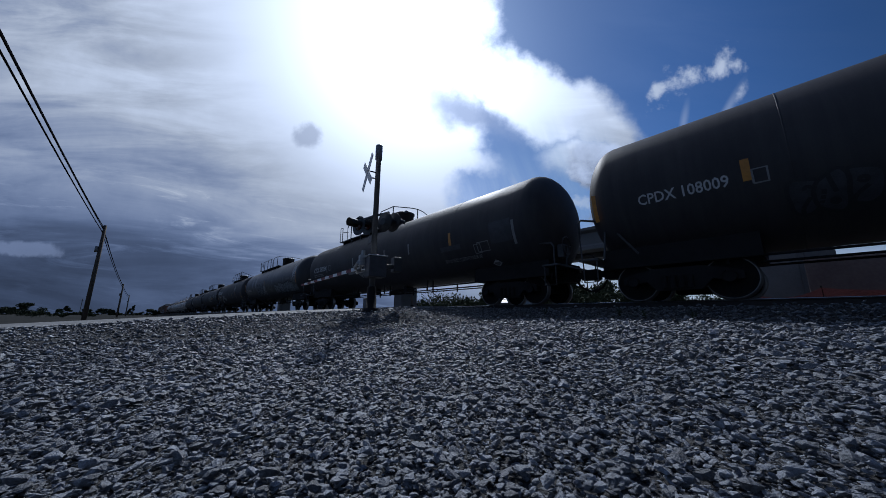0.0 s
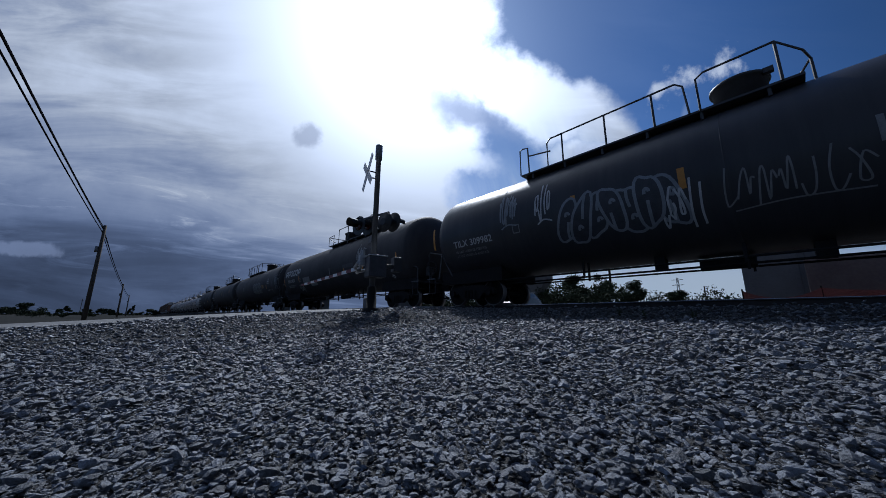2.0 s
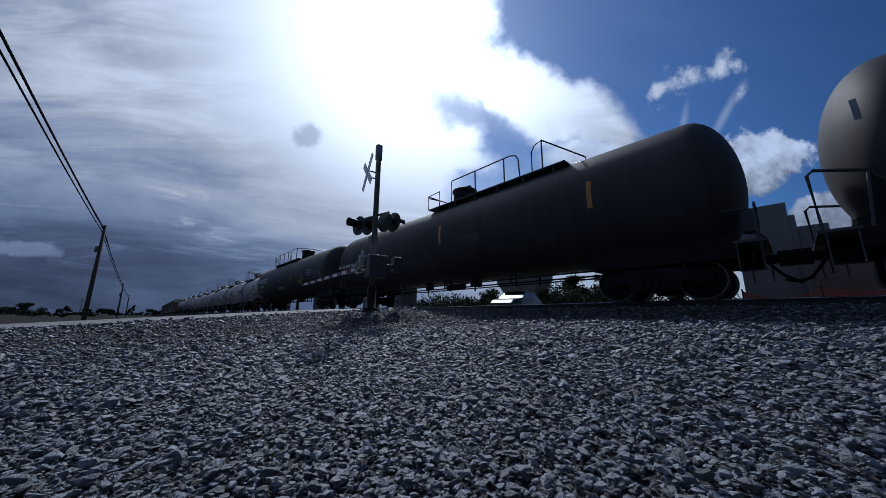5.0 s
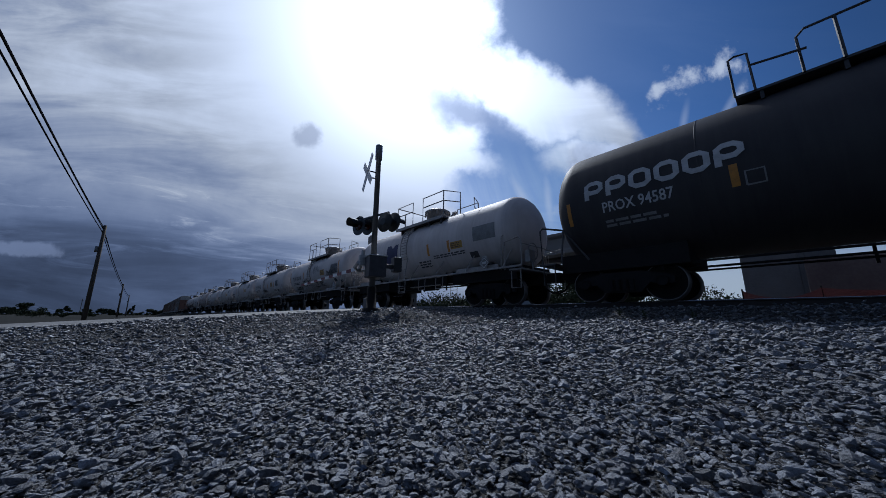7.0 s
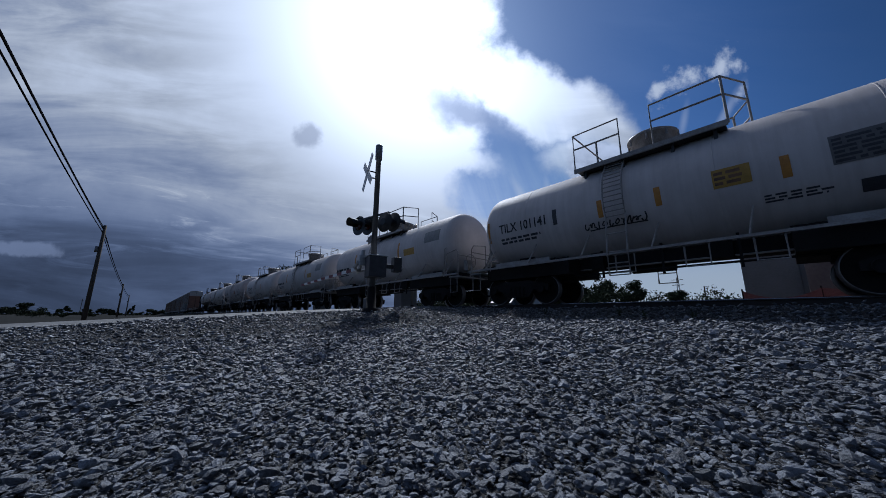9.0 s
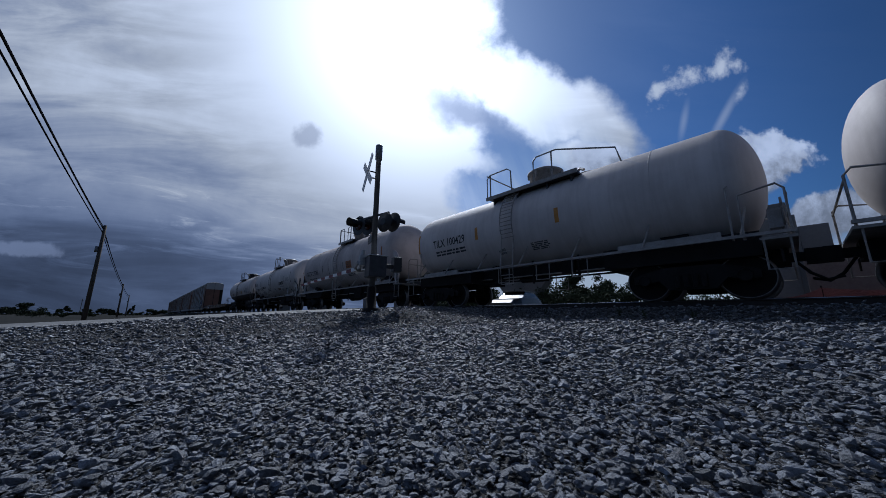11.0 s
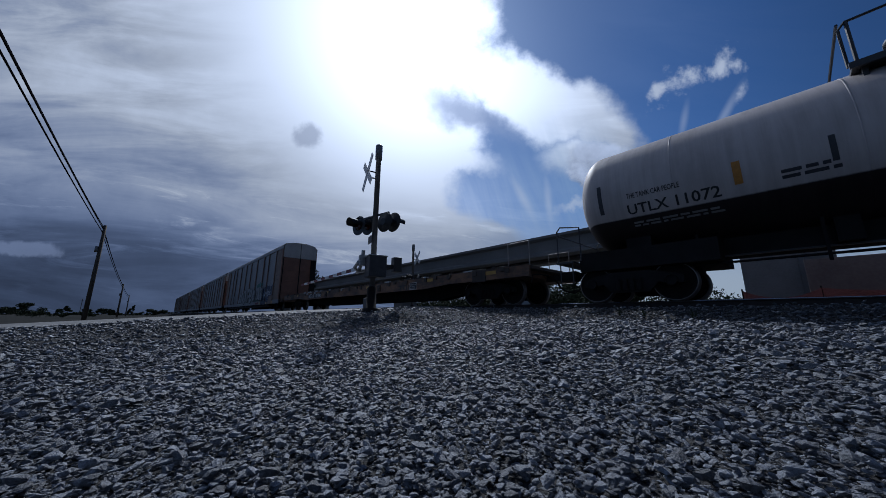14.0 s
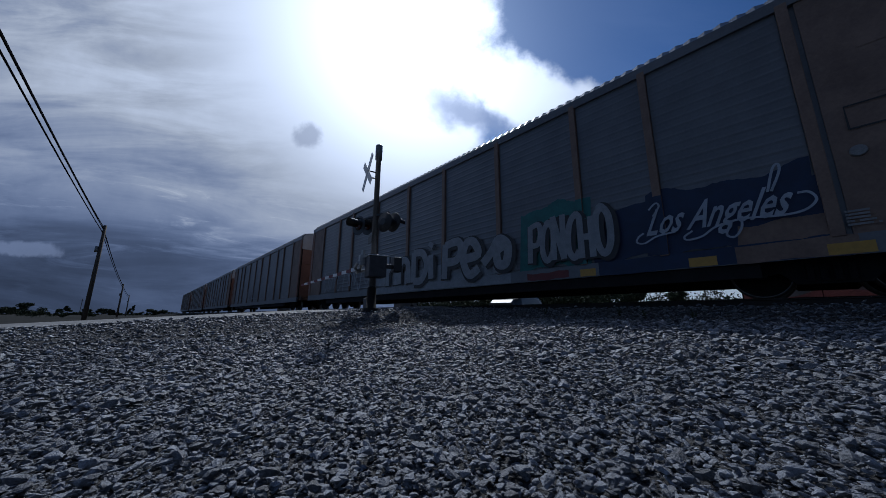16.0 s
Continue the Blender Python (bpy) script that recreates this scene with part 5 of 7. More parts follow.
def flatcar(front, rear):
    """A long flat car with a thick side sill, stake pockets and raised trailer fittings."""
    L = front - rear
    mid = (front + rear) / 2
    car = thing("flat_car", "long empty flat car with worn yellow-brown side sill", "flat car", "cars of the freight train")
    hl = L / 2 - 0.55
    bm = bmesh.new()
    box(bm, 0, 0, 1.10, 2 * hl, 2.9, 0.10)
    part("deck", bm, M["deck_old"], car, bevel=0.01)
    for y in (-1.47, 1.47):
        bm = bmesh.new()
        pts = [(-hl, 1.16), (hl, 1.16), (hl, 0.82), (hl - 3.6, 0.80), (hl - 5.0, 0.70), (-hl + 5.0, 0.70), (-hl + 3.6, 0.80), (-hl, 0.82)]
        a = [bm.verts.new((x, y - 0.04, z)) for x, z in pts]
        b = [bm.verts.new((x, y + 0.04, z)) for x, z in pts]
        bm.faces.new(a)
        bm.faces.new(b[::-1])
        for j in range(len(pts)):
            k = (j + 1) % len(pts)
            bm.faces.new((a[k], a[j], b[j], b[k]))
        part("side_sill", bm, M["deck"], car, "worn yellow-brown side sill")
        for k in range(17):
            bm = bmesh.new()
            xx = -hl + 0.8 + (2 * hl - 1.6) * k / 16
            box(bm, xx, y * 1.03, 1.06, 0.16, 0.07, 0.16)
            part("stake_pocket", bm, M["deck_old"], car)
        rnd = random.Random(17)
        xx = -hl + 0.6
        while xx < hl - 0.8:
            w, h = rnd.uniform(0.10, 0.55), rnd.uniform(0.03, 0.11)
            bm = bmesh.new()
            box(bm, xx + w / 2, y * rnd.uniform(0.93, 1.0), 1.16 + h / 2, w, 0.12, h)
            if rnd.random() < 0.4:
                box(bm, xx + w / 2, y * 1.04, 1.10, min(w, 0.16), 0.05, 0.12)
            part("deck_plate", bm, M["sign_grey"] if rnd.random() < 0.34 else M["deck_old"], car, bevel=0.006)
            xx += w + rnd.uniform(0.12, 0.62)
        for k in range(2):
            bm = bmesh.new()
            xx = -3.2 + 6.4 * k
            box(bm, xx, y * 1.045, 0.93, 0.26, 0.06, 0.30)
            rod(bm, (xx, y * 1.06, 0.93), (xx, y * 1.09, 0.93), 0.06, 10)
            part("tie_down_winch", bm, M["deck_old"], car, bevel=0.01)
    bm = bmesh.new()
    pts = [(-hl, 0.95), (hl, 0.95), (hl - 2.6, 0.70), (hl - 5.5, 0.31), (-hl + 5.5, 0.31), (-hl + 2.6, 0.70)]
    for y in (-0.3, 0.3):
        a = [bm.verts.new((x, y - 0.03, z)) for x, z in pts]
        b = [bm.verts.new((x, y + 0.03, z)) for x, z in pts]
        bm.faces.new(a)
        bm.faces.new(b[::-1])
        for j in range(len(pts)):
            k = (j + 1) % len(pts)
            bm.faces.new((a[k], a[j], b[j], b[k]))
    for k in range(12):
        box(bm, -hl + 1.5 + (2 * hl - 3) * k / 11, 0, 0.92, 0.12, 2.8, 0.22)
    part("centre_sill", bm, M["steel"], car)
    cm = cached("coupler", coupler_mesh)
    part("coupler", cm, None, car, m=pose(L / 2 - 0.22, 0, 0))
    part("coupler", cm, None, car, m=pose(-L / 2 + 0.22, 0, 0, 0, 0, 180))
    for s in (-1, 1):
        build_truck(car, s * (L / 2 - 2.55))
        for y in (-1.3, 1.3) if s > 0 else ():
            bm = bmesh.new()
            tube(bm, [(s * (hl - 0.1), y, 1.16), (s * (hl - 0.1), y, 1.95), (s * (hl - 0.9), y, 1.95), (s * (hl - 0.9), y, 1.16)], 0.022)
            part("grab_rail", bm, M["railing_white"], car)
        bm = bmesh.new()
        box(bm, s * (hl - 1.0), 0, 0.98, 1.5, 2.94, 0.30)
        part("end_sill", bm, M["deck"], car, bevel=0.015)
    for s in (-1, 1):
        bm = bmesh.new()
        box(bm, s * (hl - 2.0), -1.50, 0.98, 0.62, 0.06, 0.44)
        part("jacking_pad", bm, M["deck_old"], car, bevel=0.02)
    CARS.append((car, mid))
    return car, hl


def autorack(front, rear, art=False):
    """A tall covered car carrier: panelled sides between posts, corrugated roof, folding end doors."""
    L = front - rear
    mid = (front + rear) / 2
    hl = L / 2 - 1.2
    car = thing("autorack_car", "tall enclosed car carrier with brown end doors and graffiti" if art else "tall enclosed car carrier with grey panelled sides", "autorack car", "cars of the freight train")
    eave, sill = 5.65, 0.95
    stations = (-11.0, -8.54, -6.73, -3.97, -1.22, 1.22, 3.97, 6.73, 8.54, 11.0)
    # body core just inside the panels
    bm = bmesh.new()
    box(bm, 0, 0, (eave + sill) / 2, 2 * hl - 0.06, 2.86, eave - sill)
    part("body", bm, M["rack"], car)
    post = cached("rack_post", lambda: rack_post_mesh(eave, sill))
    for y in (-1, 1):
        for x in stations:
            part("side_post", post, None, car, m=pose(x, y * 1.47, 0))
        for a, b in zip(stations, stations[1:]):
            panel = cached("rack_panel%.2f" % (b - a), lambda: rack_panel_mesh(b - a - 0.2, eave - 0.12, sill + 0.05))
            part("side_panel", panel, None, car, m=pose((a + b) / 2, y * 1.45, 0, 0, 0, 0 if y < 0 else 180))
        bm = bmesh.new()
        box(bm, 0, y * 1.45, eave + 0.02, 2 * hl, 0.14, 0.24)
        part("top_chord", bm, M["rack"], car)
        bm = bmesh.new()
        box(bm, 0, y * 1.46, 0.80, 2 * hl, 0.10, 0.34)
        part("side_sill", bm, M["rack"], car)
        bm = bmesh.new()
        box(bm, 0, y * 1.40, 0.49, 2 * hl - 6.0, 0.08, 0.28)
        part("lower_sill", bm, M["steel"], car)
    # roof: corrugated sheets falling to both eaves
    bm = bmesh.new()
    m = 190
    prof = [(-1.50, eave + 0.10), (-1.32, eave + 0.34), (-0.5, eave + 0.52), (0.5, eave + 0.52), (1.32, eave + 0.34), (1.50, eave + 0.10)]
    prev = None
    for i in range(m + 1):
        x = -hl + 2 * hl * i / m
        d = 0.05 if i % 2 else 0.0
        cur = [bm.verts.new((x, y, z + d)) for y, z in prof]
        if prev:
            for j in range(5):
                bm.faces.new((prev[j], prev[j + 1], cur[j + 1], cur[j]))
        prev = cur
    part("roof", bm, M["rack"], car)
    for s in (-1, 1):
        for y in (-1.455, 1.455):
            bm = bmesh.new()
            box(bm, s * (hl - 0.92), y, (eave + sill) / 2, 1.84, 0.05, eave - sill)
            side = part("end_side", bm, M["rack_post"], car, "dull brown steel end panel")
            for zz in (1.5, 2.4, 3.3, 4.2):
                bm = bmesh.new()
                box(bm, s * (hl - 0.75), y * 1.012, zz, 1.1, 0.03, 0.05)
                part("rib", bm, M["rack_post"], side)
        for y in (-1.47, 1.47):
            bm = bmesh.new()
            box(bm, s * (hl - 0.16), y, (eave + sill) / 2 - 0.1, 0.30, 0.10, eave - sill - 0.25)
            part("corner_post", bm, M["rack_end"], car, "rust-brown corner post", bevel=0.012)
        for y in (-0.73, 0.73):
            bm = bmesh.new()
            box(bm, s * (hl + 0.02), y, (4.72 + sill) / 2, 0.10, 1.40, 4.72 - sill)
            for zz in (1.6, 2.6, 3.6):
                box(bm, s * (hl + 0.09), y, zz, 0.05, 1.3, 0.08)
            part("end_door", bm, M["rack_end"], car, "rust-brown end door", bevel=0.008)
            bm = bmesh.new()
            sx = s * (hl + 0.02)
            pts = [(y - 0.70, 4.74), (y + 0.70, 4.74), (y + 0.70, eave + (0.05 if y > 0 else 0.5)), (y + 0.55 * (1 if y > 0 else 0) , eave + 0.5), (y - 0.70, eave + (0.5 if y > 0 else 0.05))]
            if y > 0:
                pts = [(0.03, 4.74), (1.43, 4.74), (1.43, eave + 0.08), (1.25, eave + 0.36), (0.5, eave + 0.52), (0.03, eave + 0.52)]
            else:
                pts = [(-1.43, 4.74), (-0.03, 4.74), (-0.03, eave + 0.52), (-0.5, eave + 0.52), (-1.25, eave + 0.36), (-1.43, eave + 0.08)]
            a = [bm.verts.new((sx - 0.04, p, q)) for p, q in pts]
            b = [bm.verts.new((sx + 0.04, p, q)) for p, q in pts]
            bm.faces.new(a)
            bm.faces.new(b[::-1])
            for j in range(len(pts)):
                k = (j + 1) % len(pts)
                bm.faces.new((a[k], a[j], b[j], b[k]))
            part("end_top", bm, M["rack_white"], car, "off-white upper end panel")
        bm = bmesh.new()
        for y in (-1.44, 0.0, 1.44):
            rod(bm, (s * (hl + 0.12), y, 0.95), (s * (hl + 0.12), y, 4.75), 0.035, 8)
        box(bm, s * (hl + 0.16), 1.2, 2.8, 0.16, 0.45, 3.7)
        part("door_bar", bm, M["steel"], car)
        bm = bmesh.new()
        box(bm, s * (hl + 0.15), 0, 0.92, 0.6, 2.7, 0.36)
        part("end_sill", bm, M["deck"], car, bevel=0.02)
        build_truck(car, s * (L / 2 - 3.35))
    bm = bmesh.new()
    box(bm, 0, 0, 0.78, 2 * hl + 0.4, 0.6, 0.32)
    for x in stations:
        box(bm, x, 0, 0.84, 0.14, 2.8, 0.2)
    part("centre_sill", bm, M["steel"], car)
    cm = cached("coupler", coupler_mesh)
    part("coupler", cm, None, car, m=pose(L / 2 - 0.22, 0, 0))
    part("coupler", cm, None, car, m=pose(-L / 2 + 0.22, 0, 0, 0, 0, 180))
    CARS.append((car, mid))
    return car, hl, stations


def rack_post_mesh(eave, sill):
    bm = bmesh.new()
    box(bm, 0, 0, (eave + sill) / 2, 0.17, 0.12, eave - sill)
    return mesh_of(bm, "side_post", M["rack_post"], 0.012)


def rack_panel_mesh(w, top, bottom):
    """Thin sheet with level ribs."""
    bm = bmesh.new()
    n = 22
    prev = None
    for i in range(n + 1):
        z = bottom + (top - bottom) * i / n
        for dz, dy in ((0.0, 0.0), (0.05, -0.009), (0.10, 0.0)):
            cur = [bm.verts.new((x, dy, z + dz)) for x in (-w / 2, w / 2)]
            if prev:
                bm.faces.new((prev[0], prev[1], cur[1], cur[0]))
            prev = cur
    return mesh_of(bm, "side_panel", M["rack"])


car_r, r_half = flatcar(-239.0, -263.5)
racks = [autorack(-263.5 - 28.4 * k, -263.5 - 28.4 * (k + 1), k == 0) for k in range(5)]


def on_side(car, name, bm, mat, x, z, lift=0.0, label="", y=-1.54):
    """Paint or plates on the flat near side of a car."""
    x += 0.3 if car is car_r else 0.0
    bmesh.ops.translate(bm, verts=bm.verts[:], vec=(x, y - lift, z))
    return part(name, bm, mat, car, label)


def flatcar_marks():
    bm = text_bm("XTTX 142445", 0.24)
    k = 2.2 / max(v.co.x for v in bm.verts)
    bmesh.ops.transform(bm, matrix=Matrix.Diagonal((k, 1, 1, 1)), verts=bm.verts[:])
    for x, w in ((-6.6, 0.95), (-5.55, 1.3)):
        on_side(car_r, "number_panel", sheet_bm(w, 0.27), M["letter_black"], x, 0.775, 0.002, "", -1.515)
    on_side(car_r, "lettering", bm, M["letter"], -6.5, 0.80, 0.004, "", -1.515)
    bm = bmesh.new()
    for x0, w, z0, h in ((0.0, 0.22, 0.16, 0.05), (0.08, 0.06, 0.0, 0.16), (0.27, 0.22, 0.16, 0.05), (0.35, 0.06, 0.0, 0.16), (0.56, 0.06, 0.0, 0.21), (0.68, 0.06, 0.0, 0.21)):
        bm.faces.new([bm.verts.new((p, 0, q)) for p, q in ((x0, z0), (x0 + w, z0), (x0 + w, z0 + h), (x0, z0 + h))])
    on_side(car_r, "owner_mark", bm, M["letter_black"], 4.6, 0.74, 0.004, "black block-shaped owner mark", -1.515)
    on_side(car_r, "data_panel", sheet_bm(0.47, 0.28), M["letter_black"], 5.42, 0.73, 0.004, "", -1.515)
    on_side(car_r, "panel_border", stroke_bm([[(0, 0), (0.47, 0), (0.47, 0.28), (0, 0.28), (0, 0)]], 0.022), M["letter"], 5.42, 0.73, 0.006, "", -1.515)
    tagged(on_side(car_r, "data_panel", bars_bm(0.40, 0.22, 3, 4), M["patch"], 5.45, 0.76, 0.006, "", -1.515), kind="stuff")
    for x in (-9.0, -3.6, 1.6, 6.4, 9.6):
        on_side(car_r, "reflector", sheet_bm(0.55, 0.12), M["yellow_sign"], x, 0.98, 0.004, "", -1.515)


# bold letter strokes in a unit square
GLYPHS = {
    "P": (((0.05, 0.0), (0.0, 1.0)), ((0.0, 0.95), (0.55, 1.0), (0.72, 0.76), (0.55, 0.48), (0.05, 0.46))),
    "O": (((0.35, 1.0), (0.04, 0.78), (0.04, 0.25), (0.35, 0.0), (0.68, 0.24), (0.68, 0.76), (0.35, 1.0), (0.2, 0.95)),),
    "N": (((0.0, 0.0), (0.02, 1.0)), ((0.02, 1.0), (0.3, 0.5), (0.6, 0.0)), ((0.6, 0.0), (0.62, 1.0))),
    "C": (((0.66, 0.86), (0.4, 1.0), (0.06, 0.76), (0.06, 0.24), (0.4, 0.0), (0.68, 0.16)),),
    "H": (((0.02, 0.0), (0.0, 1.0)), ((0.62, 0.0), (0.6, 1.0)), ((0.0, 0.52), (0.62, 0.5))),
    "D": (((0.04, 0.0), (0.0, 1.0)), ((0.0, 0.97), (0.5, 0.92), (0.74, 0.5), (0.5, 0.06), (0.04, 0.03))),
    "n": (((0.04, 0.0), (0.0, 0.72)), ((0.0, 0.55), (0.3, 0.74), (0.58, 0.58), (0.62, 0.0))),
    "h": (((0.04, 0.0), (0.0, 1.0)), ((0.02, 0.45), (0.32, 0.66), (0.56, 0.5), (0.6, 0.0))),
    "i": (((0.2, 0.0), (0.18, 0.66)), ((0.14, 0.88), (0.24, 1.0))),
    "e": (((0.08, 0.42), (0.66, 0.48), (0.5, 0.8), (0.2, 0.8), (0.06, 0.4), (0.3, 0.02), (0.68, 0.16)),),
    "~": (((0.0, 0.25), (0.3, 0.5), (0.55, 0.78), (0.85, 0.6), (0.8, 0.2), (0.55, 0.2), (0.5, 0.5), (0.75, 0.62)),),
}


def bold(car, word, x, z, pitch, high, width, fill, seed, lift, label):
    """Sprayed block letters: a black outline and a paler fill over it, each letter a little askew."""
    rnd = random.Random(seed)
    for i, ch in enumerate(word):
        dz, dx, lean = rnd.uniform(-0.06, 0.06) * high, rnd.uniform(-0.03, 0.03), rnd.uniform(-0.08, 0.10)
        hh = high * rnd.uniform(0.92, 1.08)
        lines = [flow([(p * pitch * 1.22 + dx + lean * q * hh, q * hh + dz) for p, q in line], 5) for line in GLYPHS[ch]]
        shade = stroke_bm([[(p + 0.05, q - 0.05) for p, q in line] for line in lines], width * 1.25 + 0.09)
        on_side(car, "graffiti_outline", shade, M["letter_black"], x + pitch * i, z, lift + 0.003 * (i % 2))
        on_side(car, "graffiti_fill", stroke_bm(lines, width), fill, x + pitch * i, z, lift + 0.008 + 0.003 * (i % 2), label)


def rack_art(car, stations):
    for w, h, skew, rag, seed, mat, x, z, label in ((2.2, 1.85, 0.12, 0.14, 5, "paint_teal", 4.72, 0.98, "teal sprayed background"), (4.1, 1.25, -0.05, 0.16, 6, "paint_deep", 7.0, 0.98, "deep blue sprayed background"),
                                                   (2.6, 1.42, 0.1, 0.14, 8, "paint_deep", 8.2, 0.98, ""), (8.6, 0.62, 0.0, 0.10, 7, "paint_silver", -4.0, 0.98, "dull silver sprayed base band"),
                                                   (1.25, 0.40, 0.05, 0.05, 10, "rack_post", 9.75, 0.98, "")):
        on_side(car, "paint_patch", sheet_bm(w, h, skew, rag, seed), M[mat], x, z, 0.0005 * seed, label, -1.467)
        # the same paint where it crosses the posts
        for px in stations:
            if x + 0.1 < px < x + w - 0.1:
                on_side(car, "paint_patch", sheet_bm(0.168, h * 0.97), M[mat], px - 0.084, z, 0.0005 * seed, "", -1.532)
    on_side(car, "paint_patch", sheet_bm(4.0, 0.34, 0, 0.02, 11), M["paint_deep"], 7.1, 0.64, 0.0, "", -1.5135)
    on_side(car, "paint_patch", sheet_bm(8.4, 0.30, 0, 0.02, 13), M["paint_silver"], -4.0, 0.66, 0.0, "", -1.5135)
    on_side(car, "paint_patch", sheet_bm(1.3, 0.20, 0, 0.03, 9), M["paint_red"], 5.0, 0.66, 0.0, "", -1.516)
    on_side(car, "paint_patch", sheet_bm(1.5, 0.33, 0, 0.02, 12), M["rack_post"], 9.7, 0.64, 0.0, "", -1.516)
    bold(car, "hnDiPe~", -2.7, 1.08, 1.0, 1.38, 0.32, M["paint_silver"], 31, 0.004, "fat silver graffiti letters with black outlines")
    bold(car, "PONCHO", 5.12, 1.16, 0.40, 1.18, 0.17, M["paint_silver"], 33, 0.004, "silver graffiti letters with black outlines")
    on_side(car, "graffiti", scrawl(6.0, 1.25, 8, 35, 0.11), M["paint_silver"], -10.4, 1.0, 0.004, "sprayed graffiti tag")
    bm = text_bm("Los Angeles", 0.50)
    k = 2.25 / max(v.co.x for v in bm.verts)
    bmesh.ops.transform(bm, matrix=Matrix.Diagonal((k, 1, 1.15, 1)), verts=bm.verts[:])
    for v in bm.verts:
        v.co.x += 0.42 * v.co.z
    on_side(car, "lettering", bm, M["paint_pale"], 8.22, 1.46, 0.012, "pale blue sprayed handwriting")
    sweep = stroke_bm(map(flow, [[(0.0, 0.10), (-0.12, 0.02), (-0.16, -0.10), (0.0, -0.14), (0.25, -0.02), (0.6, 0.02)],
                       [(0.9, -0.02), (0.75, -0.12), (0.8, -0.2), (1.05, -0.16), (1.3, 0.0), (1.7, 0.07), (2.2, 0.02), (2.5, 0.05), (2.66, 0.2), (2.6, 0.36), (2.46, 0.38)],
                       [(1.5, 0.0), (1.43, -0.2), (1.54, -0.26), (1.66, -0.1), (1.68, 0.1)],
                       [(2.1, 0.5), (2.22, 0.92), (2.30, 1.0), (2.30, 0.85), (2.15, 0.5)], [(0.15, 0.62), (0.3, 0.75), (0.36, 0.66), (0.22, 0.45)]]), 0.04)
    on_side(car, "flourish", sweep, M["paint_pale"], 8.2, 1.43, 0.014)
    for x, w in ((6.62, 0.40), (8.95, 0.46), (10.85, 0.50)):
        on_side(car, "reflector", sheet_bm(w, 0.19), M["yellow_sign"], x, 0.65, 0.0, "", -1.520)
    tagged(on_side(car, "data_panel", bars_bm(0.34, 0.28, 5, 6), M["patch"], 11.12, 1.10, 0.0, "", -1.536), kind="stuff")
    on_side(car, "placard_frame", stroke_bm([[(0, 0), (0.9, 0), (0.9, 0.42), (0, 0.42), (0, 0)]], 0.03), M["letter_black"], 11.4, 2.75, 0.0, "", -1.50)
    bm = bmesh.new()
    lathe(bm, [(-0.03, 0.09), (0.0, 0.10), (0.02, 0.10)], 18, "Y")
    on_side(car, "lock_disc", bm, M["patch"], 11.43, 2.35, 0.0, "", -1.50)


flatcar_marks()
rack_art(racks[0][0], racks[0][2])
for seed, (car, hl, stations) in enumerate(racks[1:]):
    on_side(car, "graffiti", scrawl(5.0, 1.2, 7, 60 + seed, 0.09), M["paint_silver"], -4.0 + 2.0 * seed, 1.3, 0.0, "sprayed graffiti tag")


# markings on the tanks
car_a.words("CPDX 108009", 0.23, -8.14, 2.19, 1.63)
car_a.stripe(-6.31, 2.21, 0.43, M["yellow"], 0.13)
car_a.frame_plate(-6.17, 2.14, 0.21, 0.27, M["patch"])
car_a.bubbles(-5.73, 1.50, 0.96, 0.72, 3, M["patch_dark"], M["letter_black"], 3)
car_a.stripe(-9.17, 2.01, 0.70, M["yellow"], 0.10)
car_b.words("CTCX 780184", 0.29, -7.88, 2.43, 1.99)
car_b.stripe(-5.83, 2.30, 0.45, M["patch"], 0.07)
car_b.frame_plate(-5.52, 2.39, 0.27, 0.31, M["patch"])
car_b.bars(-7.89, 2.13, 1.54, 0.21, 2, M["patch"], 2)
car_b.stripe(5.52, 2.25, 0.48, M["yellow"], 0.13)
car_b.stripe(2.92, 2.27, 0.46, M["patch"], 0.08)
car_b.stripe(0.95, 2.31, 0.43, M["patch"], 0.08)
car_b.stripe(-2.32, 2.27, 0.52, M["patch"], 0.08)
car_b.plate(-2.80, 2.03, 0.71, 0.24, M["patch_dark"])
car_b.tag(-1.74, 1.79, 1.43, 0.55, 6, M["patch"], 5, 0.050)
car_b.plate(5.01, 2.06, 1.08, 0.19, M["patch_dark"])
car_b.words("NON ODORIZED LIQUEFIED PETROLEUM GAS", 0.14, 5.07, 1.65, 1.89, M["patch"])
car_b.frame_plate(6.73, 1.81, 0.29, 0.33, M["patch"])
car_b.plate(-3.02, 1.90, 0.74, 0.30, M["patch"])
car_b.plate(7.52, 2.01, 0.87, 0.73, M["patch_dark"])
car_b.stripe(8.42, 1.88, 0.79, M["patch"], 0.10)
car_b.frame_plate(6.88, 1.84, 0.51, 0.34, M["patch"])
car_b.diamond(7.24, 1.33, 0.37, 0.32, M["letter"])
car_b.tag(-1.87, 1.65, 0.63, 0.60, 4, M["patch"], 6, 0.070)
car_c.words("TILX 309982", 0.23, -7.85, 2.11, 1.81)
car_c.stripe(-8.96, 2.19, 0.85, M["yellow"], 0.10)
car_c.tag(-7.84, 1.45, 1.16, 0.24, 5, M["patch_dark"], 41, 0.050)
car_c.words("LD LMT 162800 LB 73850 KG", 0.09, -7.83, 1.91, 1.48, M["patch"])
car_c.words("LT WT 100200 LB 45450 KG", 0.09, -7.83, 1.77, 1.50, M["patch"])
car_c.frame_plate(-5.16, 2.19, 0.23, 0.25, M["patch"])
car_c.stripe(-5.43, 2.44, 1.02, M["patch"], 0.08)
car_c.tag(-4.32, 2.34, 0.53, 1.23, 3, M["letter"], 8, 0.050)
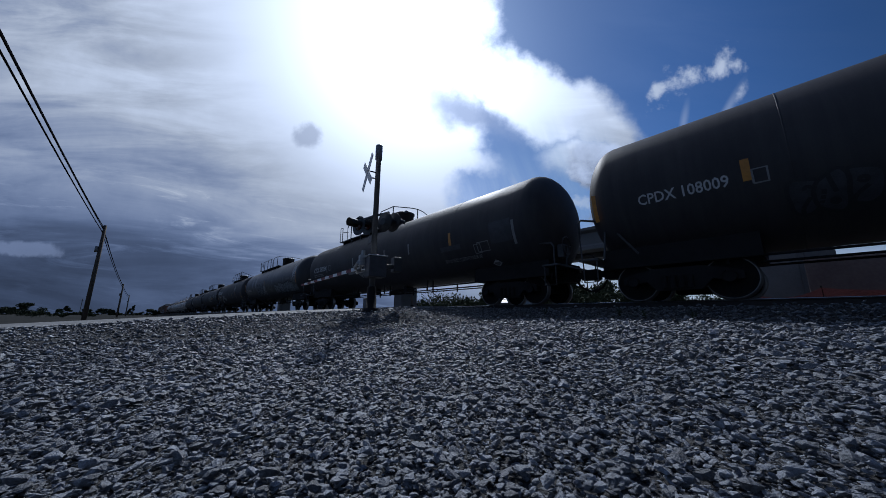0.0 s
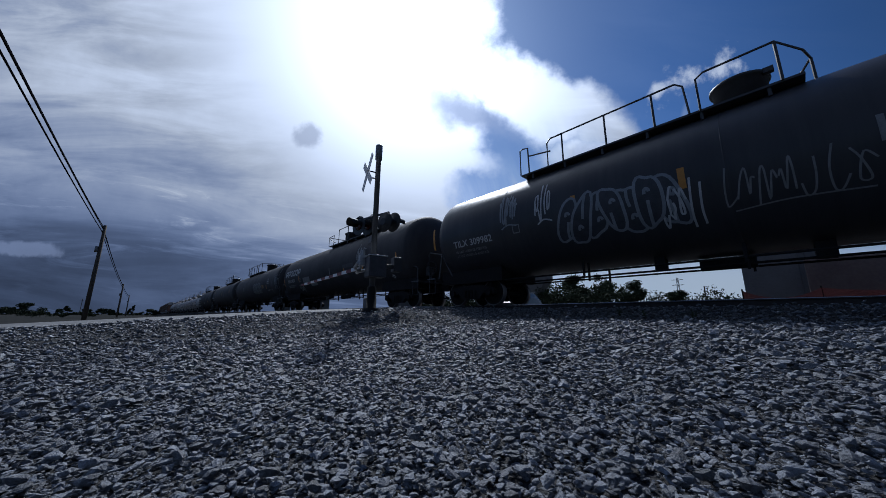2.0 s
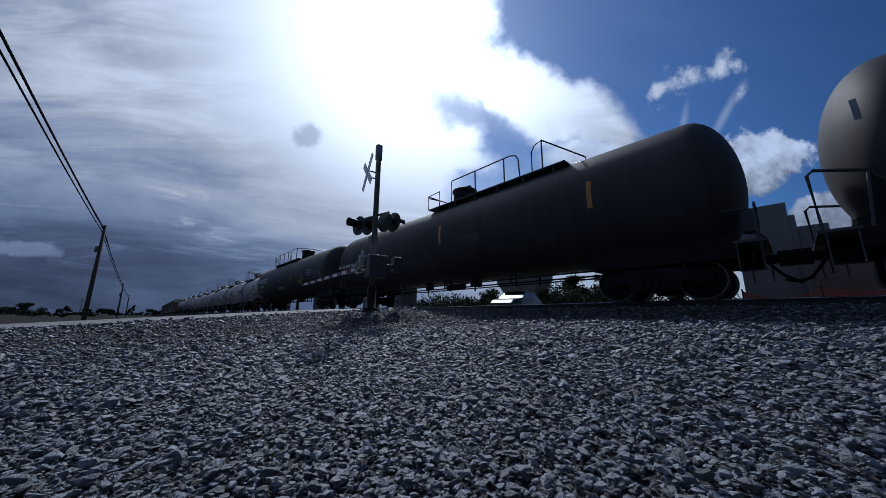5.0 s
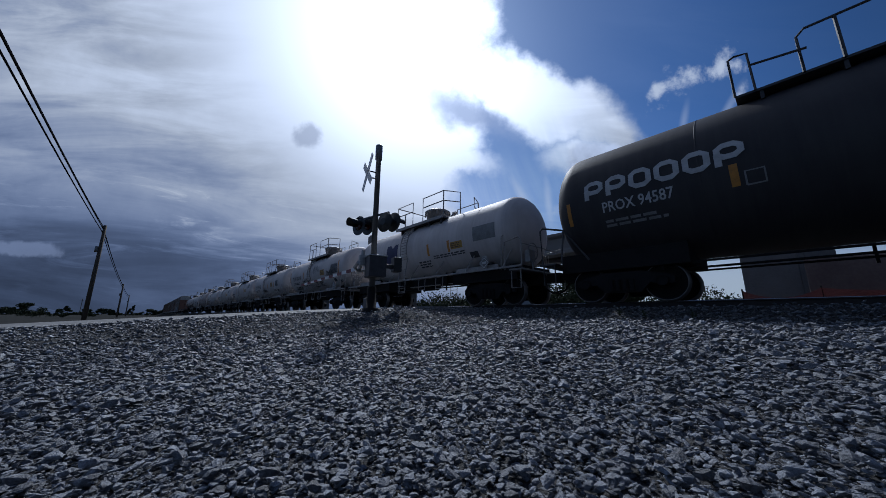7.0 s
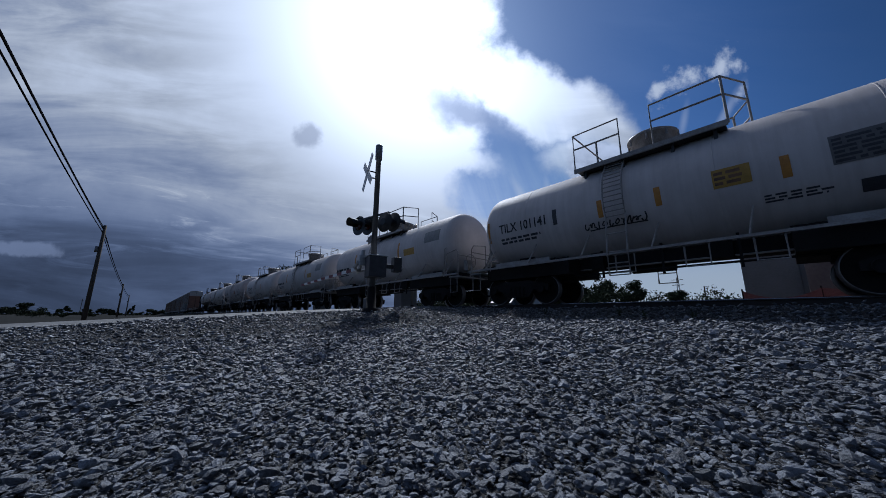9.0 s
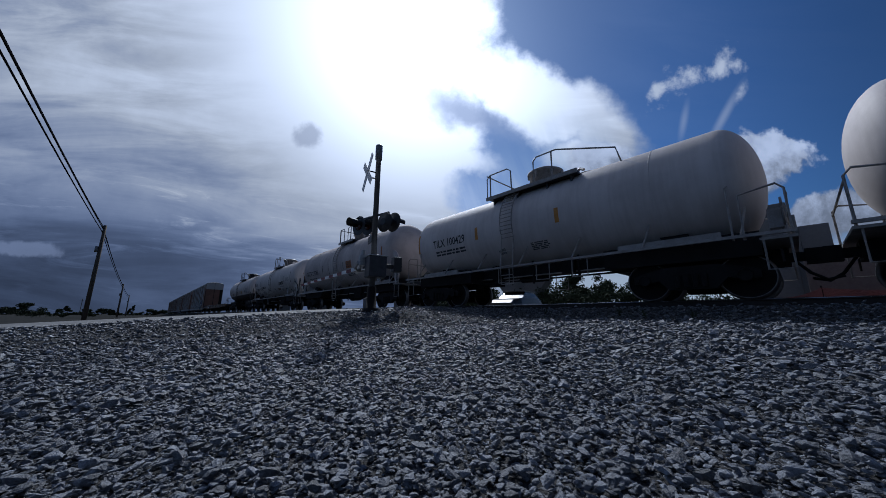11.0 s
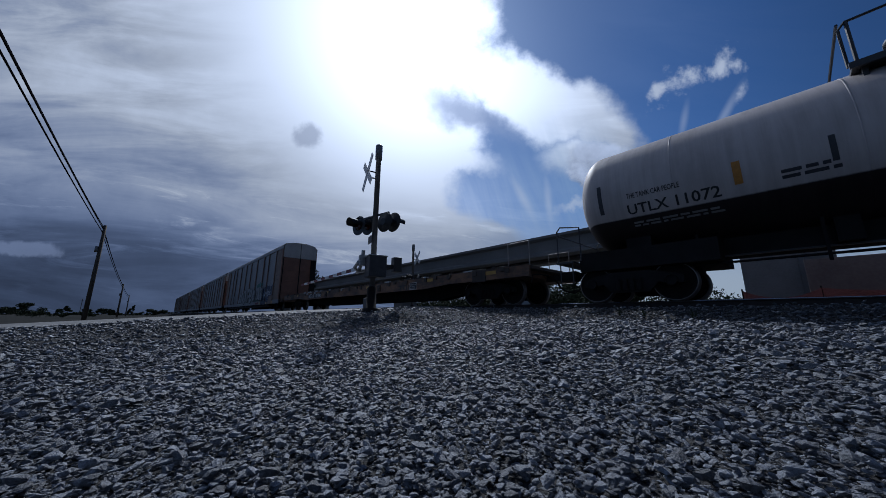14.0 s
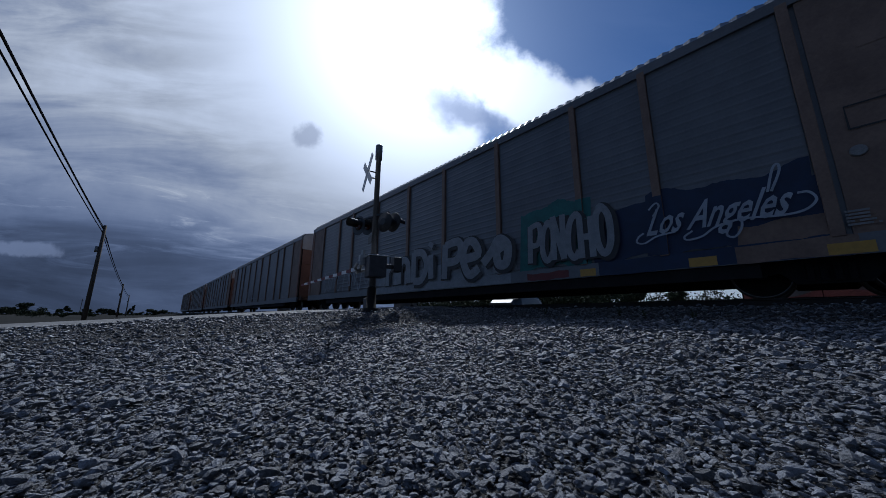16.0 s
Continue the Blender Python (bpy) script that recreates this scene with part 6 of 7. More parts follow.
car_c.bubbles(-3.58, 1.64, 2.77, 1.29, 7, M["patch_dark"], M["paint_silver"], 9)
car_c.stripe(-3.21, 2.39, 0.47, M["yellow"], 0.13)
car_c.stripe(-0.79, 2.34, 0.47, M["yellow"], 0.13)
car_c.tag(-0.18, 1.75, 1.95, 0.79, 6, M["patch"], 10, 0.035)
car_c.tag(-1.91, 1.61, 1.52, 1.06, 8, M["letter"], 11, 0.050)
car_c.tag(-5.64, 2.43, 0.66, 1.17, 4, M["paint_silver"], 17, 0.050)
car_c.bubbles(2.62, 1.51, 2.59, 0.96, 5, M["paint_silver"], M["letter_black"], 12)
car_c.bubbles(5.31, 1.49, 2.06, 0.99, 5, M["paint_silver"], M["letter_black"], 13)
car_c.words("NON-ODORIZED", 0.15, 5.90, 2.48, 0.86, M["patch"])
car_c.stripe(8.16, 2.10, 0.90, M["yellow"], 0.13)
car_c.stripe(5.09, 2.33, 0.49, M["patch"], 0.09)
car_c.stripe(1.85, 2.36, 0.44, M["patch"], 0.08)
car_c.tag(7.44, 2.61, 0.79, 1.09, 6, M["letter"], 14, 0.050)
car_c.tag(7.10, 2.17, 1.06, 0.51, 7, M["patch"], 15, 0.050)
car_c.tag(7.47, 1.61, 0.81, 0.51, 6, M["patch"], 16, 0.050)
car_d.logo(-7.82, 2.585, 3.34, 0.49, M["letter"])
car_d.words("PROX 94556", 0.24, -7.43, 2.13, 1.60)
car_d.bars(-7.40, 1.77, 1.47, 0.25, 2, M["patch"], 4)
car_d.stripe(-4.99, 2.07, 0.45, M["yellow"], 0.13)
car_d.frame_plate(-4.82, 2.09, 0.26, 0.25, M["patch"])
car_d.tag(-5.19, 1.43, 0.86, 0.64, 4, M["letter"], 18, 0.050)
car_d.stripe(-8.33, 1.90, 0.64, M["yellow"], 0.10)
car_d.plate(-4.11, 1.89, 1.29, 0.46, M["patch"])
car_d.plate(-2.85, 1.67, 1.10, 0.39, M["patch"])
car_d.stripe(0.62, 2.09, 0.46, M["patch"], 0.09)
car_d.stripe(2.57, 2.08, 0.44, M["yellow"], 0.13)
car_d.plate(2.31, 1.78, 0.74, 0.29, M["patch_dark"])
car_d.tag(4.23, 2.64, 0.83, 0.53, 4, M["patch"], 19, 0.060)
car_d.stripe(4.79, 2.09, 0.42, M["yellow"], 0.13)
car_d.bars(4.98, 1.84, 0.39, 0.25, 2, M["patch"], 6)
car_d.tag(4.37, 2.63, 0.88, 0.75, 3, M["patch"], 20, 0.060)
car_d.stripe(8.03, 1.72, 0.85, M["yellow"], 0.10)
car_d.plate(2.51, 2.32, 1.33, 0.22, M["patch_dark"])
car_d.diamond(7.16, 1.41, 0.29, 0.26, M["letter"])
car_e.tag(8.32, 1.61, 1.52, 2.01, 3, M["paint_silver"], 21, 0.050)
car_e.plate(4.03, 2.21, 0.70, 0.31, M["yellow_sign"])
car_e.bars(4.07, 2.26, 0.60, 0.25, 3, M["deck"], 50, 0.011)
car_e.words("LIQUEFIED", 0.10, 6.07, 2.87, 0.56)
car_e.words("PETROLEUM GAS", 0.10, 5.91, 2.66, 0.84)
car_e.words("NON-ODORIZED", 0.09, 5.93, 2.50, 0.81)
car_e.stripe(5.57, 2.09, 0.41, M["yellow"], 0.13)
car_e.frame_plate(7.15, 1.70, 0.45, 0.28, M["patch"])
car_e.plate(7.31, 2.24, 0.40, 0.41, M["patch_dark"])
car_e.bubbles(0.73, 1.83, 2.96, 1.00, 9, M["patch_dark"], M["patch"], 22)
car_e.bars(5.92, 1.89, 0.99, 0.18, 1, M["patch"], 9)
car_e.stripe(-4.12, 2.22, 0.48, M["patch"], 0.08)
car_f.bars(-8.6, 2.3, 2.3, 0.26, 1, M["letter"], 60)
car_f.bars(-8.4, 1.95, 2.0, 0.24, 2, M["patch"], 61)
car_f.stripe(-5.9, 2.4)
car_f.stripe(0.4, 2.4)
car_f.stripe(6.3, 2.4)
car_f.plate(1.6, 2.2, 0.9, 0.3, M["patch_dark"])
car_k.bars(-5.0, 2.25, 1.7, 0.24, 1, M["letter_black"], 62)
car_k.bars(-4.9, 1.95, 1.5, 0.22, 2, M["patch_dark"], 63)
car_k.stripe(-2.6, 2.3)
car_k.stripe(1.7, 2.3)
car_k.plate(2.2, 2.35, 0.8, 0.3, M["yellow_sign"])
car_k.plate(3.7, 2.7, 1.0, 0.5, M["patch"])
car_l.bars(-5.0, 2.25, 1.7, 0.24, 1, M["letter_black"], 62)
car_l.bars(-4.9, 1.95, 1.5, 0.22, 2, M["patch_dark"], 63)
car_l.stripe(-2.6, 2.3)
car_l.stripe(1.7, 2.3)
car_l.plate(2.2, 2.35, 0.8, 0.3, M["yellow_sign"])
car_l.plate(3.7, 2.7, 1.0, 0.5, M["patch"])
car_f.stripe(10.72, 2.80, 0.41, M["patch"], 0.08)
car_g.logo(-7.87, 2.60, 3.20, 0.49, M["letter"])
car_g.words("PROX 94587", 0.25, -7.48, 2.21, 1.53)
car_g.bars(-7.46, 1.85, 1.44, 0.23, 2, M["patch"], 5)
car_g.stripe(-5.01, 2.15, 0.45, M["yellow"], 0.13)
car_g.frame_plate(-4.79, 2.14, 0.27, 0.27, M["patch"])
car_g.stripe(-8.38, 2.03, 0.62, M["yellow"], 0.10)
car_g.stripe(-2.86, 2.19, 0.45, M["patch"], 0.08)
car_g.stripe(-0.84, 2.21, 0.45, M["patch"], 0.08)
car_g.stripe(1.96, 2.20, 0.46, M["yellow"], 0.13)
car_g.plate(3.62, 1.98, 0.72, 0.27, M["yellow_sign"])
car_g.bars(3.66, 2.02, 0.62, 0.22, 3, M["deck"], 50, 0.011)
car_g.stripe(4.56, 2.18, 0.44, M["yellow"], 0.13)
car_g.tag(-1.57, 1.75, 1.60, 0.34, 6, M["letter"], 23, 0.050)
car_g.bars(5.55, 2.38, 0.91, 0.48, 3, M["patch"], 10)
car_g.plate(6.57, 2.15, 1.06, 0.54, M["patch_dark"])
car_g.bars(6.62, 2.18, 0.99, 0.43, 4, M["patch"], 11)
car_g.stripe(7.83, 1.74, 0.87, M["yellow"], 0.13)
car_g.diamond(7.25, 1.44, 0.27, 0.22, M["patch"])
car_g.stripe(4.58, 2.19, 0.45, M["patch"], 0.09)
car_h.words("TILX 100597", 0.31, -4.27, 2.32, 1.86, M["letter_black"])
car_h.stripe(-2.33, 2.24, 0.43, M["patch_dark"], 0.06)
car_h.patch_paint(-2.22, 1.91, 0.95, 1.10, M["paint_blue"], 3)
car_h.stripe(0.98, 2.13, 0.50, M["yellow"], 0.13)
car_h.stripe(2.24, 2.13, 0.46, M["yellow"], 0.13)
car_h.plate(2.42, 2.20, 0.65, 0.28, M["yellow_sign"])
car_h.bars(2.46, 2.24, 0.56, 0.22, 3, M["deck"], 50, 0.011)
car_h.bars(0.26, 1.71, 0.86, 0.36, 3, M["patch_dark"], 12)
car_h.plate(3.64, 2.31, 1.04, 0.54, M["patch"])
car_h.bars(3.68, 2.33, 0.97, 0.45, 5, M["patch_dark"], 13)
car_h.plate(3.33, 1.77, 0.40, 0.25, M["patch_dark"])
car_h.stripe(-4.93, 1.95, 0.80, M["yellow"], 0.12)
car_h.diamond(4.02, 1.42, 0.42, 0.39, M["letter"])
car_h.bars(-4.20, 2.05, 1.72, 0.15, 1, M["patch_dark"], 14)
car_h.bars(1.31, 1.97, 1.79, 0.17, 2, M["patch_dark"], 15)
car_i.words("TILX 100700", 0.27, -4.17, 2.31, 1.91, M["letter_black"])
car_i.bars(-4.12, 1.99, 1.61, 0.21, 2, M["patch_dark"], 16)
car_i.stripe(-4.75, 2.14, 0.94, M["yellow"], 0.10)
car_i.stripe(-1.84, 2.35, 0.47, M["yellow"], 0.13)
car_i.tag(-2.22, 1.81, 1.96, 0.57, 7, M["letter_black"], 24, 0.055)
car_i.tag(-3.94, 1.65, 1.37, 0.29, 7, M["letter_black"], 25, 0.050)
car_i.tag(-1.12, 2.46, 0.64, 0.91, 4, M["letter_black"], 26, 0.040)
car_i.plate(1.41, 2.31, 0.69, 0.38, M["yellow_sign"])
car_i.bars(1.45, 2.37, 0.59, 0.31, 3, M["deck"], 50, 0.011)
car_i.plate(3.16, 2.28, 1.02, 0.61, M["panel_grey"])
car_i.bars(3.20, 2.31, 0.94, 0.54, 7, M["patch_dark"], 70, 0.011)
car_i.stripe(4.26, 2.17, 0.90, M["yellow"], 0.13)
car_i.tag(2.37, 2.04, 1.13, 0.59, 6, M["letter_black"], 27, 0.050)
car_i.tag(-0.05, 1.65, 1.78, 0.50, 6, M["letter_black"], 28, 0.050)
car_i.plate(3.38, 1.78, 0.37, 0.23, M["patch_dark"])
car_i.diamond(3.84, 1.46, 0.47, 0.42, M["letter"], "1830")
car_i.bars(4.17, 1.70, 0.39, 0.24, 3, M["patch_dark"], 17)
car_i.tag(0.14, 2.45, 1.11, 0.67, 5, M["patch"], 29, 0.050)
car_j.words("TILX 101141", 0.29, -4.41, 2.35, 1.72, M["letter_black"])
car_j.bars(-4.40, 2.00, 1.69, 0.24, 2, M["patch_dark"], 18)
car_j.stripe(-2.45, 2.27, 0.46, M["patch_dark"], 0.13)
car_j.stripe(-1.16, 2.20, 0.47, M["yellow"], 0.13)
car_j.stripe(0.16, 2.19, 0.45, M["yellow"], 0.13)
car_j.plate(1.24, 2.28, 0.60, 0.40, M["yellow_sign"])
car_j.bars(1.27, 2.34, 0.52, 0.32, 3, M["deck"], 50, 0.011)
car_j.stripe(2.25, 2.21, 0.43, M["yellow"], 0.13)
car_j.plate(2.87, 2.25, 0.72, 0.52, M["panel_grey"])
car_j.bars(2.90, 2.28, 0.66, 0.46, 6, M["patch_dark"], 71, 0.011)
car_j.tag(-1.61, 1.94, 1.58, 0.21, 9, M["letter_black"], 30, 0.040)
car_j.bars(1.95, 1.84, 0.86, 0.19, 3, M["patch_dark"], 19)
car_j.plate(3.13, 1.75, 0.41, 0.25, M["patch_dark"])
car_j.stripe(-4.90, 2.11, 0.72, M["yellow"], 0.08)
car_n.words("TILX 100429", 0.30, -4.21, 2.36, 1.80, M["letter_black"])
car_n.bars(-4.10, 2.03, 1.67, 0.24, 2, M["patch_dark"], 20)
car_n.stripe(-5.19, 2.26, 0.83, M["yellow"], 0.09)
car_n.stripe(-1.88, 2.34, 0.45, M["yellow"], 0.13)
car_n.stripe(1.25, 2.32, 0.44, M["yellow"], 0.13)
car_n.bars(0.27, 1.70, 0.70, 0.30, 5, M["patch_dark"], 21)
car_n.tag(-1.02, 1.69, 0.31, 0.27, 4, M["patch"], 31, 0.040)
car_o.words("GATX 215286", 0.29, -5.20, 2.38, 2.09, M["letter_black"])
car_o.bars(-4.94, 2.04, 1.59, 0.21, 2, M["patch_dark"], 22)
car_o.plate(1.11, 2.36, 0.67, 0.42, M["orange_mark"])
car_o.bars(1.15, 2.42, 0.58, 0.34, 3, M["deck"], 50, 0.011)
car_o.words("HYDROCHLORIC ACID", 0.12, 1.30, 2.10, 1.13, M["patch_dark"])
car_o.stripe(0.66, 2.37, 0.43, M["patch"], 0.08)
car_o.stripe(2.74, 2.42, 0.45, M["deck"], 0.10)
car_o.tag(2.97, 2.02, 0.86, 0.36, 6, M["letter_black"], 61, 0.035)
car_o.tag(3.72, 1.88, 0.26, 0.18, 3, M["letter_black"], 62, 0.028)
car_o.put("graffiti", stroke_bm([[(0.16 * math.cos(a), 0.045 * math.sin(a)) for a in np.linspace(0, 2 * math.pi, 15)]], 0.028), M["letter_black"], 3.50, 2.52, "sprayed ring over the tag")
car_o.bars(3.95, 2.28, 0.92, 0.40, 6, M["patch"], 80)
car_o.plate(3.96, 2.75, 0.38, 0.05, M["patch_dark"])
car_o.stripe(5.05, 2.22, 0.86, M["orange_mark"], 0.13)
car_o.stripe(-5.86, 2.17, 0.60, M["orange_mark"], 0.12)
car_o.plate(4.07, 1.78, 0.19, 0.24, M["letter_black"])
car_o.plate(4.28, 1.78, 0.19, 0.24, M["letter_black"])
car_o.diamond(4.68, 1.40, 0.40, 0.42, M["letter"], "1789")
car_o.bars(1.07, 1.93, 0.82, 0.18, 2, M["patch_dark"], 23)
car_o.stripe(-2.37, 2.44, 0.46, M["patch_dark"], 0.07)
car_o.stripe(-1.38, 1.72, 1.32, M["patch_dark"], 0.04)
car_p.words("SHPX 213691", 0.25, -5.45, 2.08, 2.15, M["letter_black"])
car_p.words("LD LMT", 0.12, -5.38, 1.84, 0.50, M["letter_black"])
car_p.words("LT WT", 0.12, -5.36, 1.66, 0.40, M["letter_black"])
car_p.bars(-4.70, 1.66, 0.60, 0.28, 2, M["letter_black"], 24)
car_p.stripe(-5.92, 2.27, 0.75, M["deck"], 0.10)
car_p.tag(-6.20, 2.62, 0.62, 0.30, 5, M["letter_black"], 63, 0.035)
car_p.tag(-5.62, 2.60, 0.62, 0.26, 4, M["letter_black"], 64, 0.030)
car_p.tag(-3.50, 2.24, 1.45, 0.20, 9, M["letter_black"], 33, 0.045)
car_p.tag(-1.47, 1.83, 0.81, 0.49, 3, M["patch_dark"], 34, 0.035)
car_p.stripe(-3.96, 2.50, 0.46, M["patch_dark"], 0.10)
car_p.stripe(-1.02, 2.44, 0.48, M["patch_dark"], 0.13)
car_p.tag(-3.76, 1.72, 1.03, 0.39, 6, M["patch_dark"], 35, 0.040)
car_p.tag(0.47, 1.77, 0.26, 0.43, 3, M["patch"], 36, 0.050)
car_p.stripe(3.61, 2.45, 0.47, M["patch_dark"], 0.10)
car_p.stripe(5.41, 2.30, 0.91, M["patch_dark"], 0.10)
car_p.plate(3.52, 1.76, 0.52, 0.22, M["patch_dark"])
car_p.bars(4.12, 1.88, 0.74, 0.16, 3, M["patch"], 81)
car_p.put("rust_patch", sheet_bm(0.72, 0.20, 0.0, 0.04, 8), M["deck"], 1.51, 1.86, "faded rust-brown patch", 0.007)
car_p.tag(2.18, 2.24, 1.42, 0.30, 8, M["letter_black"], 37, 0.055)
car_p.tag(2.30, 2.28, 1.20, 0.26, 6, M["letter_black"], 41, 0.035)
car_p.tag(2.34, 2.08, 1.10, 0.09, 11, M["letter_black"], 42, 0.030)
car_p.tag(2.46, 1.80, 0.48, 0.20, 3, M["letter_black"], 43, 0.035)
car_p.tag(4.48, 1.62, 0.28, 0.36, 5, M["letter_black"], 44, 0.040)
car_p.post_up = 0.24
car_p.diamond(4.86, 1.40, 0.36, 0.38, M["letter"])
car_p.bars(4.22, 2.44, 0.92, 0.34, 5, M["patch"], 82)
car_q.words("THE TANK CAR PEOPLE", 0.12, -4.94, 2.49, 1.09, M["letter_black"])
car_q.words("UTLX 11072", 0.24, -4.98, 2.12, 1.80, M["letter_black"])
car_q.bars(-4.91, 1.84, 1.86, 0.17, 2, M["patch"], 26)
car_q.stripe(-5.61, 2.24, 0.76, M["patch_dark"], 0.10)
car_q.stripe(-2.95, 2.27, 0.47, M["yellow"], 0.13)
car_q.bars(-2.29, 2.19, 0.77, 0.22, 2, M["patch_dark"], 27)
car_q.plate(1.14, 2.21, 0.63, 0.30, M["yellow_sign"])
car_q.bars(1.18, 2.25, 0.54, 0.24, 3, M["deck"], 50, 0.011)
car_q.stripe(-1.66, 2.31, 0.46, M["patch_dark"], 0.08)
car_q.stripe(0.78, 2.27, 0.43, M["patch_dark"], 0.08)
car_q.stripe(2.93, 2.27, 0.49, M["patch_dark"], 0.08)
car_q.tag(3.16, 2.28, 0.51, 0.29, 4, M["letter_black"], 38, 0.040)
car_q.bars(3.73, 2.21, 1.13, 0.57, 5, M["patch"], 28)
car_q.stripe(5.05, 2.12, 0.83, M["deck"], 0.12)
car_q.frame_plate(3.82, 1.76, 0.39, 0.24, M["patch"])
car_q.diamond(4.52, 1.52, 0.32, 0.30, M["letter"], "1789")


# ---- the crossing, poles, far side ----
def crossing_mast(x, y, z0, facing, label, gate=True):
    """A crossing signal: mast, crossbuck, two pairs of hooded lamps, bell, gate machine and lowered arm."""
    turn = 22.6 if gate else 0.0        # the lamps are turned towards the road's bend
    t = thing("crossing_signal", label, "crossing signal", "signals at the level crossing", m=pose(x, y, z0, 0, 0, facing))
    bm = bmesh.new()
    lathe(bm, [(0.0, 0.085), (4.55, 0.078), (4.56, 0.105), (5.02, 0.108), (5.04, 0.09), (5.05, 0.04)], 16, "Z")
    part("mast", bm, M["galv"], t)
    bm = bmesh.new()
    lathe(bm, [(-0.45, 0.26), (0.02, 0.25), (0.04, 0.135), (0.60, 0.125), (0.64, 0.09)], 14, "Z")
    part("base", bm, M["steel"], t)
    for a in (45, -45):
        bm = bmesh.new()
        box(bm, 0, -0.32, 4.05, 1.22, 0.015, 0.22, Matrix.Rotation(radians(a), 4, "Y"))
        part("crossbuck_board", bm, M["sign_white"], t, bevel=0.003)
    bm = bmesh.new()
    tube(bm, [(0, -0.31, 4.12), (0, 0.02, 4.12)], 0.022)
    tube(bm, [(0, -0.31, 3.92), (0, 0.02, 3.92)], 0.022)
    box(bm, 0, 0, 2.74, 1.16, 0.05, 0.05, Matrix.Rotation(radians(turn), 4, "Z"))
    part("cross_arm", bm, M["signal_black"], t)
    for side in (-1, 1):
        for off, up in ((-0.14, -0.02), (0.20, 0.06)):
            back = (0 if off < 0 else 180) if not gate else 0 if side < 0 else 180
            lamp = new("lamp_unit")
            lamp.parent = t
            lamp.matrix_basis = pose(0, 0, 0, 0, 0, turn) @ pose(side * 0.46, off, 2.48 + up, 0, 0, back)
            bm = bmesh.new()
            lathe(bm, [(-0.10, 0.295), (-0.085, 0.29), (-0.075, 0.12), (-0.02, 0.10)], 28, "Y")
            part("background_disc", bm, M["signal_black"], lamp)
            bm = bmesh.new()
            n = 12
            pr = None
            for i in range(n + 1):
                a = math.radians(-10 + 200 * i / n)
                cur = [bm.verts.new((r * math.cos(a), yy, r * math.sin(a))) for r, yy in ((0.16, -0.10), (0.165, -0.42 - 0.06 * math.sin(a)))]
                if pr:
                    bm.faces.new((pr[0], pr[1], cur[1], cur[0]))
                pr = cur
            geom = bmesh.ops.solidify(bm, geom=bm.faces[:], thickness=0.008)
            part("hood", bm, M["signal_black"], lamp)
            bm = bmesh.new()
            lathe(bm, [(-0.145, 0.02), (-0.14, 0.09), (-0.105, 0.15)], 20, "Y")
            part("lens", bm, M["lens"], lamp)
    bm = bmesh.new()
    box(bm, -0.02, -0.12, 2.0, 0.34, 0.02, 0.22)
    part("plate_sign", bm, M["signal_black"], t)
    if gate:
        bm = bmesh.new()
        box(bm, 0.25, 0.0, 1.16, 0.46, 0.50, 0.58)
        part("gate_machine", bm, M["patch_dark"], t, bevel=0.03)
        bm = bmesh.new()
        box(bm, 0.30, 0.60, 1.27, 0.26, 0.24, 0.42)
        box(bm, 0.32, 0.36, 1.2, 0.06, 0.5, 0.12)
        part("counterweight", bm, M["signal_black"], t, bevel=0.02)
        bm = bmesh.new()
        for side in (-0.42, 0.10):
            tube(bm, [(0.35, side - 0.1, 1.25), (0.0, side - 0.1, 1.15), (-0.6, -0.26, 1.12)], 0.05)
        box(bm, -0.1, -0.28, 1.38, 0.18, 0.2, 0.3)
        tube(bm, [(-0.08, -0.28, 1.68), (-0.12, -0.28, 1.40), (-0.42, -0.28, 1.12), (-0.70, -0.27, 1.10)], 0.055)
        part("arm_bracket", bm, M["sign_grey"], t)
        bm = bmesh.new()
        box(bm, 0.25, 0.0, 1.465, 0.50, 0.54, 0.03)
        part("machine_lid", bm, M["sign_grey"], t, bevel=0.008)
        bm = bmesh.new()
        box(bm, -0.30, 0.05, 0.16, 0.34, 0.30, 0.34)
        part("cable_box", bm, M["patch_dark"], t, bevel=0.02)
        for i in range(14):
            bm = bmesh.new()
            swing = Matrix.Rotation(radians(-facing), 4, "Z")
            box(bm, -0.55 - 0.32 * i, 0, 1.16 - 0.013 * i, 0.32, 0.035, 0.10 - 0.002 * i)
            bmesh.ops.transform(bm, matrix=Matrix.Translation((0, -0.28, 0)) @ swing, verts=bm.verts[:])
            part("gate_arm", bm, M["sign_white"] if i % 2 == 0 else M["gate_red"], t)
    return t


def utility_pole(x, y, z0, h, lean=0.0):
    t = thing("utility_pole", "weathered wooden utility pole carrying three wires", "utility pole", "poles along the track", m=pose(x, y, z0, 0, lean, 0))
    bm = bmesh.new()
    lathe(bm, [(-0.5, 0.24), (h * 0.5, 0.21), (h, 0.16), (h + 0.02, 0.06)], 14, "Z")
    part("pole", bm, M["wood"], t)
    for zz, side in ((h - 0.15, -0.2), (h - 0.36, -0.2), (h - 0.8, -0.2)):
        bm = bmesh.new()
        lathe(bm, [(zz - 0.09, 0.05), (zz, 0.07), (zz + 0.09, 0.045)], 10, "Z", center=(0, side, 0))
        rod(bm, (0, 0, zz), (0, side, zz), 0.02, 6)
        part("insulator", bm, M["galv"], t)
    bm = bmesh.new()
    lathe(bm, [(h - 3.5, 0.16), (h - 2.8, 0.17), (h - 2.78, 0.05)], 12, "Z", center=(0.05, -0.3, 0))
    part("equipment_can", bm, M["galv"], t)
    return t


